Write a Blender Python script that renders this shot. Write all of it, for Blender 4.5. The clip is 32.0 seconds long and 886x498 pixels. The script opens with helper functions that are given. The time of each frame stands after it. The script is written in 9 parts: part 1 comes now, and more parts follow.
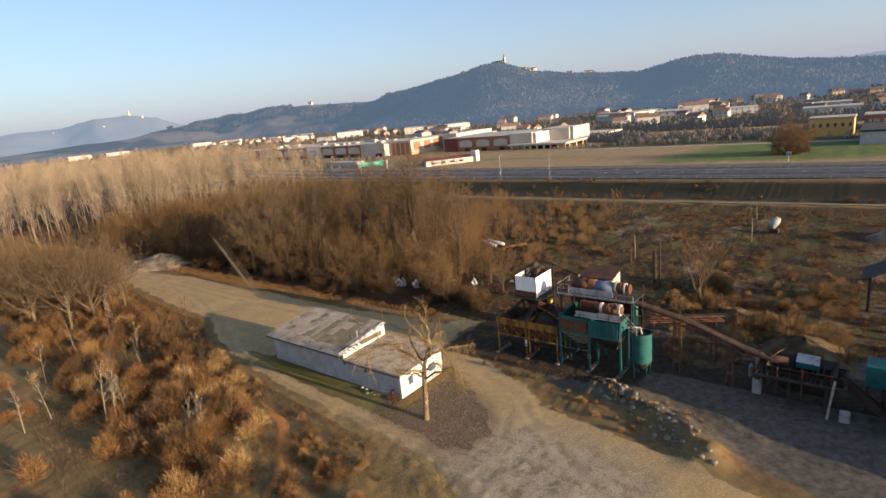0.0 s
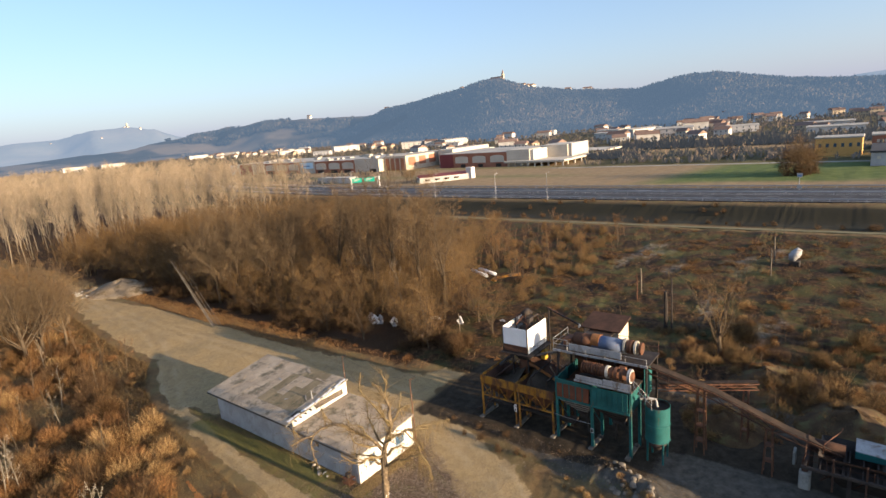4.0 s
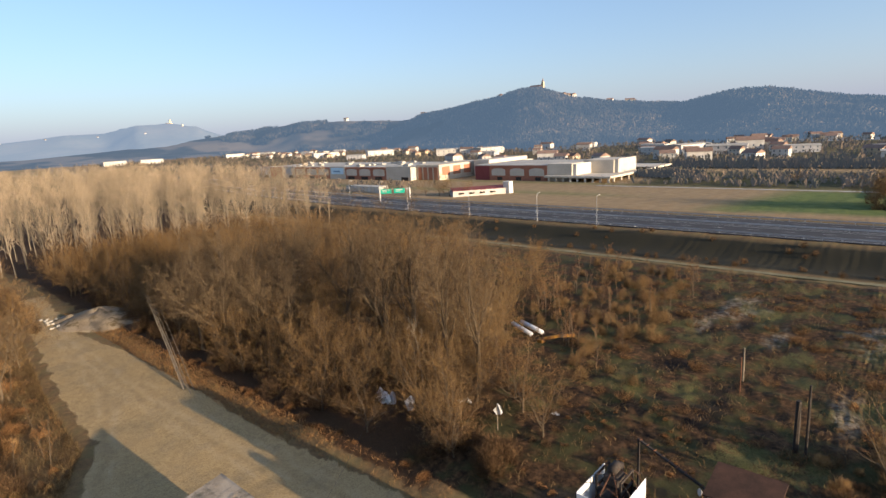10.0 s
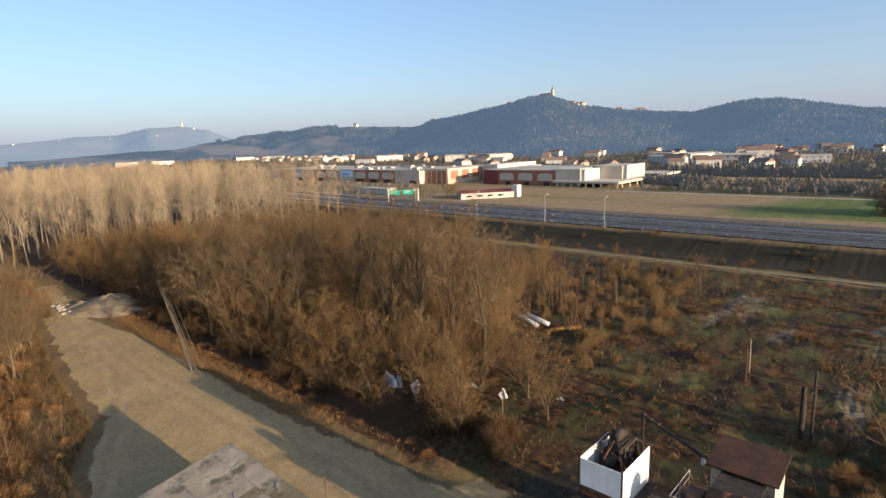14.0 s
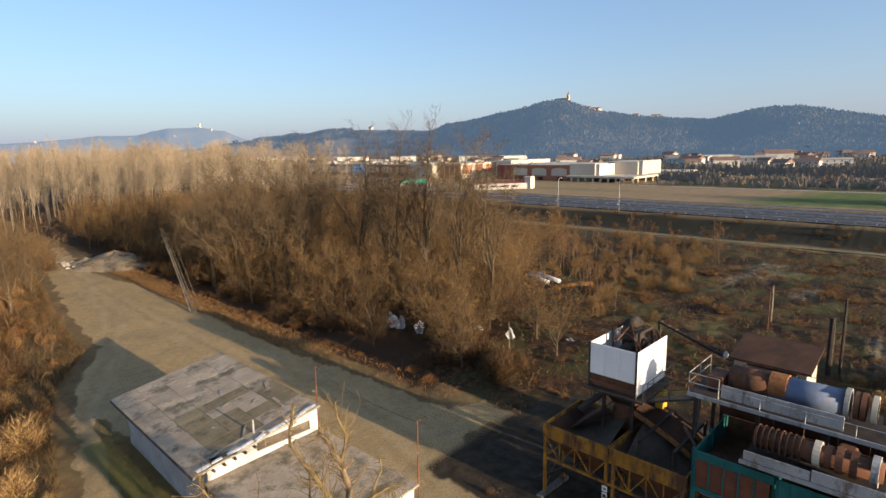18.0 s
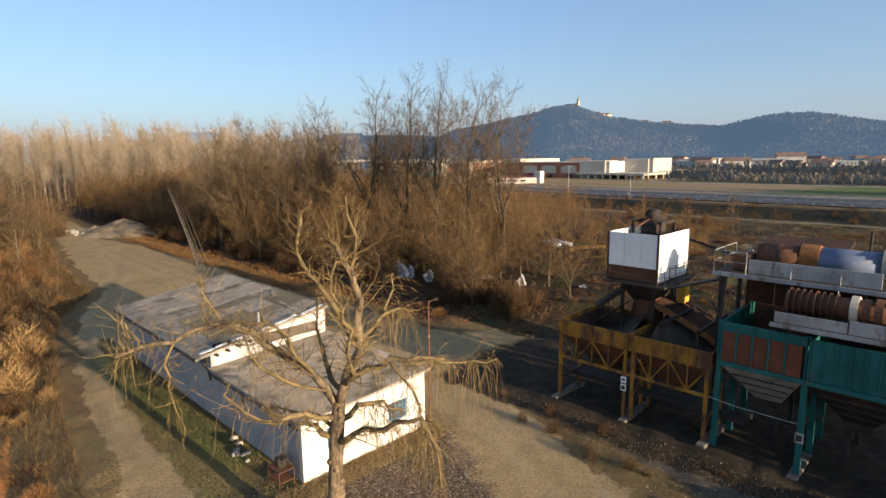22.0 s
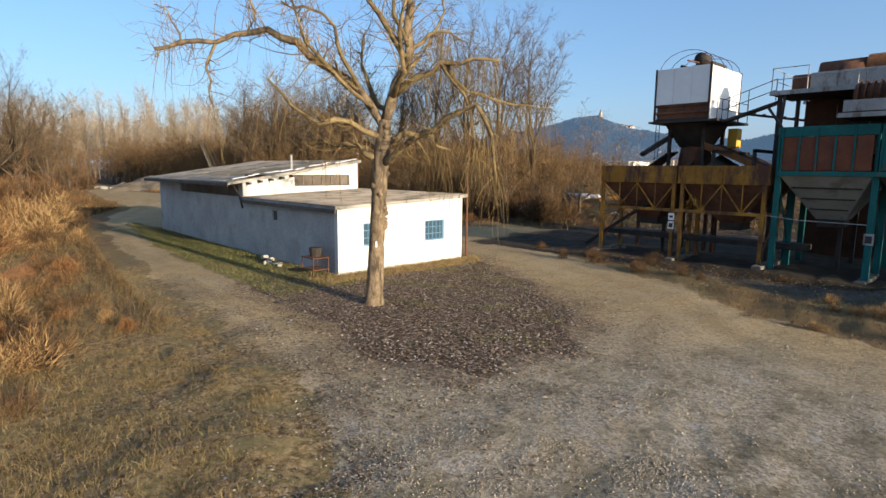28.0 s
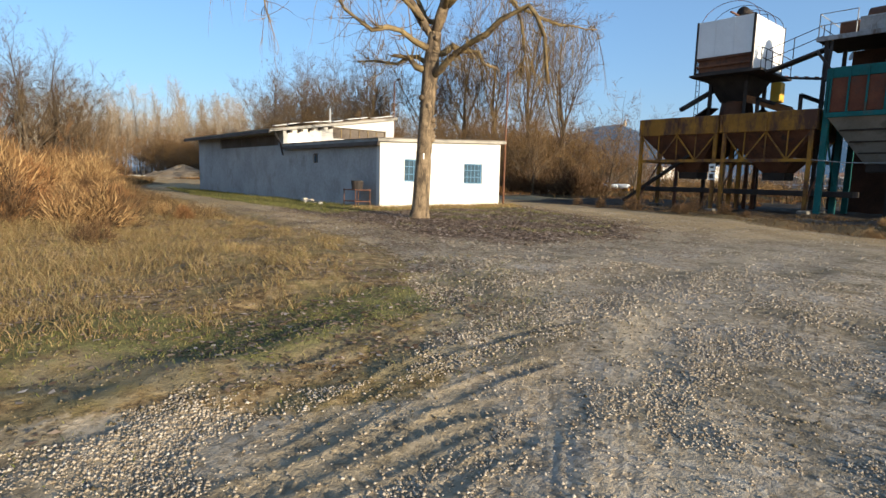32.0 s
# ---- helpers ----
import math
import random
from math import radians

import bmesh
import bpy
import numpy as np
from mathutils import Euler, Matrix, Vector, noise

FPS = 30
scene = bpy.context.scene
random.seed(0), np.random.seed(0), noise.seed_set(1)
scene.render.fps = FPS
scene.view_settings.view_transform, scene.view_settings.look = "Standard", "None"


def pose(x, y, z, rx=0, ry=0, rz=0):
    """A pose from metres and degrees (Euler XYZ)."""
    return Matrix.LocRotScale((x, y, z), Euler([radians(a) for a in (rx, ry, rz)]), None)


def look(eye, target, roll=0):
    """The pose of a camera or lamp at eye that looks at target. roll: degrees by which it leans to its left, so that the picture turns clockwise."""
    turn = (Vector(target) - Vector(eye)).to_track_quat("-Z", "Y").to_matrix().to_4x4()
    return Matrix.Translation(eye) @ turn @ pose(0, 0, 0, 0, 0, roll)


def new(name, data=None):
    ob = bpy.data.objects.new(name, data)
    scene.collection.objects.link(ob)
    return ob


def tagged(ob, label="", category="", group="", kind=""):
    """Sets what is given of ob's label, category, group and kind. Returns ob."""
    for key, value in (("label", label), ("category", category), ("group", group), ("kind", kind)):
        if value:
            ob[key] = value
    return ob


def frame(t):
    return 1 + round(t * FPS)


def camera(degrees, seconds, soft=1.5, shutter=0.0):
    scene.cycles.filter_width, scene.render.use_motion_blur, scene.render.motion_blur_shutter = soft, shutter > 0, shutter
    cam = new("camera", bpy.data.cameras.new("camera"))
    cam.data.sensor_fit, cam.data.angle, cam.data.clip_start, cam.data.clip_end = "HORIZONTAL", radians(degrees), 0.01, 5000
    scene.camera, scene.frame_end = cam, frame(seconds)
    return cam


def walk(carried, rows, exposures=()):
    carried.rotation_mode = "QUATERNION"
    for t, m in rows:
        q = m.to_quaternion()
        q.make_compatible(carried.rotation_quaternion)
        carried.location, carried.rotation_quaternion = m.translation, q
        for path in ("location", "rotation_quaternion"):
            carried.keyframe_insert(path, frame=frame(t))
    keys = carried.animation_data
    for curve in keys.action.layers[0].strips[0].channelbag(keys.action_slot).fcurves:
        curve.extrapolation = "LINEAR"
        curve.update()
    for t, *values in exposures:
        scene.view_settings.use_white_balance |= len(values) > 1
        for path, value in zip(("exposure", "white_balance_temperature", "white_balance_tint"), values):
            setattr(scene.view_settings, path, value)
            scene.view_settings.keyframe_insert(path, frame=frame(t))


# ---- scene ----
# ---- camera ----
cam = camera(77.3, 32.0)
PATH = [
    (0, (-38.786, -39.373, 30.122), (-37.282, -38.147, 29.638), -5.6),
    (0.5, (-38.167, -39.268, 29.9), (-36.582, -38.151, 29.411), -5.7),
    (1, (-37.664, -39.188, 29.856), (-36.072, -38.08, 29.369), -5.1),
    (1.5, (-37.023, -39.087, 29.924), (-35.435, -37.971, 29.444), -4.9),
    (2, (-35.569, -38.659, 29.925), (-33.991, -37.525, 29.451), -5.0),
    (2.5, (-33.97, -37.843, 30.081), (-32.401, -36.696, 29.613), -4.7),
    (3, (-32.313, -36.878, 30.247), (-30.759, -35.705, 29.788), -4.7),
    (3.5, (-30.211, -35.59, 30.206), (-28.676, -34.388, 29.76), -4.9),
    (5.5, (-22.557, -29.957, 30.212), (-21.061, -28.698, 29.79), -4.5),
    (6, (-20.912, -28.561, 30.187), (-19.421, -27.295, 29.769), -4.2),
    (6.5, (-19.4, -27.541, 30.496), (-17.92, -26.261, 30.084), -4.6),
    (7, (-18.034, -26.353, 30.671), (-16.557, -25.068, 30.261), -4.6),
    (7.5, (-16.612, -25.083, 30.94), (-15.138, -23.795, 30.531), -4.3),
    (8, (-15.11, -23.759, 31.198), (-13.643, -22.464, 30.789), -4.1),
    (8.5, (-13.644, -22.396, 31.457), (-12.186, -21.09, 31.05), -3.8),
    (9, (-12.269, -21.257, 31.58), (-10.815, -19.946, 31.173), -3.6),
    (9.5, (-11.496, -20.345, 31.904), (-10.046, -19.03, 31.496), -3.2),
    (10, (-10.888, -19.815, 32.009), (-9.433, -18.505, 31.601), -3.0),
    (10.5, (-10.684, -19.497, 31.845), (-9.221, -18.197, 31.434), -2.7),
    (11, (-10.542, -19.451, 31.686), (-9.067, -18.164, 31.276), -2.4),
    (11.5, (-10.032, -19.578, 31.377), (-8.556, -18.288, 30.978), -2.8),
    (12, (-9.664, -19.631, 31.204), (-8.194, -18.332, 30.815), -2.9),
    (12.5, (-9.909, -19.835, 31.13), (-8.448, -18.524, 30.745), -2.8),
    (13, (-10.641, -20.155, 30.983), (-9.187, -18.836, 30.6), -2.7),
    (13.5, (-11.373, -20.268, 30.38), (-9.923, -18.944, 29.997), -2.2),
    (14, (-11.954, -20.404, 29.531), (-10.511, -19.073, 29.15), -2.1),
    (14.5, (-12.441, -20.742, 28.428), (-11.007, -19.399, 28.054), -2.7),
    (16.5, (-10.844, -20.069, 23.311), (-9.425, -18.709, 22.946), -1.5),
    (17, (-10.747, -19.956, 22.427), (-9.325, -18.597, 22.063), -1.2),
    (17.5, (-10.869, -19.915, 21.574), (-9.449, -18.554, 21.212), -0.9),
    (18, (-10.934, -20.017, 20.827), (-9.517, -18.65, 20.471), -1.1),
    (18.5, (-11.052, -20.046, 20.041), (-9.637, -18.677, 19.688), -1.0),
    (19, (-11.118, -20.054, 19.221), (-9.708, -18.679, 18.873), -1.3),
    (19.5, (-11.154, -19.982, 18.328), (-9.739, -18.611, 17.981), -0.6),
    (20, (-11.172, -19.99, 17.42), (-9.759, -18.616, 17.078), -0.6),
    (20.5, (-11.171, -19.929, 16.411), (-9.763, -18.549, 16.074), -0.4),
    (21, (-11.148, -19.873, 15.508), (-9.743, -18.49, 15.173), -0.5),
    (21.5, (-11.172, -19.746, 14.647), (-9.77, -18.359, 14.314), -0.4),
    (22, (-11.275, -19.786, 13.88), (-9.874, -18.396, 13.551), -0.6),
    (22.5, (-11.26, -19.747, 13.05), (-9.858, -18.358, 12.727), -0.2),
    (23, (-11.32, -19.745, 12.309), (-9.926, -18.346, 11.991), -0.2),
    (23.5, (-11.378, -19.659, 11.463), (-9.989, -18.254, 11.15), -0.3),
    (24, (-11.53, -19.653, 10.654), (-10.14, -18.247, 10.349), 0.1),
    (24.5, (-11.611, -19.647, 9.766), (-10.223, -18.238, 9.467), 0.3),
    (25, (-11.804, -19.56, 8.928), (-10.423, -18.145, 8.627), 0.8),
    (25.5, (-11.872, -19.489, 8.035), (-10.499, -18.066, 7.739), 0.6),
    (27.5, (-12.233, -19.376, 5.076), (-10.872, -17.939, 4.787), 0.3),
    (28, (-12.316, -19.332, 4.371), (-10.957, -17.892, 4.088), 0.6),
    (28.5, (-12.42, -19.29, 3.538), (-11.066, -17.845, 3.263), 1.1),
    (29, (-12.537, -19.211, 2.697), (-11.189, -17.758, 2.426), 1.4),
    (29.5, (-12.68, -19.141, 2.063), (-11.342, -17.679, 1.794), 1.5),
    (30, (-12.825, -19.111, 1.645), (-11.494, -17.642, 1.381), 1.5),
    (30.5, (-12.971, -19.128, 1.345), (-11.644, -17.655, 1.082), 1.6),
    (31, (-13.08, -19.148, 1.302), (-11.761, -17.668, 1.038), 1.6),
    (31.5, (-13.183, -19.137, 1.306), (-11.868, -17.653, 1.046), 1.7),
    (32, (-13.218, -19.171, 1.326), (-11.911, -17.679, 1.071), 1.4),
]
EXPOSURES = [(0, 0.56, 6350, 13), (1, 0.66, 6350, 13), (2, 0.77, 6350, 13), (3.5, 0.77, 6250, 12), (6, 0.65, 6150, 11), (12, 0.60, 6100, 10.5), (17, 0.51, 6050, 9.5), (25, 0.44, 5780, 7.5), (28, 0.46, 5500, 5.5), (32, 0.44, 5440, 4.5)]

walk(cam, [(t, look(eye, target, roll)) for t, eye, target, roll in PATH], EXPOSURES)

# ---- world and sun ----
SUN_ELEVATION = 9.9
TO_SUN = Vector((0.035, -math.cos(radians(SUN_ELEVATION)), math.sin(radians(SUN_ELEVATION))))
world = bpy.data.worlds.new("sky")
scene.world = world
world.use_nodes = True
wt = world.node_tree
sky = wt.nodes.new("ShaderNodeTexSky")
sky.sky_type = "NISHITA"
sky.sun_disc = False
sky.sun_elevation = radians(SUN_ELEVATION)
sky.sun_rotation = radians(178)
sky.altitude = 200
sky.air_density = 1.0
sky.dust_density = 3.0
sky.ozone_density = 2.5
wt.nodes["Background"].inputs["Strength"].default_value = 0.13
# thin winter mist: pale light over the whole sky
mist = wt.nodes.new("ShaderNodeMix")
mist.data_type = "RGBA"
mist.blend_type = "ADD"
mist.inputs[0].default_value = 1.0
mist.inputs[7].default_value = (0.68, 0.85, 1.20, 1)
wt.links.new(sky.outputs["Color"], mist.inputs[6])
# low haze, thickest at the horizon all round
way_up = wt.nodes.new("ShaderNodeSeparateXYZ")
wt.links.new(wt.nodes.new("ShaderNodeTexCoord").outputs["Generated"], way_up.inputs[0])
low = wt.nodes.new("ShaderNodeMath")
low.operation, low.use_clamp = "SUBTRACT", True
low.inputs[0].default_value = 1.0
wt.links.new(way_up.outputs["Z"], low.inputs[1])
thick = wt.nodes.new("ShaderNodeMath")
thick.operation = "POWER"
thick.inputs[1].default_value = 11.0
wt.links.new(low.outputs[0], thick.inputs[0])
haze = wt.nodes.new("ShaderNodeMix")
haze.data_type = "RGBA"
haze.blend_type = "ADD"
haze.inputs[7].default_value = (1.35, 1.25, 1.55, 1)
wt.links.new(thick.outputs[0], haze.inputs[0])
wt.links.new(mist.outputs[2], haze.inputs[6])
wt.links.new(haze.outputs[2], wt.nodes["Background"].inputs["Color"])
sun_data = bpy.data.lights.new("sun", "SUN")
sun_data.energy = 7.8
sun_data.angle = radians(0.6)
sun_data.color = (1.0, 0.75, 0.48)
sun = new("sun", sun_data)
sun.matrix_world = look((0, 0, 60), Vector((0, 0, 60)) - TO_SUN)

# ---- shapes and parts ----
BASE = {}


class Shape:
    """Vertices and faces, gathered in world metres."""

    def __init__(self):
        self.v, self.f = [], []

    def add(self, verts, faces):
        n = len(self.v)
        self.v.extend(tuple(p) for p in verts)
        self.f.extend(tuple(n + i for i in f) for f in faces)
        return self

    def box(self, x0, x1, y0, y1, z0, z1, bevel=0.0):
        b = min(bevel, 0.45 * min(abs(x1 - x0), abs(y1 - y0), abs(z1 - z0)))
        if b <= 0:
            v = [(x, y, z) for z in (z0, z1) for y in (y0, y1) for x in (x0, x1)]
            return self.add(v, [(0, 2, 3, 1), (4, 5, 7, 6), (0, 1, 5, 4), (2, 6, 7, 3), (0, 4, 6, 2), (1, 3, 7, 5)])
        rings = []
        for z, inset in ((z0, b), (z0 + b, 0), (z1 - b, 0), (z1, b)):
            a0, a1, c0, c1 = x0 + inset, x1 - inset, y0 + inset, y1 - inset
            rings.append([(a0 + b, c0, z), (a1 - b, c0, z), (a1, c0 + b, z), (a1, c1 - b, z),
                          (a1 - b, c1, z), (a0 + b, c1, z), (a0, c1 - b, z), (a0, c0 + b, z)])
        faces = [tuple(range(7, -1, -1)), tuple(range(24, 32))]
        for k in range(3):
            faces += [(8 * k + i, 8 * k + (i + 1) % 8, 8 * k + 8 + (i + 1) % 8, 8 * k + 8 + i) for i in range(8)]
        return self.add([p for r in rings for p in r], faces)

    def beam(self, p, q, w, h=None):
        """A bar of section w x h from p to q."""
        p, q, h = Vector(p), Vector(q), h or w
        d = (q - p).normalized()
        side = d.cross(Vector((0, 0, 1))) if abs(d.z) < 0.98 else Vector((0, 1, 0))
        side = side.normalized() * (w / 2)
        up = side.cross(d).normalized() * (h / 2)
        v = [e + a * side + b * up for e in (p, q) for a, b in ((-1, -1), (1, -1), (1, 1), (-1, 1))]
        return self.add(v, [(3, 2, 1, 0), (4, 5, 6, 7), (0, 1, 5, 4), (1, 2, 6, 5), (2, 3, 7, 6), (3, 0, 4, 7)])

    def tube(self, points, radii, sides=8, caps=True):
        pts = [Vector(p) for p in points]
        n0, rows = len(self.v), len(pts)
        ref = Vector((0.31, 0.17, 0.93))
        for i, p in enumerate(pts):
            d = (pts[min(i + 1, rows - 1)] - pts[max(i - 1, 0)]).normalized()
            if abs(d.dot(ref)) > 0.93:
                a = d.cross(Vector((1, 0, 0))).normalized()
            else:
                a = d.cross(ref).normalized()
            b = d.cross(a)
            for k in range(sides):
                w = 2 * math.pi * k / sides
                self.v.append(tuple(p + (a * math.cos(w) + b * math.sin(w)) * radii[i]))
        for i in range(rows - 1):
            for k in range(sides):
                self.f.append((n0 + i * sides + k, n0 + i * sides + (k + 1) % sides,
                               n0 + (i + 1) * sides + (k + 1) % sides, n0 + (i + 1) * sides + k))
        if caps:
            self.f.append(tuple(n0 + k for k in reversed(range(sides))))
            self.f.append(tuple(n0 + (rows - 1) * sides + k for k in range(sides)))
        return self

    def plate(self, corners, thick):
        """A flat plate from four corners, thickened along its normal."""
        c = [Vector(p) for p in corners]
        n = (c[1] - c[0]).cross(c[3] - c[0]).normalized() * thick
        v = c + [p - n for p in c]
        m = len(c)
        return self.add(v, [tuple(range(m)), tuple(range(2 * m - 1, m - 1, -1))]
                        + [(i, m + i, m + (i + 1) % m, (i + 1) % m) for i in range(m)])

    def frustum(self, a, b):
        """Walls between two rectangles given as (x0, x1, y0, y1, z)."""
        v = []
        for x0, x1, y0, y1, z in (a, b):
            v += [(x0, y0, z), (x1, y0, z), (x1, y1, z), (x0, y1, z)]
        return self.add(v, [(i, (i + 1) % 4, 4 + (i + 1) % 4, 4 + i) for i in range(4)])

    def mesh(self, name, base=(0, 0, 0), smooth=False):
        me = bpy.data.meshes.new(name)
        arr = np.array(self.v, dtype=np.float64).reshape(-1, 3) - np.array(base)
        me.from_pydata(arr.tolist(), [], self.f)
        if smooth:
            me.polygons.foreach_set("use_smooth", [True] * len(me.polygons))
        me.update()
        return me


def thing(name, label, category, at=(0, 0, 0), group="", kind=""):
    ob = new(name)
    ob.empty_display_size = 0.2
    ob.location = at
    BASE[ob] = Vector(at)
    return tagged(ob, label, category, group, kind)


def part(name, shape, material, parent, label="", smooth=False):
    """One mesh under a thing or a part; the shape is in world metres."""
    base = BASE[parent]
    ob = new(name, shape.mesh(name, base, smooth))
    ob.data.materials.append(material)
    ob.parent = parent
    BASE[ob] = base
    return tagged(ob, label)


def single(name, shape, material, label, category, at=(0, 0, 0), group="", kind="", smooth=False):
    """A thing of one mesh."""
    ob = new(name, shape.mesh(name, at, smooth))
    ob.data.materials.append(material)
    ob.location = at
    BASE[ob] = Vector(at)
    return tagged(ob, label, category, group, kind)


def rnd(a, b):
    return random.uniform(a, b)


# ---- materials ----
def nodes_of(name):
    m = bpy.data.materials.new(name)
    m.use_nodes = True
    t = m.node_tree
    return m, t, t.nodes["Principled BSDF"]


def noise_node(t, vec, scale, detail=4.0, rough=0.55):
    n = t.nodes.new("ShaderNodeTexNoise")
    n.inputs["Scale"].default_value = scale
    n.inputs["Detail"].default_value = detail
    n.inputs["Roughness"].default_value = rough
    t.links.new(vec, n.inputs["Vector"])
    return n.outputs["Fac"]


def ramp_node(t, fac, stops):
    r = t.nodes.new("ShaderNodeValToRGB")
    e = r.color_ramp.elements
    while len(e) < len(stops):
        e.new(0.5)
    for i, (pos, c) in enumerate(stops):
        e[i].position = pos
        e[i].color = (*c, 1) if isinstance(c, tuple) else (c, c, c, 1)
    t.links.new(fac, r.inputs["Fac"])
    return r.outputs["Color"]


def mix_node(t, fac, a, b, blend="MIX"):
    m = t.nodes.new("ShaderNodeMix")
    m.data_type = "RGBA"
    m.blend_type = blend
    for value, socket in ((fac, m.inputs[0]), (a, m.inputs[6]), (b, m.inputs[7])):
        if isinstance(value, tuple):
            socket.default_value = (*value, 1)
        elif isinstance(value, (int, float)):
            socket.default_value = value
        else:
            t.links.new(value, socket)
    return m.outputs[2]


def math_node(t, op, a, b=0.0, clamp=False):
    m = t.nodes.new("ShaderNodeMath")
    m.operation, m.use_clamp = op, clamp
    for value, socket in ((a, m.inputs[0]), (b, m.inputs[1])):
        if isinstance(value, (int, float)):
            socket.default_value = value
        else:
            t.links.new(value, socket)
    return m.outputs[0]


def bump_node(t, height, strength, distance=0.02):
    b = t.nodes.new("ShaderNodeBump")
    b.inputs["Strength"].default_value = strength
    b.inputs["Distance"].default_value = distance
    t.links.new(height, b.inputs["Height"])
    return b.outputs["Normal"]


def surface(name, c1, c2, big=0.8, fine=14.0, rough=0.85, metal=0.0, bump=0.3, stain=None, stain_at=(0.52, 0.66),
            stain_scale=1.6, vary=0.0, streak=0.0):
    """Two colours mixed by coarse and fine grain, with stains, bump and a little spread from piece to piece."""
    m, t, p = nodes_of(name)
    vec = t.nodes.new("ShaderNodeTexCoord").outputs["Object"]
    if streak:
        mp = t.nodes.new("ShaderNodeMapping")
        mp.inputs["Scale"].default_value = (1, 1, streak)
        t.links.new(vec, mp.inputs["Vector"])
        vec2 = mp.outputs["Vector"]
    else:
        vec2 = vec
    coarse, grain = noise_node(t, vec, big), noise_node(t, vec, fine, 3.0, 0.65)
    fac = math_node(t, "ADD", math_node(t, "MULTIPLY", coarse, 0.65), math_node(t, "MULTIPLY", grain, 0.35))
    col = ramp_node(t, fac, [(0.36, c1), (0.64, c2)])
    if stain:
        s = ramp_node(t, noise_node(t, vec2, stain_scale, 6.0, 0.7), [(stain_at[0], 0.0), (stain_at[1], 1.0)])
        col = mix_node(t, s, col, stain)
    if vary:
        r = t.nodes.new("ShaderNodeObjectInfo").outputs["Random"]
        hsv = t.nodes.new("ShaderNodeHueSaturation")
        t.links.new(math_node(t, "ADD", math_node(t, "MULTIPLY", r, vary), 1 - vary / 2), hsv.inputs["Value"])
        t.links.new(col, hsv.inputs["Color"])
        col = hsv.outputs["Color"]
    t.links.new(col, p.inputs["Base Color"])
    p.inputs["Roughness"].default_value = rough
    p.inputs["Metallic"].default_value = metal
    p.inputs["Specular IOR Level"].default_value = 0.25
    if bump:
        t.links.new(bump_node(t, grain, bump, 0.02), p.inputs["Normal"])
    return m


def island_mat(name, stops, rough=0.9, through_light=0.0, vary=0.35, haze=None):
    """Leaves, twigs and stones: each loose piece takes its own tone."""
    m, t, p = nodes_of(name)
    g = t.nodes.new("ShaderNodeNewGeometry").outputs["Random Per Island"]
    col = ramp_node(t, g, stops)
    r = t.nodes.new("ShaderNodeObjectInfo").outputs["Random"]
    hsv = t.nodes.new("ShaderNodeHueSaturation")
    t.links.new(math_node(t, "ADD", math_node(t, "MULTIPLY", r, vary), 1 - vary / 2), hsv.inputs["Value"])
    t.links.new(col, hsv.inputs["Color"])
    t.links.new(hsv.outputs["Color"], p.inputs["Base Color"])
    p.inputs["Roughness"].default_value = rough
    p.inputs["Specular IOR Level"].default_value = 0.1
    if through_light:
        tr = t.nodes.new("ShaderNodeBsdfTranslucent")
        t.links.new(hsv.outputs["Color"], tr.inputs["Color"])
        mx = t.nodes.new("ShaderNodeMixShader")
        mx.inputs["Fac"].default_value = through_light
        out = t.nodes["Material Output"]
        t.links.new(p.outputs["BSDF"], mx.inputs[1])
        t.links.new(tr.outputs["BSDF"], mx.inputs[2])
        t.links.new(mx.outputs["Shader"], out.inputs["Surface"])
    # far woods only: the air between is put in as emission
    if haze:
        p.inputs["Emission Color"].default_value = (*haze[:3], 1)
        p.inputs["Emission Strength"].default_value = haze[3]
    return m


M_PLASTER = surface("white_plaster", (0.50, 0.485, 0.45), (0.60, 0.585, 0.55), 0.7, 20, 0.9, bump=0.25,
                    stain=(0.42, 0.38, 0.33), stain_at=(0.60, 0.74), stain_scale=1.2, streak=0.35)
# stained plaster of the west walls, darker than the front to carry their shade
M_PLASTER_SHADED = surface("weathered_shaded_plaster", (0.28, 0.276, 0.264), (0.43, 0.426, 0.414), 0.5, 7, 0.95, bump=0.6,
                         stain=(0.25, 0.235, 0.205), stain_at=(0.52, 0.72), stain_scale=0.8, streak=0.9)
M_RUSTORANGE = surface("orange_rust", (0.22, 0.085, 0.025), (0.34, 0.15, 0.05), 1.1, 12, 0.8, bump=0.3,
                       stain=(0.10, 0.05, 0.03), stain_at=(0.5, 0.66), stain_scale=1.3)
M_ROOF = surface("fibre_cement", (0.25, 0.20, 0.142), (0.40, 0.33, 0.245), 0.5, 9, 0.95, bump=0.5,
                 stain=(0.12, 0.105, 0.075), stain_at=(0.50, 0.64), stain_scale=0.55, vary=0.10)
M_ROOF_DARK = surface("mossy_fibre_cement", (0.14, 0.112, 0.066), (0.235, 0.188, 0.118), 0.6, 9, 0.95, bump=0.5,
                      stain=(0.09, 0.085, 0.05), stain_scale=0.9, vary=0.2)
M_DARKWOOD = surface("weathered_board", (0.07, 0.055, 0.045), (0.13, 0.11, 0.09), 1.5, 25, 0.9, vary=0.3)
M_GLASS, _t, _p = nodes_of("window_glass")
_p.inputs["Base Color"].default_value = (0.05, 0.08, 0.11, 1)
_p.inputs["Roughness"].default_value = 0.12
M_BLUEFRAME = surface("blue_window_paint", (0.10, 0.20, 0.32), (0.14, 0.26, 0.40), 3, 30, 0.6)
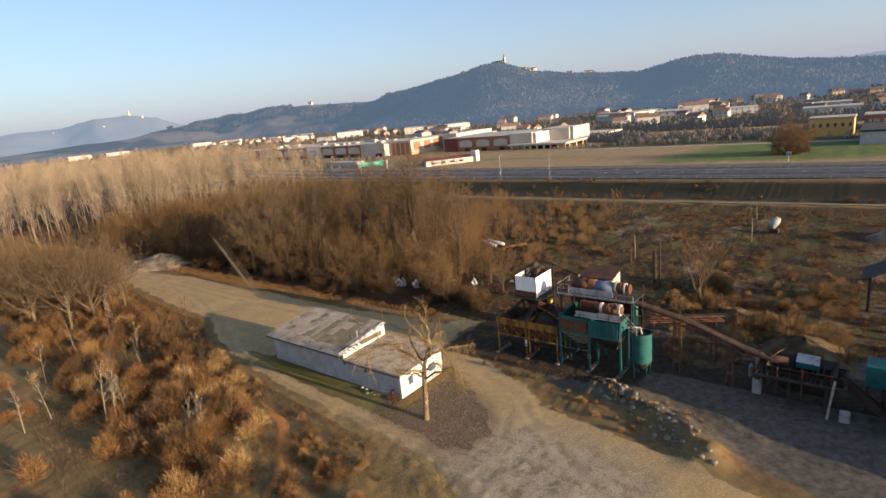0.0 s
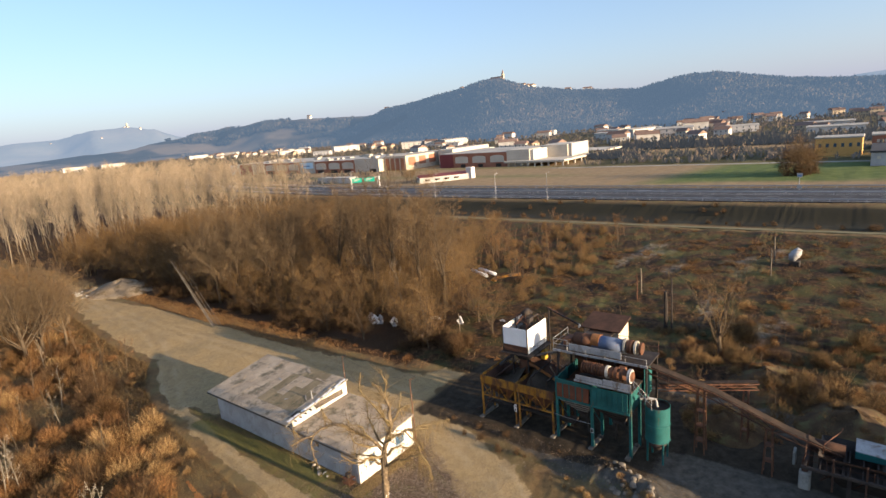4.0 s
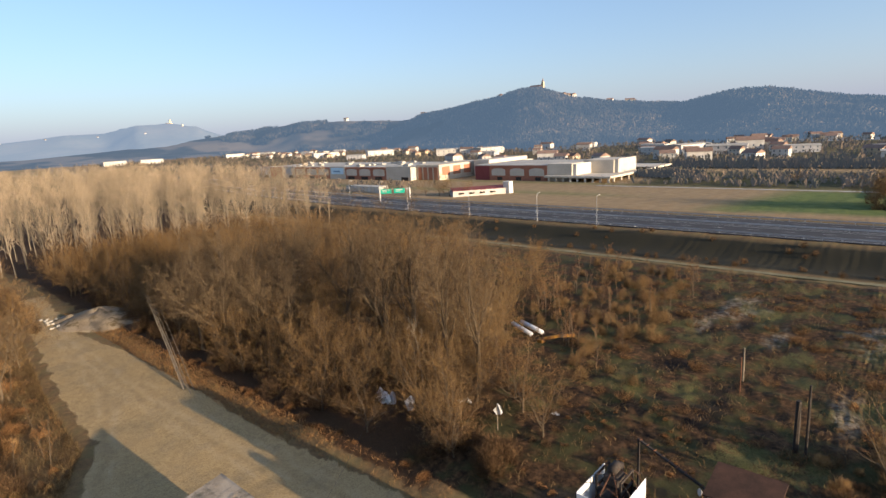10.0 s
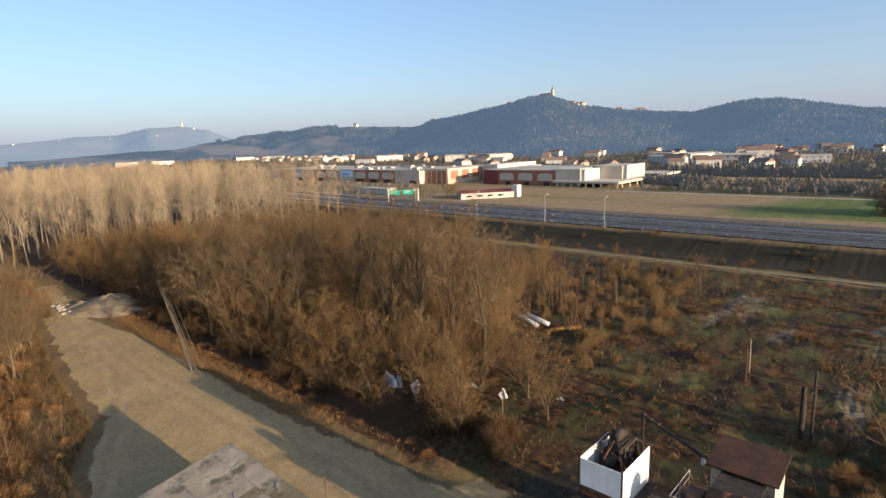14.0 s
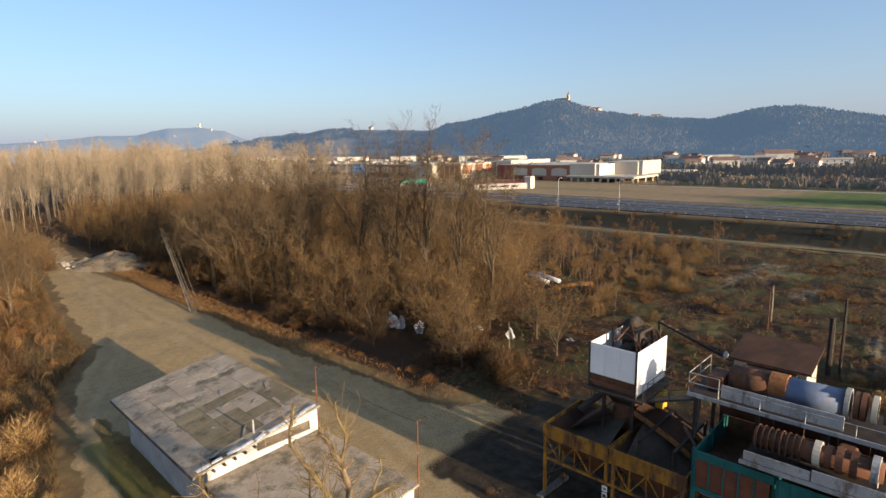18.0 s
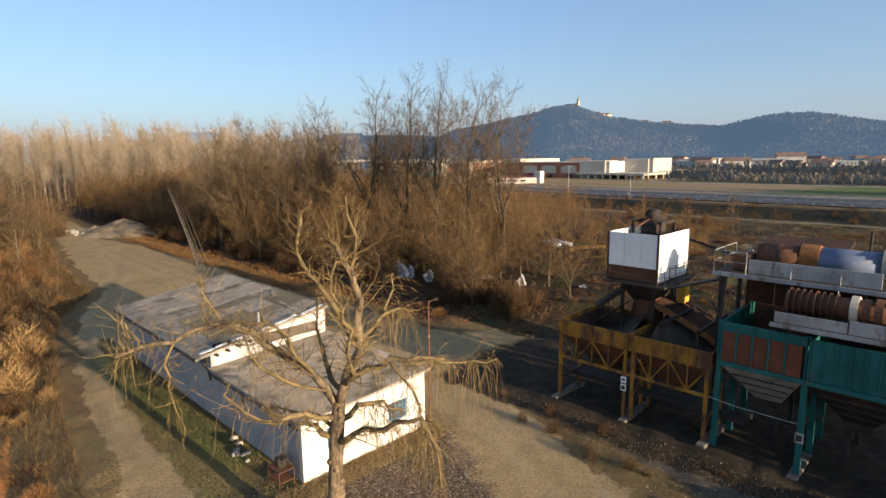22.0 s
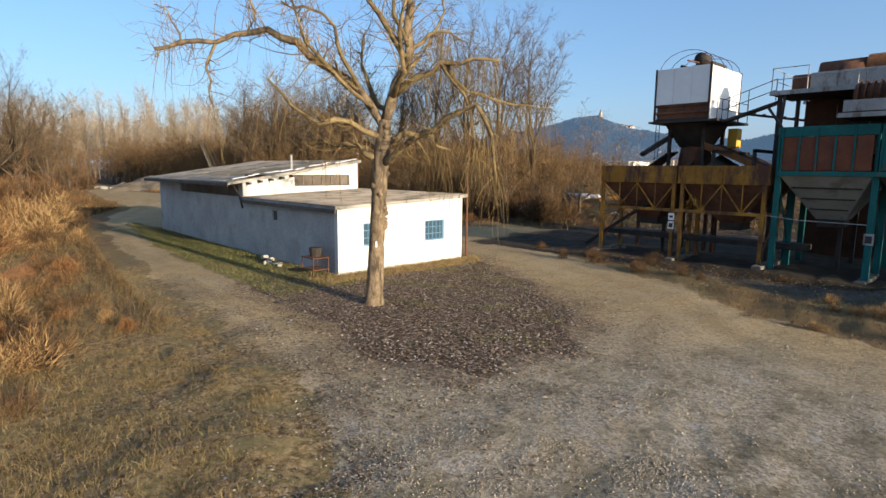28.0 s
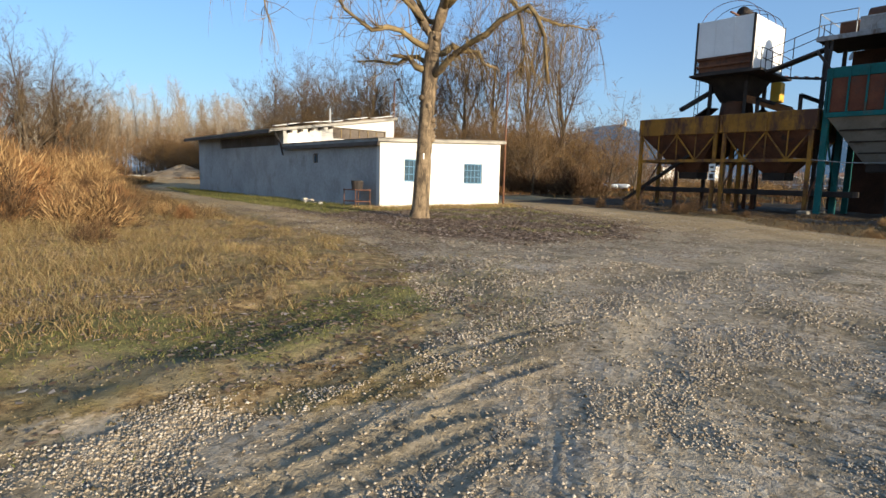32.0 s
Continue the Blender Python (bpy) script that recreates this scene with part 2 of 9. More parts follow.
M_RUST = surface("rusted_steel", (0.075, 0.034, 0.02), (0.16, 0.073, 0.038), 1.2, 18, 0.85, bump=0.4,
                 stain=(0.05, 0.035, 0.03), stain_scale=2.0, vary=0.3)
M_DARKSTEEL = surface("dark_steel", (0.022, 0.018, 0.016), (0.055, 0.043, 0.035), 1.5, 18, 0.75, bump=0.3, vary=0.3)
M_YELLOW = surface("worn_yellow_paint", (0.21, 0.10, 0.013), (0.36, 0.18, 0.02), 1.0, 14, 0.7, bump=0.2,
                   stain=(0.085, 0.04, 0.022), stain_at=(0.44, 0.60), stain_scale=1.4, vary=0.2, streak=0.4)
M_TEAL = surface("worn_teal_paint", (0.010, 0.070, 0.066), (0.020, 0.120, 0.115), 0.9, 12, 0.65, bump=0.2,
                 stain=(0.10, 0.07, 0.045), stain_at=(0.58, 0.70), stain_scale=1.5, vary=0.15, streak=0.4)
M_REDPANEL = surface("red_oxide_panel", (0.10, 0.034, 0.018), (0.165, 0.06, 0.03), 1.2, 14, 0.8,
                     stain=(0.09, 0.05, 0.035), stain_scale=1.4, vary=0.2)
M_WHITESTEEL = surface("white_painted_steel", (0.66, 0.66, 0.65), (0.78, 0.78, 0.77), 0.8, 16, 0.6, bump=0.1,
                       stain=(0.30, 0.22, 0.16), stain_at=(0.63, 0.74), stain_scale=1.6, vary=0.08, streak=0.4)
# stained white steel, greyed further so the decks' shade is in the colour
M_DIRTYSHADEWHITE = surface("grimy_shaded_white_steel", (0.22, 0.22, 0.22), (0.38, 0.38, 0.375), 0.8, 14, 0.7, bump=0.15,
                       stain=(0.13, 0.095, 0.07), stain_at=(0.52, 0.66), stain_scale=1.8, vary=0.15, streak=0.35)
M_DRUMBLUE = surface("faded_blue_steel", (0.085, 0.115, 0.185), (0.15, 0.185, 0.265), 0.9, 12, 0.6, metal=0.3,
                     stain=(0.22, 0.11, 0.05), stain_at=(0.55, 0.68), stain_scale=1.0)
M_CONCRETE = surface("concrete", (0.23, 0.215, 0.19), (0.34, 0.325, 0.29), 0.9, 16, 0.95, bump=0.4,
                     stain=(0.17, 0.16, 0.14), stain_scale=1.2)
M_BEIGE = surface("beige_render", (0.42, 0.37, 0.29), (0.52, 0.46, 0.37), 0.8, 16, 0.9,
                  stain=(0.25, 0.21, 0.17), stain_scale=1.0, streak=0.4)
M_SAND = surface("gravel_heap", (0.19, 0.16, 0.12), (0.31, 0.27, 0.21), 0.5, 9, 1.0, bump=0.8)
M_EARTH = surface("scrubby_earth", (0.04, 0.025, 0.013), (0.105, 0.066, 0.032), 0.6, 7, 1.0, bump=0.8,
                  stain=(0.11, 0.10, 0.04), stain_scale=0.7)
M_ROCK = surface("dusty_rock", (0.13, 0.11, 0.085), (0.22, 0.19, 0.15), 1.2, 9, 1.0, bump=0.6, vary=0.4)
M_BARK = surface("bark", (0.095, 0.068, 0.042), (0.25, 0.187, 0.115), 3.5, 26, 0.95, bump=1.0,
                 stain=(0.06, 0.045, 0.03), stain_at=(0.48, 0.6), stain_scale=5.0, streak=0.3)
M_BARK_GREY = surface("grey_bark", (0.055, 0.041, 0.027), (0.125, 0.092, 0.058), 1.5, 14, 0.95, bump=0.5, vary=0.4)
M_BARK_PALE = surface("pale_bark", (0.115, 0.095, 0.07), (0.24, 0.20, 0.15), 1.5, 14, 0.95, bump=0.4, vary=0.35)
M_LICHEN = surface("lichen_limb", (0.11, 0.080, 0.040), (0.24, 0.18, 0.085), 2.5, 20, 0.95, bump=0.6,
                   stain=(0.075, 0.055, 0.035), stain_at=(0.5, 0.62), stain_scale=2.2)
# ---- ground ----
import functools
@functools.lru_cache(maxsize=None)
def waves(size, seed, octaves):
    g = np.random.RandomState(seed)
    rows, amp, tot = [], 1.0, 0.0
    for _ in range(octaves):
        for _k in range(4):
            a, ph = g.uniform(0, 2 * math.pi), g.uniform(0, 2 * math.pi)
            k = 2 * math.pi / (size * g.uniform(0.7, 1.4))
            rows.append((amp * 0.5, k * math.cos(a), k * math.sin(a), ph))
        tot += amp
        amp, size = amp * 0.55, size * 0.47
    return rows, tot


def wob(x, y, size, seed, octaves=3):
    """Smooth noise between about -1 and 1."""
    rows, tot = waves(size, seed, octaves)
    out = 0.0
    for amp, kx, ky, ph in rows:
        out = out + amp * np.sin(kx * x + ky * y + ph)
    return out / tot


def sstep(a, b, x):
    u = np.clip((x - a) / (b - a), 0, 1)
    return u * u * (3 - 2 * u)


def inside(poly, x, y):
    """Signed distance to a polygon, positive within."""
    best = np.full(np.shape(x), 1e9)
    odd = np.zeros(np.shape(x), bool)
    for (ax, ay), (bx, by) in zip(poly, poly[1:] + poly[:1]):
        dx, dy = bx - ax, by - ay
        u = np.clip(((x - ax) * dx + (y - ay) * dy) / (dx * dx + dy * dy), 0, 1)
        best = np.minimum(best, np.hypot(x - ax - u * dx, y - ay - u * dy))
        cross = (ay > y) != (by > y)
        with np.errstate(divide="ignore", invalid="ignore"):
            odd ^= cross & (x < ax + (y - ay) * dx / (dy if dy else 1e-9))
    return np.where(odd, best, -best)


def near_line(line, x, y):
    best = np.full(np.shape(x), 1e9)
    for (ax, ay), (bx, by) in zip(line, line[1:]):
        dx, dy = bx - ax, by - ay
        u = np.clip(((x - ax) * dx + (y - ay) * dy) / (dx * dx + dy * dy), 0, 1)
        best = np.minimum(best, np.hypot(x - ax - u * dx, y - ay - u * dy))
    return best


GRAVEL = [(14, 132), (9.6, 98.6), (5.5, 63), (4.5, 47.5), (0.6, 39), (-1.6, 32), (-4.3, 17), (-5.6, 4), (-6.4, -4.5),
          (-6.9, -9.5), (-8.5, -13.3), (-9.9, -15.3), (-11, -16.4), (-12.2, -16.1), (-14, -15.6), (-60, -14), (-60, -70),
          (-8, -60), (2, -34), (4.0, -27), (5.4, -18), (6.2, -14), (8.8, -10.5), (12, -3.5), (14.5, 3), (19.6, 7.5),
          (18.9, 18.4), (17.6, 36), (17.9, 60), (17.3, 79), (15.4, 94), (19, 132)]
ISLE = [(-0.6, 29.6), (-3.0, 15), (-3.6, 6), (-3.8, -1), (-4.3, -7), (-4.9, -9.8), (-3.6, -11.4), (-1, -11.7), (2.7, -9.6),
        (5.4, -4.6), (8.4, 0.5), (7.7, 3), (7.5, 23.5), (0, 24)]
YARD = [(13.5, -1), (12.4, -6), (10, -14), (9, -24), (5.5, -33), (1, -45), (-3, -60), (24, -60), (30, -40), (30, -4), (24, 2)]
SIDE_TRACK = [(15, 7.5), (21, 6.5), (27, 5), (32, 1.5), (37, -4), (43, -8)]
RUTS = [([(-12.16, -16.68), (-11.68, -16.51), (-11.14, -16.3), (-10.47, -16.17), (-9.82, -16.15), (-9.0, -16.19)], 0.055),
        ([(-11.94, -17.01), (-11.51, -16.86), (-11.02, -16.78), (-10.59, -16.75), (-10.06, -16.76)], 0.06),
        ([(-12.43, -17.03), (-12.19, -17.05), (-11.97, -17.05), (-11.61, -17.0), (-11.23, -17.02), (-10.83, -17.07)], 0.075),
        ([(-12.18, -17.23), (-11.92, -17.22), (-11.61, -17.19), (-11.14, -17.18)], 0.06),
        ([(-11.74, -17.54), (-11.44, -17.48), (-11.1, -17.46)], 0.05),
        ([(-11.48, -17.74), (-11.12, -17.51), (-10.7, -17.22), (-10.05, -16.7)], 0.085),
        ([(-11.36, -17.83), (-10.97, -17.55), (-10.4, -17.12)], 0.075),
        ([(-11.19, -18.02), (-10.71, -17.75), (-9.79, -17.19)], 0.07),
        ([(-11.43, -15.66), (-10.89, -15.64), (-10.03, -15.37), (-9.22, -15.21)], 0.07),
        ([(-11.87, -15.54), (-11.49, -15.61), (-10.84, -15.49), (-10.48, -15.46)], 0.09),
        ([(-5.48, -16.93), (-5.05, -17.3), (-4.85, -17.76)], 0.1),
        ([(-7.19, -17.1), (-6.83, -17.5), (-6.83, -18.01)], 0.08)]
RIBBED = (5, 6, 7)
PALE = [(90, 3, 9, 4.5), (80, 6, 5, 2.2), (78, -4.5, 6, 2), (83, -15, 9, 3), (58, -15, 8, 2.2), (38, -37, 6, 1.8), (47, -40, 8, 2.2), (34, -31, 4, 1.4),
        (70, -40, 14, 2.0), (51, -24, 8, 2.0), (95, -20, 9, 2.5)]


def tread(line, x, y):
    """Distance from a rut and the way along it."""
    best, along, run = np.full(np.shape(x), 1e9), np.zeros(np.shape(x)), 0.0
    side = np.zeros(np.shape(x))
    for (ax, ay), (bx, by) in zip(line, line[1:]):
        dx, dy = bx - ax, by - ay
        n = math.hypot(dx, dy)
        u = np.clip(((x - ax) * dx + (y - ay) * dy) / (n * n), 0, 1)
        d = np.hypot(x - ax - u * dx, y - ay - u * dy)
        s = ((x - ax) * dy - (y - ay) * dx) / n
        hit = d < best
        best, along, side = np.where(hit, d, best), np.where(hit, run + u * n, along), np.where(hit, s, side)
        run += n
    return best, along, side


def height(x, y):
    x, y = np.asarray(x, float), np.asarray(y, float)
    r = np.hypot(x, y)
    h = 0.10 * wob(x, y, 23, 3) * sstep(6, 30, r) + 0.02 * wob(x, y, 3.1, 5)
    rough = 1 - sstep(-1.0, 1.0, inside(GRAVEL, x, y))
    h = h + rough * 0.12 * wob(x, y, 4.3, 8, 4) * (1 - sstep(-2, 0.5, inside(ISLE, x, y)))
    yard = sstep(30, 45, x) * (1 - sstep(112, 120, x)) * (1 - sstep(5, 25, y))
    h = h + yard * (0.26 * wob(x, y, 9, 12, 4) + 0.10 * wob(x, y, 3.2, 19))
    # rubble bank between the road and the plant
    bank = near_line([(11.8, -17.5), (11.0, -22), (8.6, -27), (5.5, -29.5)], x, y)
    h = h + 0.9 * np.exp(-(bank / 1.7) ** 2) * (1 + 0.4 * wob(x, y, 2.0, 23, 4))
    # ditch before the highway and its low bank
    h = h - 2.0 * sstep(123, 132, x) * (1 - sstep(136, 148, x)) + 0.7 * sstep(140, 150, x) * (1 - sstep(186, 194, x))
    # tyre ruts with tread
    close = (x > -16) & (x < -1.5) & (y > -21) & (y < -11)
    if np.any(close):
        hx = np.zeros(np.shape(x))
        for k, (line, w) in enumerate(RUTS):
            d, a, s = tread(line, x, y)
            groove = np.exp(-(d / w) ** 4)
            ridge = np.exp(-((d - 1.55 * w) / (0.45 * w)) ** 2)
            if k in RIBBED:
                lug = 0.5 + 0.5 * np.sin(2 * math.pi * s / 0.062)
            else:
                lug = 0.5 + 0.5 * np.tanh(3 * np.sin(2 * math.pi * (a + 0.6 * np.abs(s)) / 0.075)) * np.tanh(np.abs(s) / 0.02)
            soft = 0.30 if k in RIBBED else 0.9
            hx = hx - soft * np.clip(0.7 + 0.7 * wob(x, y, 0.8, 50 + k, 3), 0.15, 1.3) * (0.014 * groove - 0.017 * lug * groove) + soft * 0.007 * ridge * (1 + 0.5 * wob(x, y, 0.3, 40 + k))
        h = h + np.where(close, hx + 0.006 * wob(x, y, 0.55, 61, 3), 0)
    return h


def ground_z(x, y):
    return float(height(np.array([x]), np.array([y]))[0])


def steps(*runs):
    """Grid lines: runs of (from, to, step), the last ones growing."""
    out = []
    for a, b, s in runs:
        n = max(1, int(round((b - a) / s)))
        out += [a + (b - a) * i / n for i in range(n)]
    return out + [runs[-1][1]]


gx = np.array(steps((-4500, -500, 400), (-500, -60, 40), (-60, -32, 2), (-32, -13.2, 0.8), (-13.2, -8.8, 0.02), (-8.8, -5.2, 0.12), (-5.2, -2.0, 0.035), (-2.0, 20, 0.45),
                    (20, 60, 0.8), (60, 125, 1.6), (125, 200, 3), (200, 420, 8), (420, 1000, 40), (1000, 4500, 350)))
gy = np.array(steps((-4500, -500, 400), (-500, -70, 40), (-70, -34, 2), (-34, -18.4, 0.6), (-18.4, -15.0, 0.02), (-15.0, -13.0, 0.12), (-13.0, 34, 0.45),
                    (34, 130, 1.0), (130, 220, 4), (220, 520, 12), (520, 1200, 60), (1200, 4500, 350)))
GX, GY = np.meshgrid(gx, gy, indexing="xy")
GZ = height(GX, GY)
nx, ny = len(gx), len(gy)
ground_mesh = bpy.data.meshes.new("ground")
co = np.stack([GX, GY, GZ], -1).reshape(-1, 3)
idx = (np.arange(ny - 1)[:, None] * nx + np.arange(nx - 1)[None, :]).reshape(-1)
quads = np.stack([idx, idx + 1, idx + nx + 1, idx + nx], -1)
ground_mesh.vertices.add(len(co))
ground_mesh.vertices.foreach_set("co", co.reshape(-1))
ground_mesh.loops.add(quads.size)
ground_mesh.loops.foreach_set("vertex_index", quads.reshape(-1))
ground_mesh.polygons.add(len(quads))
ground_mesh.polygons.foreach_set("loop_start", np.arange(0, quads.size, 4))
ground_mesh.polygons.foreach_set("use_smooth", np.ones(len(quads), bool))
ground_mesh.update(calc_edges=True)


def zone(name, values):
    a = ground_mesh.attributes.new(name, "FLOAT", "POINT")
    a.data.foreach_set("value", np.clip(values, 0, 1).reshape(-1).astype(np.float32))


edge = 0.5 * wob(GX, GY, 3.5, 31, 4)
isle = inside(ISLE, GX, GY)
road = sstep(-0.5, 0.6, inside(GRAVEL, GX, GY) + edge) * (1 - sstep(-0.5, 0.5, isle + edge))
side = 1 - sstep(1.3, 2.4, near_line(SIDE_TRACK, GX, GY) + edge)
pale = np.zeros_like(GX)
for px, py, sx, sy in PALE:
    pale = np.maximum(pale, sstep(0.15, 0.8, 1.1 - np.hypot((GX - px) / sx, (GY - py) / sy) + 0.5 * wob(GX, GY, 5, 47, 4)))
zone("gravel", np.maximum(road, side * 0.8))
zone("pale", pale)
zone("rough", (1 - sstep(-15, -4, GY)) * (1 - sstep(0, 8, GX)) * (1 - sstep(10, 18, np.hypot(GX + 11, GY + 17))))
zone("meadow", (1 - sstep(2, 14, GY + 3 * edge)) * (1 - sstep(-2, 0, GX)))
# wheel paths along the two tracks, and the damp strips between them
wear, damp = np.zeros_like(GX), np.zeros_like(GX)
WAYS = [[(-30, -34), (-16, -22), (-9.5, -13), (-6.6, -6), (-5.3, 2), (-4.6, 12), (-3.2, 22), (-0.5, 33), (5, 46), (10, 62), (12.5, 92), (16, 130)],
        [(-34, -30), (-18, -21), (-6, -14.8), (1.5, -13.4), (6.5, -10.0), (9.6, -4), (11.5, 3), (13.2, 14), (13.2, 32), (12.2, 55), (12.8, 92)],
        [(-10, -36), (-3, -24), (2.6, -16), (7.0, -10.5), (10.4, -3.6), (13.6, 4), (15.6, 16), (15.0, 34), (13.8, 60)]]
for k, way in enumerate(WAYS):
    d = near_line(way, GX + 0.35 * wob(GX, GY, 9, 83 + k), GY + 0.35 * wob(GX, GY, 9, 86 + k))
    fade = np.clip(0.6 + 0.8 * wob(GX, GY, 8, 89 + k, 3), 0.05, 1)
    wear = np.maximum(wear, np.exp(-((d - 0.85) / 0.32) ** 2) * fade)
    wear = np.maximum(wear, 0.6 * np.exp(-((d - 1.5) / 0.14) ** 2) * np.clip(0.4 + wob(GX, GY, 6, 93 + k, 3), 0, 1))
    damp = np.maximum(damp, np.exp(-(d / 0.4) ** 2) * np.clip(0.45 + 0.8 * wob(GX, GY, 5, 97 + k, 3), 0, 1))
zone("wear", wear)
zone("damp", np.maximum(damp * (1 - wear), 0.55 * sstep(0.2, 0.8, wob(GX, GY, 7, 103, 4)) * (1 - wear)))
mud = np.exp(-(near_line([(-12.4, -15.2), (-11.4, -15.3), (-10.6, -15.9), (-9.7, -15.7), (-8.6, -14.5)], GX, GY) / 0.85) ** 2) * (0.75 + 0.5 * wob(GX, GY, 0.9, 53, 3))
zone("mud", mud)
tree_d = np.hypot(GX + 0.5, (GY + 6.5) * 1.0)
zone("leaf", sstep(-0.6, 0.6, isle + edge) * (1 - sstep(-1, 4, GY)) * 0.9 + 0.25 * np.exp(-(tree_d / 7) ** 2))
zone("yard", sstep(-1, 1.5, inside(YARD, GX, GY) + edge))
# dark earth, stretched over the plant's shadow and the gloom beneath the machines
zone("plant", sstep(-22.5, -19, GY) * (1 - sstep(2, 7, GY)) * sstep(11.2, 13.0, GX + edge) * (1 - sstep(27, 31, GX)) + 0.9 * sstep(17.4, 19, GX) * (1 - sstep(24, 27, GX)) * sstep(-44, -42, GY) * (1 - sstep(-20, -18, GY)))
zone("back", sstep(21, 24, GX + edge) * (1 - sstep(112, 116, GX)) * (1 - sstep(14, 22, GY - 0.9 * np.maximum(GX - 44, 0))))
verge = (GX > -40) & (GX < 14) & (GY > -20) & (GY < 130)
green = np.exp(-(near_line([(-2.0, 24), (-1.4, 12), (-1.2, 4)], GX, GY) / 1.0) ** 2) \
    + np.exp(-(near_line([(-15, -14.2), (-12.4, -14.1), (-11.6, -15.0), (-9.8, -14.6)], GX, GY) / 0.65) ** 2) \
    + 0.45 * np.exp(-(near_line([(10.4, -9), (11, -13), (10, -20), (7, -26)], GX, GY) / 1.0) ** 2) \
    + 0.7 * np.exp(-(near_line([(2.8, -7.5), (3.0, -3)], GX, GY) / 1.2) ** 2) \
    + 0.5 * (GX > 40) * (GX < 112) * (GY < 20) * sstep(0.1, 0.5, wob(GX, GY, 14, 77))
zone("green", green)
zone("forest_shade", sstep(19, 22.5, GX + edge * 2) * sstep(2, 16, GY - (GX - 22) * 0.3 + 3 * edge + 7 * wob(GX, GY, 13, 119, 4)) * (1 - sstep(108, 114, GX)))
field = sstep(190, 196, GX)
zone("field", field)
zone("crop", field * (1 - sstep(268, 272, GX)) * sstep(200, 206, GX + 0.12 * GY) * (1 - sstep(30, 52, GY + 0.25 * (GX - 205)))
     * sstep(-60, -40, GY) + 0.6 * np.exp(-((GX - 232) / 6) ** 2) * sstep(60, 120, GY) + 0.5 * (GX > 275) * (GX < 284))
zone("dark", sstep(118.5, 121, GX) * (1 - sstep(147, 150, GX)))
zone("hedge", sstep(276, 280, GX) * (1 - sstep(350, 370, GX)) * (1 - sstep(95, 112, GY)) * sstep(-140, -120, GY) + 0.8 * sstep(400, 440, GX))
# near-black patches in the back yard's ground colour
blackened = np.zeros_like(GX)
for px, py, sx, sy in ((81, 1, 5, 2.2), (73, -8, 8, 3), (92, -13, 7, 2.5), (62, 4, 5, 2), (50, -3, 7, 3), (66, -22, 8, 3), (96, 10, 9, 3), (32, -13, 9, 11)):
    blackened = np.maximum(blackened, sstep(0.15, 0.8, 1.1 - np.hypot((GX - px) / sx, (GY - py) / sy) + 0.4 * wob(GX, GY, 6, 48, 4)))
zone("blackened", blackened)


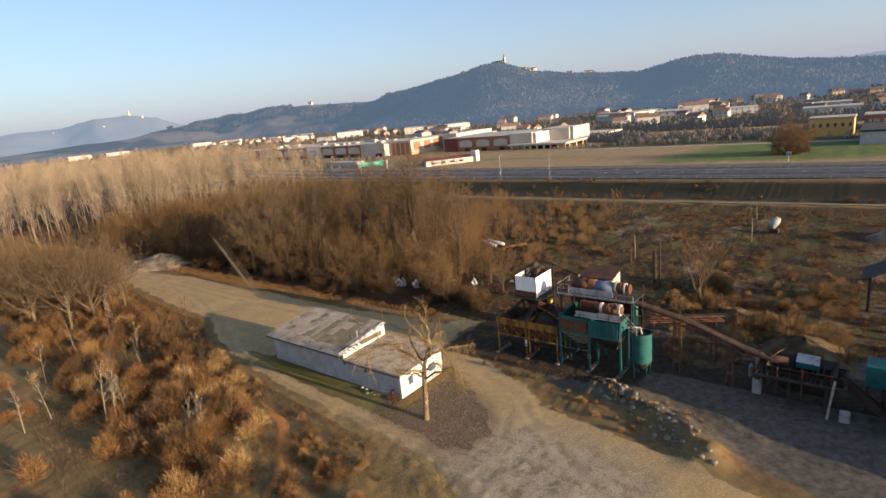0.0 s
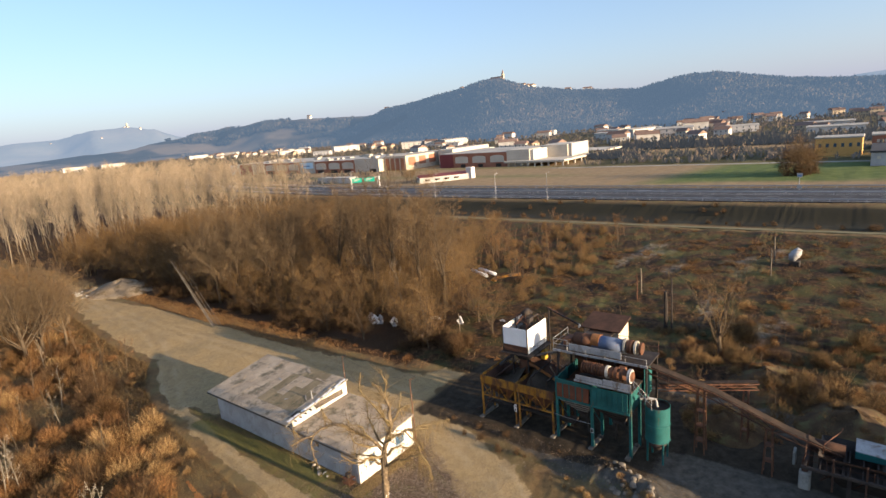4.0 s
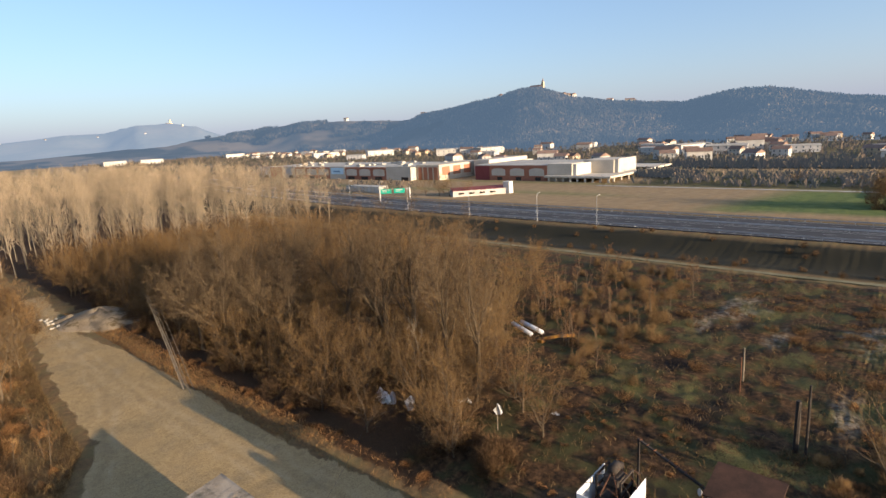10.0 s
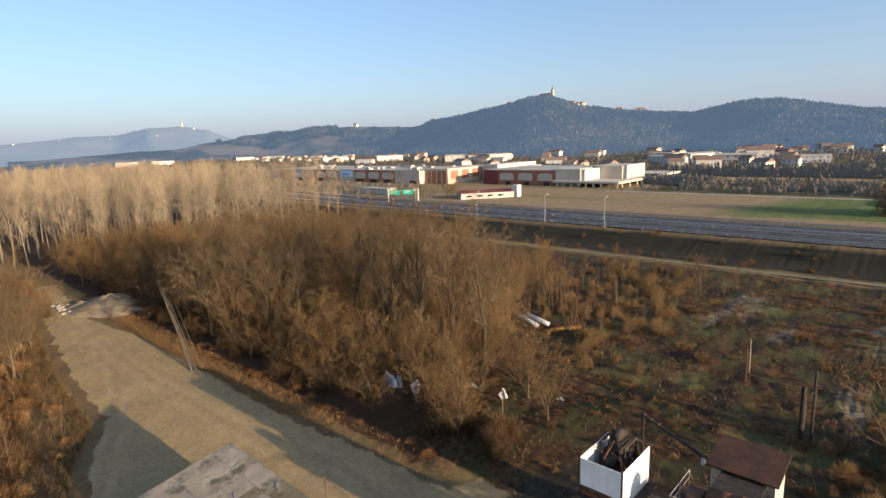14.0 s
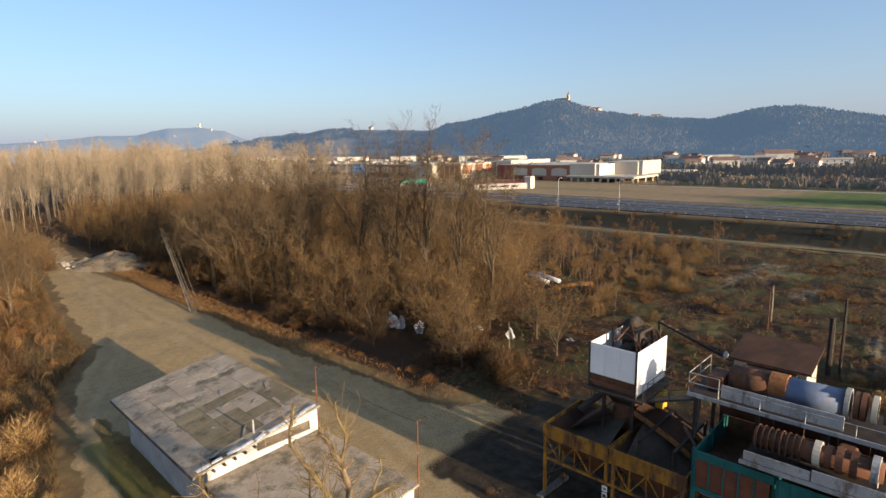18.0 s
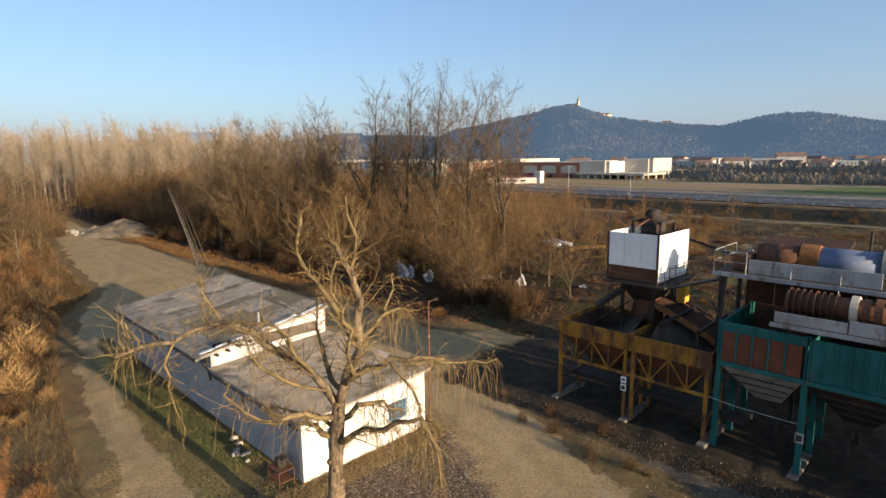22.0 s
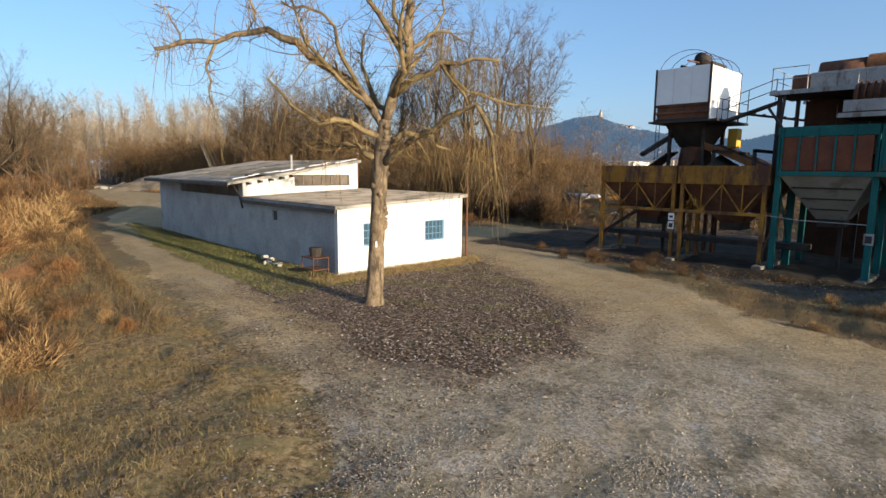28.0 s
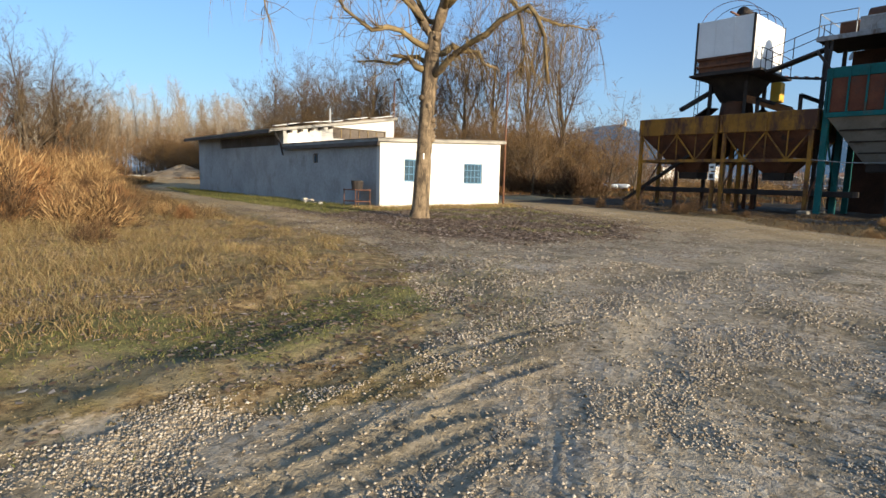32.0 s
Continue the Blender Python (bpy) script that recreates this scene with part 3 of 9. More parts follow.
def ground_material():
    m, t, p = nodes_of("ground_earth")
    vec = t.nodes.new("ShaderNodeTexCoord").outputs["Object"]

    def attr(name):
        a = t.nodes.new("ShaderNodeAttribute")
        a.attribute_name = name
        return a.outputs["Fac"]
    n1, n2 = noise_node(t, vec, 0.25, 5), noise_node(t, vec, 1.3, 6, 0.65)
    n3, n4 = noise_node(t, vec, 7, 5, 0.7), noise_node(t, vec, 40, 3, 0.7)
    vor = t.nodes.new("ShaderNodeTexVoronoi")
    vor.inputs["Scale"].default_value = 26
    t.links.new(vec, vor.inputs["Vector"])
    stones = vor.outputs["Color"]
    leafv = t.nodes.new("ShaderNodeTexVoronoi")
    leafv.inputs["Scale"].default_value = 11
    t.links.new(vec, leafv.inputs["Vector"])

    def blurred(mask, gain=0.6):
        """A zone's edge broken up by grain."""
        a = math_node(t, "ADD", mask, math_node(t, "MULTIPLY", math_node(t, "SUBTRACT", n3, 0.5), gain))
        return ramp_node(t, a, [(0.38, 0.0), (0.62, 1.0)])
    scrub = ramp_node(t, n2, [(0.3, (0.055, 0.034, 0.016)), (0.5, (0.13, 0.078, 0.034)), (0.7, (0.23, 0.14, 0.06))])
    scrub = mix_node(t, ramp_node(t, n1, [(0.42, 0.0), (0.62, 0.75)]), scrub, (0.145, 0.122, 0.048))
    meadow = ramp_node(t, n3, [(0.38, (0.075, 0.048, 0.022)), (0.5, (0.22, 0.148, 0.066)), (0.62, (0.37, 0.265, 0.128))])
    meadow = mix_node(t, ramp_node(t, n2, [(0.44, 0.0), (0.62, 0.8)]), meadow, (0.19, 0.155, 0.062))
    scrub = mix_node(t, 0.35, scrub, ramp_node(t, n4, [(0.3, (0.05, 0.035, 0.02)), (0.7, (0.32, 0.22, 0.11))]))
    gcol = ramp_node(t, n2, [(0.3, (0.235, 0.160, 0.070)), (0.55, (0.375, 0.265, 0.125)), (0.75, (0.47, 0.345, 0.17))])
    tone = mix_node(t, 0.55, (0.5, 0.5, 0.5), stones, "MIX")
    bw = t.nodes.new("ShaderNodeRGBToBW")
    t.links.new(tone, bw.inputs[0])
    gcol = mix_node(t, 0.5, gcol, ramp_node(t, bw.outputs[0], [(0.25, (0.19, 0.132, 0.064)), (0.5, (0.36, 0.262, 0.132)), (0.75, (0.48, 0.362, 0.195))]))
    near_stones = ramp_node(t, bw.outputs[0], [(0.25, (0.15, 0.123, 0.088)), (0.5, (0.30, 0.26, 0.198)), (0.75, (0.43, 0.385, 0.312))])
    gcol = mix_node(t, math_node(t, "MULTIPLY", attr("rough"), 0.75), gcol, near_stones)
    muddy = ramp_node(t, n1, [(0.50, 0.0), (0.62, 0.22)])
    gcol = mix_node(t, muddy, gcol, (0.21, 0.17, 0.115))
    spots = noise_node(t, vec, 0.8, 6, 0.7)
    gcol = mix_node(t, math_node(t, "MULTIPLY", attr("rough"), ramp_node(t, spots, [(0.50, 0.0), (0.58, 0.75)])), gcol, ramp_node(t, n3, [(0.3, (0.105, 0.085, 0.05)), (0.7, (0.21, 0.17, 0.105))]))
    gcol = mix_node(t, math_node(t, "MULTIPLY", attr("rough"), ramp_node(t, spots, [(0.36, 0.6), (0.45, 0.0)])), gcol, ramp_node(t, bw.outputs[0], [(0.3, (0.24, 0.215, 0.18)), (0.7, (0.46, 0.42, 0.365))]))
    scrub = mix_node(t, attr("meadow"), scrub, meadow)
    gcol = mix_node(t, 0.8, gcol, ramp_node(t, n3, [(0.38, (0.64, 0.61, 0.57)), (0.5, (0.97, 0.97, 0.97)), (0.64, (1.10, 1.10, 1.10))]), "MULTIPLY")
    worn = math_node(t, "MULTIPLY", attr("wear"), ramp_node(t, n3, [(0.3, 0.25), (0.7, 0.85)]))
    gcol = mix_node(t, math_node(t, "MULTIPLY", worn, 0.6), gcol, (0.46, 0.37, 0.235))
    gcol = mix_node(t, math_node(t, "MULTIPLY", attr("damp"), ramp_node(t, n3, [(0.35, 0.10), (0.65, 0.52)])), gcol, (0.15, 0.115, 0.072))
    col = mix_node(t, blurred(attr("gravel"), 0.9), scrub, gcol)
    col = mix_node(t, math_node(t, "MULTIPLY", blurred(attr("mud"), 0.9), 0.7), col, ramp_node(t, n3, [(0.3, (0.10, 0.086, 0.050)), (0.7, (0.22, 0.185, 0.115))]))
    # leaf-brown floor under the grove, darkened to hold the trees' shade
    col = mix_node(t, blurred(attr("forest_shade")), col, ramp_node(t, n3, [(0.3, (0.022, 0.014, 0.008)), (0.7, (0.085, 0.046, 0.022))]))
    back = ramp_node(t, n2, [(0.34, (0.014, 0.010, 0.006)), (0.5, (0.055, 0.030, 0.014)), (0.68, (0.125, 0.068, 0.030))])
    back = mix_node(t, ramp_node(t, n1, [(0.46, 0.0), (0.60, 0.8)]), back, ramp_node(t, n3, [(0.3, (0.026, 0.030, 0.010)), (0.7, (0.070, 0.070, 0.026))]))
    back = mix_node(t, math_node(t, "MULTIPLY", blurred(attr("blackened"), 1.2), 0.75), back, (0.018, 0.013, 0.010))
    col = mix_node(t, blurred(attr("back"), 0.3), col, back)
    yardc = ramp_node(t, n2, [(0.3, (0.045, 0.040, 0.033)), (0.7, (0.13, 0.115, 0.092))])
    col = mix_node(t, blurred(attr("yard")), col, yardc)
    # earth made near-black: the plant's shade is part of this colour
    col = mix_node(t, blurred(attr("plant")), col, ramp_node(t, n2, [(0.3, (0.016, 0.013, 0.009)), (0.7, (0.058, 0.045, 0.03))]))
    col = mix_node(t, math_node(t, "MULTIPLY", math_node(t, "MULTIPLY", attr("pale"), ramp_node(t, noise_node(t, vec, 0.9, 8, 0.75), [(0.40, 0.0), (0.60, 1.0)])), 0.8), col, ramp_node(t, n3, [(0.3, (0.14, 0.105, 0.07)), (0.7, (0.40, 0.335, 0.25))]))
    col = mix_node(t, math_node(t, "MULTIPLY", blurred(attr("green"), 1.2), 0.8), col,
                   ramp_node(t, n4, [(0.3, (0.06, 0.062, 0.022)), (0.7, (0.17, 0.165, 0.055))]))
    leafc = ramp_node(t, leafv.outputs["Color"], [(0.2, (0.06, 0.042, 0.026)), (0.5, (0.115, 0.08, 0.05)), (0.8, (0.20, 0.145, 0.095))])
    col = mix_node(t, blurred(attr("leaf"), 0.9), col, leafc)
    fcol = ramp_node(t, n1, [(0.3, (0.22, 0.155, 0.085)), (0.7, (0.30, 0.215, 0.12))])
    col = mix_node(t, attr("field"), col, fcol)
    col = mix_node(t, attr("crop"), col, ramp_node(t, n1, [(0.3, (0.07, 0.10, 0.028)), (0.7, (0.13, 0.16, 0.05))]))
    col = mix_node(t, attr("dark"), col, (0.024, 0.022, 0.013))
    hedge = ramp_node(t, n1, [(0.35, (0.045, 0.038, 0.018)), (0.65, (0.09, 0.085, 0.035))])
    col = mix_node(t, attr("hedge"), col, hedge)
    t.links.new(col, p.inputs["Base Color"])
    p.inputs["Roughness"].default_value = 0.95
    p.inputs["Specular IOR Level"].default_value = 0.15
    hgt = math_node(t, "ADD", math_node(t, "MULTIPLY", n3, 0.5), math_node(t, "ADD", math_node(t, "MULTIPLY", n4, 0.3),
                    math_node(t, "MULTIPLY", bw.outputs[0], 0.35)))
    hgt = math_node(t, "ADD", hgt, math_node(t, "MULTIPLY", n2, 0.3))
    t.links.new(bump_node(t, hgt, 0.8, 0.05), p.inputs["Normal"])
    return m


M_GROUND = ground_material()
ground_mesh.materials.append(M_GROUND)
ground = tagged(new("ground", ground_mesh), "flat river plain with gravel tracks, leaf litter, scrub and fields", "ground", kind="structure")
# ---- flat-roofed workshop ----
def workshop():
    b = thing("workshop", "low whitewashed workshop with stepped grey fibre-cement roofs and peeling plaster", "building", (3.6, 11, 0))
    T = 0.25
    x1, y1 = 7.2, 22.7

    def wall_with_holes(x_or_y, a0, a1, top, holes, along):
        """A wall of thickness T with rectangular openings; top(a) gives its height."""
        s = Shape()
        cuts = sorted({a0, a1, *[h[0] for h in holes], *[h[1] for h in holes]})
        levels = [-0.5, *sorted({z for h in holes for z in h[2:4]})]
        nl = len(levels) + 1

        def corner(i, j, side):
            z = levels[j] if j < nl - 1 else top(cuts[i])
            w = x_or_y + T * side
            return (cuts[i], w, z) if along == "x" else (w, cuts[i], z)

        def solid(i, j):
            if not (0 <= i < len(cuts) - 1 and 0 <= j < nl - 1):
                return False
            zm = levels[j] + 0.01
            return not any(h[0] <= cuts[i] and cuts[i + 1] <= h[1] and h[2] <= zm < h[3] for h in holes)
        nc = len(cuts)
        ids = lambda i, j, side: (side * nc + i) * nl + j
        s.v = [corner(i, j, side) for side in (0, 1) for i in range(nc) for j in range(nl)]
        for i in range(nc - 1):
            for j in range(nl - 1):
                if not solid(i, j):
                    continue
                s.f += [(ids(i, j, 0), ids(i + 1, j, 0), ids(i + 1, j + 1, 0), ids(i, j + 1, 0)), (ids(i, j, 1), ids(i, j + 1, 1), ids(i + 1, j + 1, 1), ids(i + 1, j, 1))]
                for other, p, q in ((solid(i - 1, j), (i, j), (i, j + 1)), (solid(i + 1, j), (i + 1, j + 1), (i + 1, j)), (solid(i, j - 1), (i + 1, j), (i, j)), (solid(i, j + 1), (i, j + 1), (i + 1, j + 1))):
                    if not other:
                        s.f.append((ids(*p, 0), ids(*q, 0), ids(*q, 1), ids(*p, 1)))
        return s
    low = lambda x: 2.74 + 0.30 * x / 7.2
    high = lambda x: 3.62 + 1.12 * x / 7.2
    w1, w2 = (1.27, 2.06, 1.12, 2.09), (4.76, 5.97, 1.07, 2.02)
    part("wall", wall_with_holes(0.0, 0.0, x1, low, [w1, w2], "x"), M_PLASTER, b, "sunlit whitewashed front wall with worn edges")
    part("wall", wall_with_holes(0.0, T, 9.0, lambda y: 2.74, [(5.25, 5.75, 1.9, 2.35)], "y"), M_PLASTER_SHADED, b, "whitewashed side wall with damp stains, shade darkened into its colour")
    part("wall", wall_with_holes(0.0, 9.0, y1, lambda y: 3.62, [(9.6, 18.4, 2.85, 3.45)], "y"), M_PLASTER_SHADED, b, "greyed whitewash wall below a long window band, shade darkened into its colour")
    part("wall", wall_with_holes(x1 - T, T, 9.0, lambda y: 3.04, [], "y"), M_PLASTER, b)
    part("wall", wall_with_holes(x1 - T, 9.0, y1, lambda y: 4.74, [], "y"), M_PLASTER, b)
    part("wall", wall_with_holes(y1 - T, T, x1 - T, high, [], "x"), M_PLASTER, b)
    part("wall", wall_with_holes(9.0, T, x1 - T, high, [(2.98, 6.62, 3.38, 4.02)], "x"), M_PLASTER, b, "white step wall between the two roofs")
    # side band of dark boards under the eave
    for k in range(11):
        y0 = 9.62 + k * 0.80
        part("board", Shape().box(0.10, 0.16, y0, y0 + 0.77, 2.86, 3.44, 0.01), M_DARKWOOD, b)
    # clerestory frames and panes
    c = part("clerestory", Shape().box(2.98, 6.62, 9.10, 9.16, 3.38, 3.44).box(2.98, 6.62, 9.10, 9.16, 3.96, 4.02), M_DARKWOOD, b, "dirty brown-framed clerestory window")
    for k in range(7):
        xx = 2.98 + k * 3.64 / 6
        part("mullion", Shape().box(xx - 0.025, xx + 0.025, 9.09, 9.15, 3.44, 3.96), M_LICHEN, c)
        if k < 6:
            part("pane", Shape().box(xx + 0.03, xx + 3.64 / 6 - 0.03, 9.13, 9.14, 3.45, 3.95), M_DARKWOOD, c)
    # front windows with blue bars
    for x0, xe, z0, z1, nb in ((*w1, 3), (*w2, 5)):
        w = part("window", Shape().box(x0, xe, 0.06, 0.12, z0, z0 + 0.05).box(x0, xe, 0.06, 0.12, z1 - 0.05, z1)
                 .box(x0, x0 + 0.05, 0.06, 0.12, z0 + 0.05, z1 - 0.05).box(xe - 0.05, xe, 0.06, 0.12, z0 + 0.05, z1 - 0.05),
                 M_BLUEFRAME, b, "blue-painted barred window")
        part("pane", Shape().box(x0 + 0.05, xe - 0.05, 0.10, 0.108, z0 + 0.05, z1 - 0.05), M_GLASS, w)
        part("sill", Shape().box(x0 - 0.06, xe + 0.06, -0.05, 0.06, z0 - 0.05, z0, 0.01), M_PLASTER, w)
        for k in range(1, nb):
            xx = x0 + (xe - x0) * k / nb
            part("window_bar", Shape().tube([(xx, 0.03, z0), (xx, 0.03, z1)], [0.014] * 2, 6), M_BLUEFRAME, w)
        for k in range(1, 3):
            zz = z0 + (z1 - z0) * k / 3
            part("window_bar", Shape().tube([(x0, 0.045, zz), (xe, 0.045, zz)], [0.014] * 2, 6), M_BLUEFRAME, w)
    sw = part("window", Shape().box(0.05, 0.10, 5.25, 5.75, 1.9, 1.95).box(0.05, 0.10, 5.25, 5.75, 2.30, 2.35)
              .box(0.05, 0.10, 5.47, 5.53, 1.95, 2.30), M_DARKWOOD, b, "small square side window")
    part("pane", Shape().box(0.08, 0.09, 5.25, 5.75, 1.95, 2.30), M_GLASS, sw)
    # roofs: slabs with the sheets on them
    part("roof_slab", Shape().add([(x, y, low(x) + dz) for dz in (0.0, 0.13) for x, y in ((-0.22, -0.2), (7.4, -0.2), (7.4, 8.99), (-0.22, 8.99))],
                                   [(3, 2, 1, 0), (4, 5, 6, 7), (0, 1, 5, 4), (1, 2, 6, 5), (2, 3, 7, 6), (3, 0, 4, 7)]), M_CONCRETE, b, "grey roof edge of the lower part")
    part("roof_slab", Shape().add([(x, y, high(x) + dz) for dz in (0.0, 0.13) for x, y in ((-0.85, 8.75), (7.3, 8.75), (7.3, 23.0), (-0.85, 23.0))],
                                  [(3, 2, 1, 0), (4, 5, 6, 7), (0, 1, 5, 4), (1, 2, 6, 5), (2, 3, 7, 6), (3, 0, 4, 7)]), M_CONCRETE, b, "grey overhanging roof edge of the taller part")
    part("eave_board", Shape().beam((-0.24, -0.2, 2.66), (-0.24, 8.7, 2.66), 0.05, 0.16), M_DARKWOOD, b)
    part("eave_board", Shape().beam((-0.88, 8.75, 3.5), (-0.88, 23.0, 3.5), 0.05, 0.16), M_DARKWOOD, b)
    part("gutter", Shape().tube([(-0.62, 8.7, 3.45), (-0.3, 8.72, 2.9), (-0.22, 8.6, 2.3)], [0.05] * 3, 7), M_DARKSTEEL, b)
    for k in range(5):
        xx = 0.25 + 0.62 * k
        part("rafter_end", Shape().box(xx - 0.06, xx + 0.06, 8.55, 9.0, high(xx) - 0.16, high(xx) - 0.04), M_DARKWOOD, b)
    # sheets: corrugated on the lower roof, flat weathered ones on the upper
    def sheet(x0, xe, ya, ye, z, corrugated):
        s = Shape()
        if corrugated:
            n = 14
            ys = [ya + (ye - ya) * i / n for i in range(n + 1)]
            up = [(xx, yy, z(xx) + 0.022 * (i % 2)) for i, yy in enumerate(ys) for xx in (x0, xe)]
            s.add(up, [(2 * i, 2 * i + 1, 2 * i + 3, 2 * i + 2) for i in range(n)])
        else:
            dz = rnd(0.0, 0.02)
            s.add([(xx, yy, z(xx) + dz + o) for o in (0, 0.012) for xx, yy in ((x0, ya), (xe, ya), (xe, ye), (x0, ye))],
                  [(4, 5, 6, 7), (0, 1, 5, 4), (1, 2, 6, 5), (2, 3, 7, 6), (3, 0, 4, 7)])
        return s
    lr = lambda x: low(x) + 0.145
    hr = lambda x: high(x) + 0.145
    for i in range(4):
        for j in range(9):
            x0, xe = -0.25 + i * 1.91, -0.25 + (i + 1) * 1.91 - 0.015
            ya = -0.24 + j * 1.02
            part("roof_sheet", sheet(x0, xe, ya, ya + 1.005, lr, True), M_ROOF, b)
    random.seed(5)
    # torn flashing along the step, and a vent pipe
    for k in range(9):
        x0 = -0.6 + 0.86 * k
        zz = hr(x0 + 0.4) + rnd(0.02, 0.10)
        part("flashing", Shape().beam((x0, 8.78 + rnd(-0.08, 0.14), zz), (x0 + rnd(0.55, 0.84), 8.78 + rnd(-0.06, 0.10), zz + 0.12), 0.24, 0.03), M_WHITESTEEL, b, "bent pale flashing strip")
    part("vent_pipe", Shape().tube([(3.2, 9.7, hr(3.2)), (3.2, 9.7, hr(3.2) + 0.85)], [0.06] * 2, 8), M_DIRTYSHADEWHITE, b)
    for i in range(5):
        for j in range(12):
            x0, xe = -0.88 + i * 1.636, -0.88 + (i + 1) * 1.636 - 0.025
            ya = 8.72 + j * 1.19
            dark = (i >= 1 and 1 <= j <= 5 and not (i == 4 and j > 4)) and random.random() < 0.85
            part("roof_sheet", sheet(x0, xe, ya, ya + 1.165, hr, False), M_ROOF_DARK if dark else M_ROOF, b)
    for x, y, l, w, a in ((6.2, 19.4, 0.9, 0.35, 0.4), (1.6, 18.6, 0.45, 0.4, 0.8), (2.7, 21.3, 0.7, 0.3, 0.1), (5.9, 11.5, 1.6, 0.22, 1.5),
                          (4.8, 9.4, 2.8, 0.3, 0.05), (2.9, 10.3, 1.4, 0.14, 1.0), (0.8, 9.6, 0.7, 0.25, 0.4), (6.6, 14.2, 1.1, 0.3, 1.2),
                          (3.6, 14.4, 0.5, 0.16, 0.3), (2.0, 12.4, 0.4, 0.12, 2.0), (5.0, 13.0, 0.45, 0.2, 0.9), (4.2, 16.3, 0.6, 0.12, 1.2)):
        d, n = Vector((math.cos(a), math.sin(a), 0)) * l / 2, Vector((-math.sin(a), math.cos(a), 0)) * w / 2
        c0 = Vector((x, y, 0))
        cs = [c0 + u * d + v * n for u, v in ((-1, -1), (1, -1), (1, 1), (-1, 1))]
        pl = Shape().add([(p.x, p.y, hr(p.x) + 0.035 + o) for o in (0, 0.025) for p in cs],
                         [(3, 2, 1, 0), (4, 5, 6, 7), (0, 1, 5, 4), (1, 2, 6, 5), (2, 3, 7, 6), (3, 0, 4, 7)])
        single("loose_sheet", pl, M_ROOF if w > 0.13 else M_DIRTYSHADEWHITE, "broken piece of sheet lying loose on the workshop roof", "roof debris", (x, y, hr(x) + 0.035), "roof debris")
    return b


workshop()
# stand by the side wall, stones and bricks at the wall's foot
st = thing("metal_stand", "rusty metal stand with a dark tub beside the whitewashed wall", "stand", (-0.6, 0.8, 0))
for y in (0.35, 1.25):
    for x in (-0.95, -0.25):
        part("leg", Shape().tube([(x, y, -0.05), (x, y, 0.78)], [0.02] * 2, 6), M_RUST, st)
part("shelf", Shape().box(-0.98, -0.22, 0.32, 1.28, 0.72, 0.76, 0.01), M_RUST, st)
part("shelf", Shape().box(-0.98, -0.22, 0.32, 1.28, 0.25, 0.28, 0.01), M_RUST, st)
part("tub", Shape().tube([(-0.55, 0.85, 0.76), (-0.55, 0.85, 1.12)], [0.22, 0.27], 12), M_DARKSTEEL, st)
for k in range(9):
    x, y = rnd(-1.1, -0.4), rnd(3.2, 6.4)
    r = rnd(0.07, 0.17)
    z = ground_z(x, y)
    sh = Shape()
    sh.box(x - r, x + r * 1.2, y - r * 0.8, y + r * 0.7, z - 0.04, z + r * 1.1, r * 0.35)
    single("rubble_block", sh, M_CONCRETE if k % 3 else M_BEIGE, "pale broken masonry block lying at the wall's foot", "rubble", (x, y, z), "rubble by the wall")


def lamp_pole(x, y, top, arm):
    z = ground_z(x, y)
    p = thing("lamp_pole", "thin rusty pole with a small lamp beside the workshop", "lamp pole", (x, y, z), "rusty poles")
    part("pole", Shape().tube([(x, y, z - 0.3), (x, y, 3.6), (x + 0.02, y, top)], [0.055, 0.05, 0.035], 8), M_RUST, p)
    part("bracket", Shape().beam((x, y, top - 0.08), (x + arm, y - 0.15, top + 0.04), 0.04), M_RUST, p)
    part("lamp_head", Shape().tube([(x + arm, y - 0.15, top + 0.02), (x + arm * 1.9, y - 0.3, top + 0.10)], [0.06, 0.085], 10), M_DARKSTEEL, p)
    part("insulator", Shape().box(x - 0.05, x + 0.08, y - 0.04, y + 0.04, top - 1.93, top - 1.85, 0.02), M_CONCRETE, p)


lamp_pole(7.75, 0.2, 6.6, 0.22)
lamp_pole(7.55, 9.5, 7.2, 0.12)
# ---- trees and shrubs ----
def side_way(d, angle, spin):
    """A direction that leaves d by an angle, turned round it by spin."""
    d = d.normalized()
    a = d.cross(Vector((0, 0, 1)))
    a = a.normalized() if a.length > 0.05 else Vector((1, 0, 0))
    b = d.cross(a)
    return (d * math.cos(angle) + (a * math.cos(spin) + b * math.sin(spin)) * math.sin(angle)).normalized()


def grow(p, d, length, segs, lift, wander):
    pts = [Vector(p)]
    d = Vector(d)
    for _ in range(segs):
        d = (d + Vector((rnd(-wander, wander), rnd(-wander, wander), rnd(-wander, wander) + lift))).normalized()
        pts.append(pts[-1] + d * (length / segs))
    return pts


def on_line(pts, u):
    f = u * (len(pts) - 1)
    i = min(int(f), len(pts) - 2)
    return pts[i].lerp(pts[i + 1], f - i), (pts[i + 1] - pts[i]).normalized()


def twig(s, p, d, length, width):
    """A thin bent blade."""
    a = d.cross(Vector((rnd(-1, 1), rnd(-1, 1), rnd(-1, 1)))).normalized() * width / 2
    mid = p + d * length * 0.5 + Vector((rnd(-1, 1), rnd(-1, 1), rnd(-0.6, 0.8))) * length * 0.07
    tip = p + d * length + Vector((rnd(-1, 1), rnd(-1, 1), rnd(-0.5, 1))) * length * 0.12
    s.add([p - a, p + a, mid + a * 0.6, mid - a * 0.6, tip], [(0, 1, 2, 3), (3, 2, 4)])


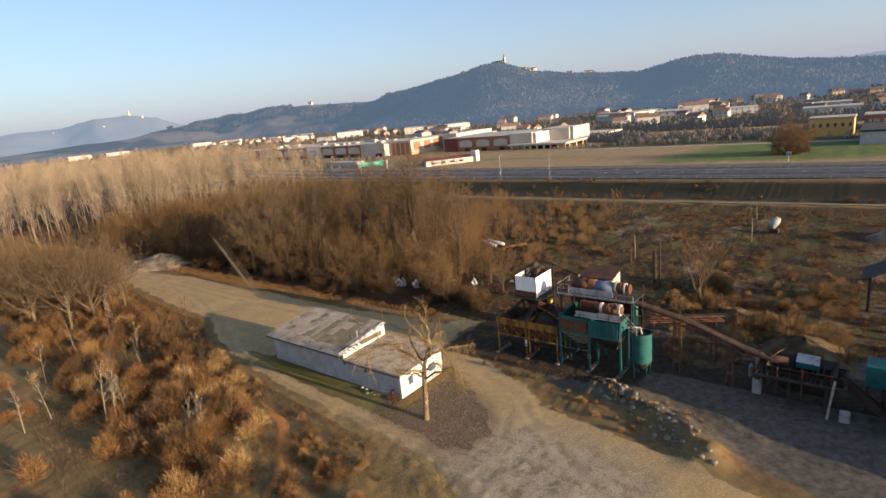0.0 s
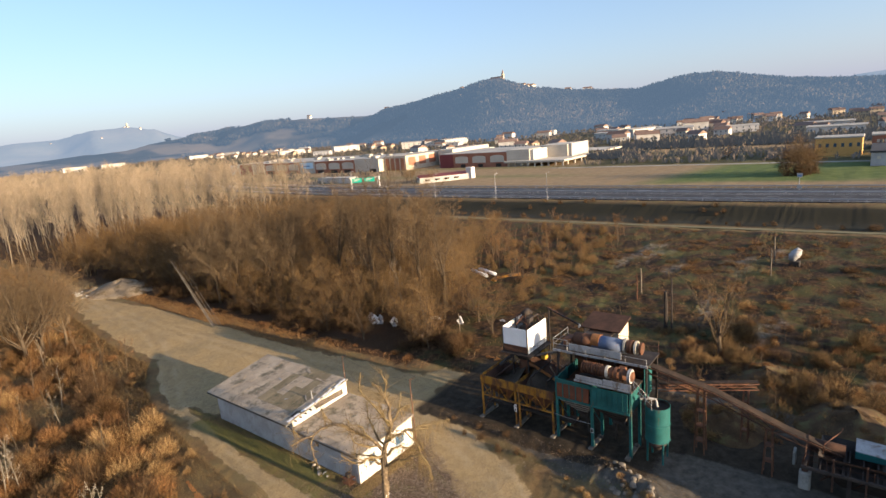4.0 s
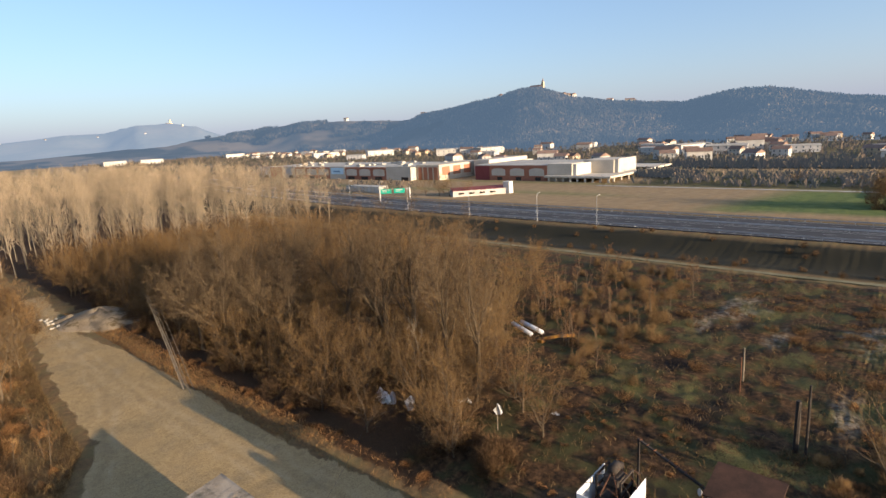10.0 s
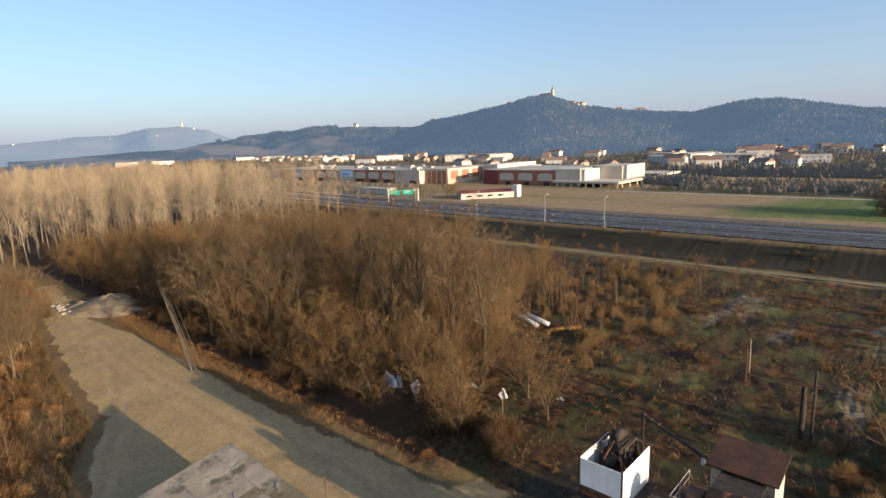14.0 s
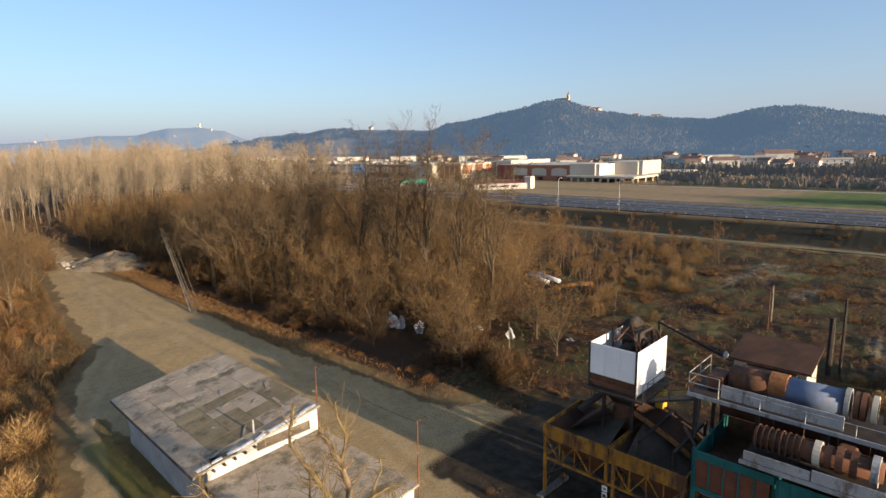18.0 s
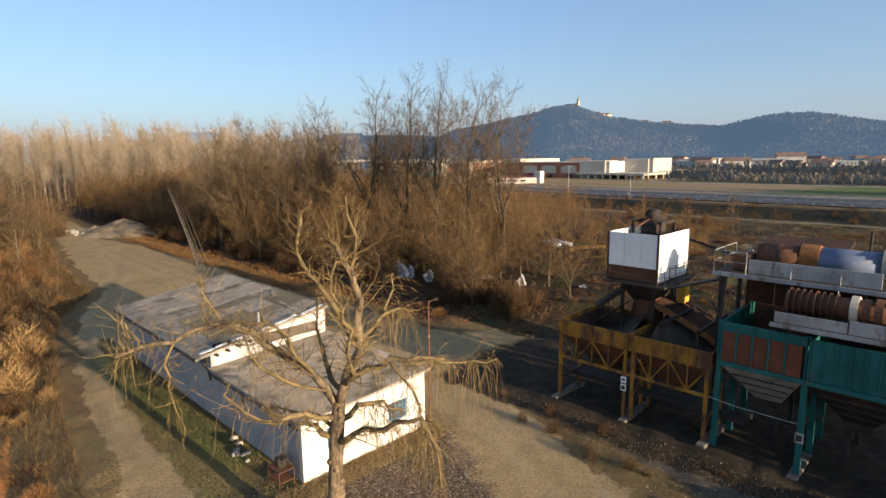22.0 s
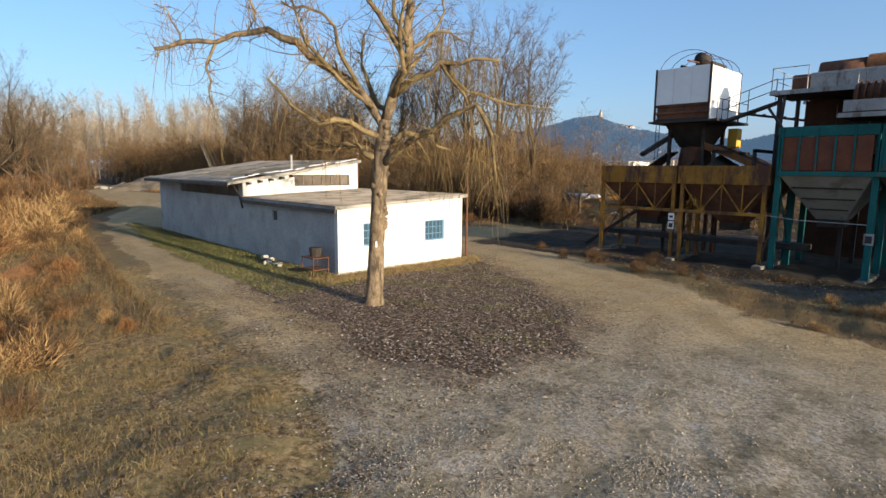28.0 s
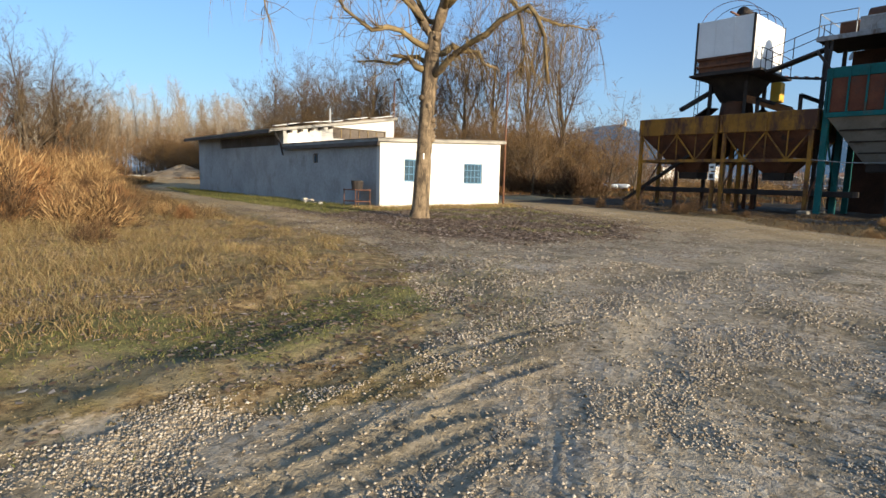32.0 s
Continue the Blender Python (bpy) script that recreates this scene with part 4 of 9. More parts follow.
def sliver(s, p, d, length, width):
    a = d.cross(Vector((rnd(-1, 1), rnd(-1, 1), rnd(-1, 1)))).normalized() * width / 2
    s.add([p - a, p + a, p + d * length + Vector((rnd(-1, 1), rnd(-1, 1), rnd(-0.5, 1))) * length * 0.12], [(0, 1, 2)])


def ribbon(s, pts, width):
    """A thin branch as a narrow tapering band."""
    d = pts[-1] - pts[0]
    a = d.cross(Vector((rnd(-1, 1), rnd(-1, 1), rnd(-1, 1)))).normalized() * width / 2
    n = len(pts) - 1
    v = []
    for i, p in enumerate(pts):
        k = 1 - 0.8 * i / n
        v += [p - a * k, p + a * k]
    s.add(v, [(2 * i, 2 * i + 1, 2 * i + 3, 2 * i + 2) for i in range(n)])


def bare_tree(height_m, radius, first, spread, limbs, branches, twigs, up=0.05, wander=0.10, lean=0.05, tw=0.022, wide=(0.55, 1.15)):
    """Trunk with limbs, and a crown of branches and twigs, both at the origin."""
    trunk, crown = Shape(), Shape()
    segs = 11
    main = grow((0, 0, -0.3), (rnd(-lean, lean), rnd(-lean, lean), 1), height_m * 0.93, segs, 0.12, 0.06)
    trunk.tube(main, [radius * (1 - 0.93 * i / segs) + 0.012 for i in range(segs + 1)], 6, False)
    for k in range(limbs):
        u = first + (0.97 - first) * ((k + rnd(0.1, 0.9)) / limbs)
        p, d = on_line(main, u)
        v0 = (u - first) / (1 - first)
        ln = height_m * spread * (0.45 + 0.65 * math.sin(math.pi * (0.18 + 0.72 * v0))) * rnd(0.65, 1.2)
        w = side_way(d, rnd(*wide) * (1.1 - 0.4 * v0), k * 2.4 + rnd(-0.6, 0.6))
        limb = grow(p, w, ln, 4, up, wander)
        r0 = max(0.018, radius * (1 - u) * 0.62)
        row = min(segs, int(round(u * segs)))
        side_of = min(range(6), key=lambda q: (Vector(trunk.v[6 * row + q]) - limb[1]).length)
        n0 = len(trunk.v)
        trunk.tube(limb, [r0 * (1 - 0.85 * i / 4) + 0.006 for i in range(5)], 4, False)
        trunk.f += [(6 * row + side_of, n0, n0 + 1), (6 * row + side_of, n0 + 1, n0 + 2)]
        for j in range(branches):
            v = 0.22 + 0.76 * (j + rnd(0, 1)) / branches
            q, e = on_line(limb, v)
            bl = ln * rnd(0.28, 0.5) * (1.15 - 0.5 * v)
            br = grow(q, side_way(e, rnd(0.45, 0.95), rnd(0, 6.3)), bl, 2, up * 1.3, wander * 1.4)
            ribbon(crown, br, max(0.022, r0 * 0.6))
            for _ in range(twigs):
                tp, td = on_line(br, rnd(0.15, 1.0))
                sliver(crown, tp, side_way(td, rnd(0.3, 0.9), rnd(0, 6.3)), bl * rnd(0.35, 0.8), tw)
        for _ in range(twigs):
            tp, td = on_line(limb, rnd(0.4, 1.0))
            sliver(crown, tp, side_way(td, rnd(0.3, 0.8), rnd(0, 6.3)), ln * rnd(0.15, 0.3), tw)
    return trunk, crown


def spread_tree(height_m, radius, fork, leaders, opening, subs, ribs, twigs, tw, lift=0.10, wander=0.14, reach=0.42):
    """A trunk that parts into rising leaders, each with branches, fine branches and twigs, at the origin."""
    trunk, crown = Shape(), Shape()
    stem_top = height_m * fork
    stem = grow((0, 0, -0.3), (rnd(-0.06, 0.06), rnd(-0.06, 0.06), 1), stem_top + 0.3, 4, 0.06, 0.05)
    trunk.tube(stem, [radius * (1.25, 1.0, 0.93, 0.9, 0.86)[i] for i in range(5)], 8, False)
    for k in range(leaders):
        p, d = on_line(stem, 1.0 if k < 3 else rnd(0.55, 1.0))
        angle = rnd(0.04, 0.18) if k == 0 else rnd(*opening)
        ln = (height_m - stem_top) * (1.0 if k == 0 else rnd(0.72, 1.0))
        lead = grow(p, side_way(d, angle, k * 2.4 + rnd(-0.5, 0.5)), ln, 7, lift * (0.4 + angle), wander)
        r0 = radius * (0.60 if k == 0 else rnd(0.26, 0.42))
        n0 = len(trunk.v)
        trunk.tube(lead, [r0 * (1 - i / 7.4) ** 1.3 + 0.008 for i in range(8)], 6, False)
        trunk.f += [(8 * 4, n0, n0 + 1)]
        for j in range(subs):
            u = 0.16 + 0.82 * (j + rnd(0.1, 0.9)) / subs
            q, e = on_line(lead, u)
            bl = ln * reach * rnd(0.65, 1.15) * (1.08 - 0.55 * u)
            br = grow(q, side_way(e, rnd(0.5, 1.05), j * 2.4 + rnd(-0.6, 0.6)), bl, 4, lift * 1.1, wander * 1.5)
            r1 = max(0.016, r0 * (1 - 0.85 * u) * 0.5)
            n1 = len(trunk.v)
            trunk.tube(br, [r1 * (1 - 0.8 * i / 4) + 0.005 for i in range(5)], 3, False)
            trunk.f += [(n0 + 6 * min(7, int(u * 7)), n1, n1 + 1)]
            for i in range(ribs):
                w = 0.15 + 0.85 * (i + rnd(0, 1)) / ribs
                f, g_ = on_line(br, w)
                fl = bl * rnd(0.3, 0.55) * (1.15 - 0.5 * w)
                fine = grow(f, side_way(g_, rnd(0.4, 1.0), rnd(0, 6.3)), fl, 2, lift * 1.2, wander * 1.8)
                ribbon(crown, fine, max(tw * 1.1, r1 * 0.5))
                for _ in range(twigs):
                    tp, td = on_line(fine, rnd(0.15, 1.0))
                    sliver(crown, tp, side_way(td, rnd(0.3, 0.9), rnd(0, 6.3)), fl * rnd(0.3, 0.75), tw)
    return trunk, crown


def tree_kind(n, name, label, category, group, bark, twigmat, **how):
    """Several trees of one kind, to be copied; the first ones stand hidden from nobody: they are placed too."""
    kinds = []
    for _ in range(n):
        t, c = (spread_tree if "fork" in how else bare_tree)(**how)
        kinds.append((t.mesh("trunk", smooth=True), c.mesh("crown")))
        kinds[-1][0].materials.append(bark)
        kinds[-1][1].materials.append(twigmat)

    def place(x, y, scale=1.0, z=None, tall=1.0, say=""):
        k = random.choice(kinds)
        root = thing(name, say or label, category, (x, y, ground_z(x, y) - 0.05 if z is None else z), group)
        root.rotation_euler = (0, 0, rnd(0, 6.28))
        root.scale = (scale, scale, scale * tall)
        for nm, me in zip(("trunk", "crown"), k):
            o = new(nm, me)
            o.parent = root
        return root
    return place


TW_BROWN = island_mat("brown_twigs", [(0.0, (0.065, 0.038, 0.016)), (0.5, (0.14, 0.083, 0.034)), (1.0, (0.23, 0.145, 0.060))])
TW_TALL = island_mat("grey_brown_twigs", [(0.0, (0.055, 0.038, 0.022)), (0.5, (0.10, 0.07, 0.04)), (1.0, (0.16, 0.115, 0.065))])
TW_EDGE = island_mat("golden_brown_twigs", [(0.0, (0.07, 0.043, 0.02)), (0.5, (0.145, 0.092, 0.041)), (1.0, (0.24, 0.16, 0.075))])
TW_WEED = island_mat("dead_weeds", [(0.0, (0.055, 0.028, 0.012)), (0.5, (0.125, 0.067, 0.028)), (1.0, (0.22, 0.135, 0.06))])
TW_DARK = island_mat("dark_twigs", [(0.0, (0.04, 0.026, 0.015)), (0.5, (0.085, 0.052, 0.026)), (1.0, (0.14, 0.085, 0.042))])
TW_TAN = island_mat("tan_twigs", [(0.0, (0.17, 0.13, 0.085)), (0.5, (0.26, 0.205, 0.14)), (1.0, (0.36, 0.29, 0.205))])
TW_RED = island_mat("red_brown_twigs", [(0.0, (0.085, 0.042, 0.018)), (0.5, (0.165, 0.083, 0.034)), (1.0, (0.25, 0.14, 0.057))])
TW_GOLD = island_mat("golden_stems", [(0.0, (0.11, 0.060, 0.024)), (0.5, (0.23, 0.140, 0.060)), (1.0, (0.38, 0.26, 0.122))])
TW_WHITE = island_mat("pale_twigs", [(0.0, (0.22, 0.19, 0.15)), (1.0, (0.42, 0.37, 0.30))])

random.seed(11)
grove_tree = tree_kind(6, "bare_tree", "bare brown deciduous tree in the dense winter grove", "tree", "grove trees", M_BARK_GREY, TW_BROWN,
                       height_m=15.5, radius=0.22, fork=0.17, leaders=8, opening=(0.45, 1.05), subs=9, ribs=6, twigs=8, tw=0.028, lift=0.055, wander=0.20, reach=0.48)
tall_tree = tree_kind(3, "tall_tree", "tall slender bare tree rising above the grove", "tree", "tall grove trees", M_BARK_GREY, TW_TALL,
                      height_m=23, radius=0.36, fork=0.36, leaders=7, opening=(0.22, 0.66), subs=15, ribs=9, twigs=9, tw=0.020, lift=0.09, wander=0.13, reach=0.38)
poplar = tree_kind(5, "poplar", "bare pale poplar with upswept branches in a plantation", "tree", "poplars", M_BARK_PALE, TW_TAN,
                   height_m=22, radius=0.17, first=0.28, spread=0.25, limbs=24, branches=6, twigs=9, up=0.16, wander=0.12, tw=0.034, wide=(0.32, 0.75))
round_tree = tree_kind(3, "broad_tree", "broad bare tree with a rounded grey-brown crown", "tree", "broad grove trees", M_BARK_GREY, TW_TALL,
                       height_m=21, radius=0.38, fork=0.24, leaders=9, opening=(0.35, 1.0), subs=14, ribs=9, twigs=9, tw=0.021, lift=0.07, wander=0.16, reach=0.42)
ROUND_SPOTS = ((27.2, 61.5, 0.88), (25.6, 66, 0.84), (29.5, 64, 0.82), (33.7, 53.1, 0.93), (31.5, 56.5, 0.85), (45, 46, 0.85))
sapling = tree_kind(4, "sapling", "thin reddish-brown bare sapling in rough ground", "tree", "saplings", M_BARK_GREY, TW_RED,
                    height_m=6.5, radius=0.06, first=0.15, spread=0.24, limbs=10, branches=5, twigs=6, up=0.15, tw=0.02)
pale_sapling = tree_kind(3, "birch_sapling", "pale-stemmed bare sapling standing in dry scrub", "tree", "pale saplings", M_BARK_PALE, TW_WHITE,
                         height_m=7.5, radius=0.07, first=0.3, spread=0.16, limbs=9, branches=4, twigs=4, up=0.2, tw=0.015)


def bush_mesh(stems, tall, wide, seg=3, width=0.02, branch=3):
    s = Shape()
    for _ in range(stems):
        a, r = rnd(0, 6.28), wide * 0.35 * math.sqrt(rnd(0, 1))
        d = Vector((math.cos(a) * rnd(0.1, 0.9), math.sin(a) * rnd(0.1, 0.9), 1)).normalized()
        ln = tall * rnd(0.6, 1.15)
        pts = grow((r * math.cos(a), r * math.sin(a), -0.05), d, ln, seg, -0.06, 0.16)
        side = d.cross(Vector((rnd(-1, 1), rnd(-1, 1), 0.1))).normalized() * width / 2
        v = []
        for i, p in enumerate(pts):
            k = 1 - i / seg * 0.8
            v += [p - side * k, p + side * k]
        s.add(v, [(2 * i, 2 * i + 1, 2 * i + 3, 2 * i + 2) for i in range(seg)])
        for _b in range(branch):
            tp, td = on_line(pts, rnd(0.25, 1))
            sliver(s, tp, side_way(td, rnd(0.4, 1.1), rnd(0, 6.3)), ln * rnd(0.2, 0.45), width * 0.9)
    return s


def dome_mesh(stems, tall, wide, shell, width=0.03):
    """A rounded bush of several clumps: arching stems inside, and a thick ragged skin of twigs."""
    s = Shape()
    lobes = [(rnd(-0.28, 0.28) * wide, rnd(-0.28, 0.28) * wide, rnd(0.20, 0.34) * wide, tall * rnd(0.6, 1.0)) for _ in range(5)]
    for k in range(stems):
        cx, cy, r, h = lobes[k % 5]
        a = rnd(0, 6.28)
        d = Vector((math.cos(a) * rnd(0.1, 0.8), math.sin(a) * rnd(0.1, 0.8), 1)).normalized()
        ribbon(s, grow((cx * 0.7, cy * 0.7, -0.05), d, h * rnd(0.8, 1.25), 3, -0.05, 0.2), width)
    for k in range(shell):
        cx, cy, r, h = lobes[k % 5]
        a, e = rnd(0, 6.28), math.asin(rnd(0.02, 1))
        o = Vector((math.cos(a) * math.cos(e), math.sin(a) * math.cos(e), math.sin(e)))
        q = rnd(0.62, 1.0)
        p = Vector((cx + o.x * r * q, cy + o.y * r * q, o.z * h * q))
        d = (o + Vector((rnd(-0.7, 0.7), rnd(-0.7, 0.7), rnd(-0.2, 0.9)))).normalized()
        sliver(s, p, d, rnd(0.12, 0.34) * tall, width * rnd(0.9, 1.8))
    return s


def bush_kind(n, name, label, category, group, material, **how):
    kinds = []
    for _ in range(n):
        me = (dome_mesh if "shell" in how else bush_mesh)(**how).mesh(name)
        me.materials.append(material)
        kinds.append(me)

    def place(x, y, scale=1.0, tall=1.0, z=None):
        o = new(name, random.choice(kinds))
        o.location = (x, y, ground_z(x, y) - 0.03 if z is None else z)
        o.rotation_euler = (0, 0, rnd(0, 6.28))
        o.scale = (scale, scale, scale * tall)
        return tagged(o, label, category, group)
    return place


random.seed(12)
bramble = bush_kind(4, "bramble_bush", "tangled red-brown bramble bush without leaves", "bush", "bramble bushes", TW_RED,
                    stems=40, tall=1.7, wide=3.2, shell=1000, width=0.028)
gold_bush = bush_kind(4, "dry_bush", "golden-brown dry shrub lit by low sun", "bush", "dry shrubs", TW_GOLD,
                      stems=50, tall=2.2, wide=2.8, shell=1000, width=0.026)
brush = bush_kind(4, "undergrowth_bush", "dark brown leafless undergrowth bush", "bush", "undergrowth", TW_DARK,
                  stems=60, tall=2.6, wide=3.4, shell=900, width=0.03)

thicket = bush_kind(3, "thicket_bush", "dark leafless thicket under the grove's trees", "bush", "grove thickets", TW_DARK,
                    stems=120, tall=2.8, wide=3.6, width=0.03, branch=6)
weed = bush_kind(4, "weed_clump", "low rusty clump of dead weeds on rough ground", "bush", "weed clumps", TW_WEED,
                 stems=120, tall=1.1, wide=2.6, width=0.028, branch=4)
bank_bush = bush_kind(3, "bank_bush", "dark leafless bush on the bank below the highway", "bush", "bank bushes", TW_DARK,
                      stems=50, tall=2.6, wide=3.4, shell=500, width=0.035)
yard_bush = bush_kind(3, "yard_shrub", "golden-brown bare shrub overgrowing the back yard", "bush", "yard shrubs", TW_EDGE,
                      stems=80, tall=2.9, wide=3.2, shell=900, width=0.026)

# glades: before the white pipes, and before the torn sheets
def in_glade(x, y):
    p, q = np.array([x]), np.array([y])
    return near_line([(46, 16), (61, 26)], p, q)[0] < 4.0 or near_line([(23, 19.5), (30.5, 27)], p, q)[0] < 2.0


# grove east of the gravel road
random.seed(20)
edge_tree = tree_kind(4, "round_tree", "low spreading bare tree with a dense golden-brown crown", "tree", "grove edge trees", M_BARK_GREY, TW_EDGE,
                      height_m=9, radius=0.16, fork=0.12, leaders=9, opening=(0.55, 1.2), subs=10, ribs=7, twigs=9, tw=0.020, lift=0.10, wander=0.2, reach=0.5)
for x, y, s in ((30, 17.5, 0.8), (33.5, 21, 0.95), (34.5, 29, 0.9), (36.5, 25.5, 1.05), (30.5, 32, 0.95), (40, 22.5, 0.95), (35, 31, 1.05), (44.5, 24.5, 1.0), (30, 41, 0.95), (29.5, 50, 0.9),
                (34, 44, 1.1), (41, 29, 1.1), (49, 27, 1.0), (29, 60, 0.95), (54, 30, 1.0), (30, 70, 0.95), (28.5, 80, 0.9), (62, 33, 1.0), (30, 92, 0.9), (70, 36, 0.95)):
    edge_tree(x, y, s * rnd(0.92, 1.08))
random.seed(21)
for x, y, h in ((33.5, 74, 0.90), (32, 80, 0.8), (40.5, 62.5, 0.98), (39.2, 45.5, 1.02), (38.2, 35.5, 1.03), (40.6, 32.4, 1.05), (38.9, 25.2, 0.97), (40.6, 21.5, 0.93),
                (36, 57, 0.78), (43, 66, 0.8), (52, 58, 0.8), (34, 66, 0.7), (50, 74, 0.75)):
    tall_tree(x, y, h)
count = 0
for i in range(14):
    for j in range(26):
        x = 26.5 + i * 5.2 + rnd(-2, 2)
        y = 10 + j * 5.4 + rnd(-2, 2)
        if y < 11 + max(0, x - 30) * 0.42 + (5 * math.sin(0.31 * x) + rnd(-4, 6) if x > 34 else 0) or x > 104 or in_glade(x, y) or random.random() < (0.05 if x < 60 else 0.22):
            continue
        far_side = x > 62
        grove_tree(x, y, rnd(0.46, 0.72) * (0.85 if x < 29 else 1.0) * (0.85 if far_side and y < 60 else 1.0) * (1.15 if y > 60 else 1))
        count += 1
for k in range(125):
    y = rnd(8, 118)
    x = 22.3 + rnd(0, 6) + (2.0 if y < 14 else 0)
    if not in_glade(x + 1.2, y):
        brush(x + 1.2, y, rnd(0.6, 1.2), rnd(0.7, 1.1))
for k in range(110):
    x, y = rnd(26, 56), rnd(14, 118)
    if y > 13 + 0.5 * (x - 26) and not in_glade(x, y):
        thicket(x, y, rnd(0.7, 1.4), rnd(0.7, 1.1))
for k in range(16):
    y = rnd(12, 95)
    bramble(21.6 + rnd(-0.4, 1.2), y, rnd(0.35, 0.7), 0.7)
for k in range(60):
    x, y = rnd(58, 104), 12 + 32 * random.random() ** 1.3 + rnd(-6, 4)
    if not in_glade(x, y):
        sapling(x, y, rnd(0.5, 1.25))
for k in range(34):
    x, y = rnd(40, 66), rnd(13, 24)
    if not in_glade(x, y):
        sapling(x, y, rnd(0.5, 0.9))
pale_sapling(34.6, 70.2, 1.4)
pale_sapling(36.0, 27, 1.5)

# poplar wood beyond the road's bend
random.seed(31)
for i in range(-5, 17):
    for j in range(24):
        x = 18 + i * 7.2 + rnd(-2.5, 2.5)
        y = 138 + j * 10.5 + rnd(-3, 3)
        if x < -25 + 0.14 * y or x > 118 + 0.16 * (y - 190) or (y < 152 and 26 > x) or (j > 14 and i % 2):
            continue
        poplar(x, y, rnd(0.9, 1.13))
poplar(59.6, 196, 1.15, say="bare white-barked poplar standing out from the others")
for k in range(36):
    grove_tree(rnd(22, 60), rnd(122, 140), rnd(0.6, 0.85))
for k in range(22):
    grove_tree(rnd(-16, 12), rnd(112, 160), rnd(0.45, 0.8))
for k in range(60):
    brush(rnd(-24, 13), rnd(98, 150), rnd(0.9, 1.6))
for x, y, s in ((-6.2, 66, 0.84), (-3.4, 69, 0.80), (-9.5, 68, 0.86), (0.2, 70, 0.62), (-13, 74, 0.8)):
    round_tree(x, y, s, say="broad bare tree at the edge of the scrub")
for x, y, s in ROUND_SPOTS:
    round_tree(x, y, s)
for k in range(26):
    grove_tree(rnd(-18, 8), rnd(80, 112), rnd(0.5, 0.75))

# scrub west of the track
random.seed(41)
CLAY = [(-8.3, 14.5), (-9.0, 11.5), (-9.9, 8.8), (-10.8, 7.2), (-11.9, 5.5), (-13.2, 3.6), (-14.4, 2.0), (-15.8, 0.9), (-17.4, 0.0), (-19.0, -1.2)]


def on_clay(x, y, gap=1.5):
    return float(near_line(CLAY, np.array([x]), np.array([y]))[0]) < gap


def west_edge(y):
    return np.interp(y, [-16, -13, -9.5, -4.5, 4, 17, 32, 39, 47, 63, 98, 132], [-10.8, -9, -7.6, -7.1, -6.3, -5, -2.6, -0.5, 3.5, 4.6, 8.6, 13])


for k in range(480):
    y = rnd(-9, 112)
    e = float(west_edge(y))
    x = e - 1.2 - abs(random.gauss(0, 1)) * 11
    if x < -36 + 0.12 * y or (y < -4 and x > e - 2.2) or on_clay(x, y):
        continue
    if y > 3 and wob(np.array([x]), np.array([y]), 8, 175, 2)[0] < -0.14:
        continue
    near = max(0.35, min(1.0, (e - x) / 6))
    kind = random.random()
    if y < 4:
        near *= 0.6
    patch = float(wob(np.array([x]), np.array([y]), 16, 171, 2)[0])
    (bramble if kind < 0.5 - 0.4 * patch else gold_bush if kind < 0.75 else brush)(x, y, rnd(0.5, 1.4) * near)
for x, y, s in ((-10, 26.5, 1.3), (-5.8, 27.5, 1.2), (-8, 25, 1.1), (-17.4, 15, 1.2), (-12.5, 24, 1.2), (-7.5, 21, 1.0), (-9.5, 17, 0.9)):
    gold_bush(x, y, s * 1.1)
TW_SCRUB = island_mat("thorn_twigs", [(0.0, (0.06, 0.031, 0.013)), (0.5, (0.14, 0.075, 0.030)), (1.0, (0.25, 0.15, 0.062))])
scrub_bush = bush_kind(4, "tall_scrub_bush", "tall brown thorn bush in the wild scrub", "bush", "scrub bushes", TW_SCRUB,
                       stems=90, tall=3.4, wide=3.4, shell=1100, width=0.028)
for k in range(210):
    y = rnd(-3, 100)
    e = float(west_edge(y))
    x = e - 5.0 - abs(random.gauss(0, 1)) * 12
    if x > -36 + 0.12 * y and not on_clay(x, y, 1.8) and wob(np.array([x]), np.array([y]), 8, 175, 2)[0] > -0.08:
        scrub_bush(x, y, rnd(0.45, 1.05) * (0.6 if y < 6 else 1.0))
for x, y, s in ((-19.2, 26.3, 1.0), (-18.6, 27.2, 0.9), (-19.8, 27.0, 1.05), (-18.1, 26.0, 0.8), (-23.2, 33.6, 0.95), (-17, 13.4, 0.75), (-16.3, 11.9, 0.8), (-15.8, 12.4, 0.7),
                (-26, 33, 0.9), (-9, 44, 0.8), (-14, 52, 0.9), (-11, 38, 0.7), (-20, 46, 0.9), (-6, 60, 0.8), (-2, 72, 0.9), (-10, 66, 1.0)):
    pale_sapling(x, y, s)
for k in range(26):
    y = rnd(20, 100)
    sapling(float(west_edge(y)) - rnd(3, 16), y, rnd(0.5, 1.0))

random.seed(45)
for k in range(90):
    y = rnd(-6, 34)
    x = float(west_edge(y)) - 2.5 - 16 * random.random()
    if not on_clay(x, y, 1.2):
        weed(x, y, rnd(0.5, 1.0), rnd(0.6, 1.0))
# scattered growth in the yard behind the plant
random.seed(51)
for k in range(300):
    x, y = rnd(42, 112), rnd(-42, 20)
    if wob(np.array([x]), np.array([y]), 18, 177, 2)[0] < -0.15:
        continue
    weed(x, y, rnd(0.4, 1.1), rnd(0.5, 0.9))
for k in range(150):
    x, y = rnd(23, 62), rnd(-48, -14)
    (gold_bush if k % 2 else bramble)(x, y, rnd(0.3, 0.7), 0.8)
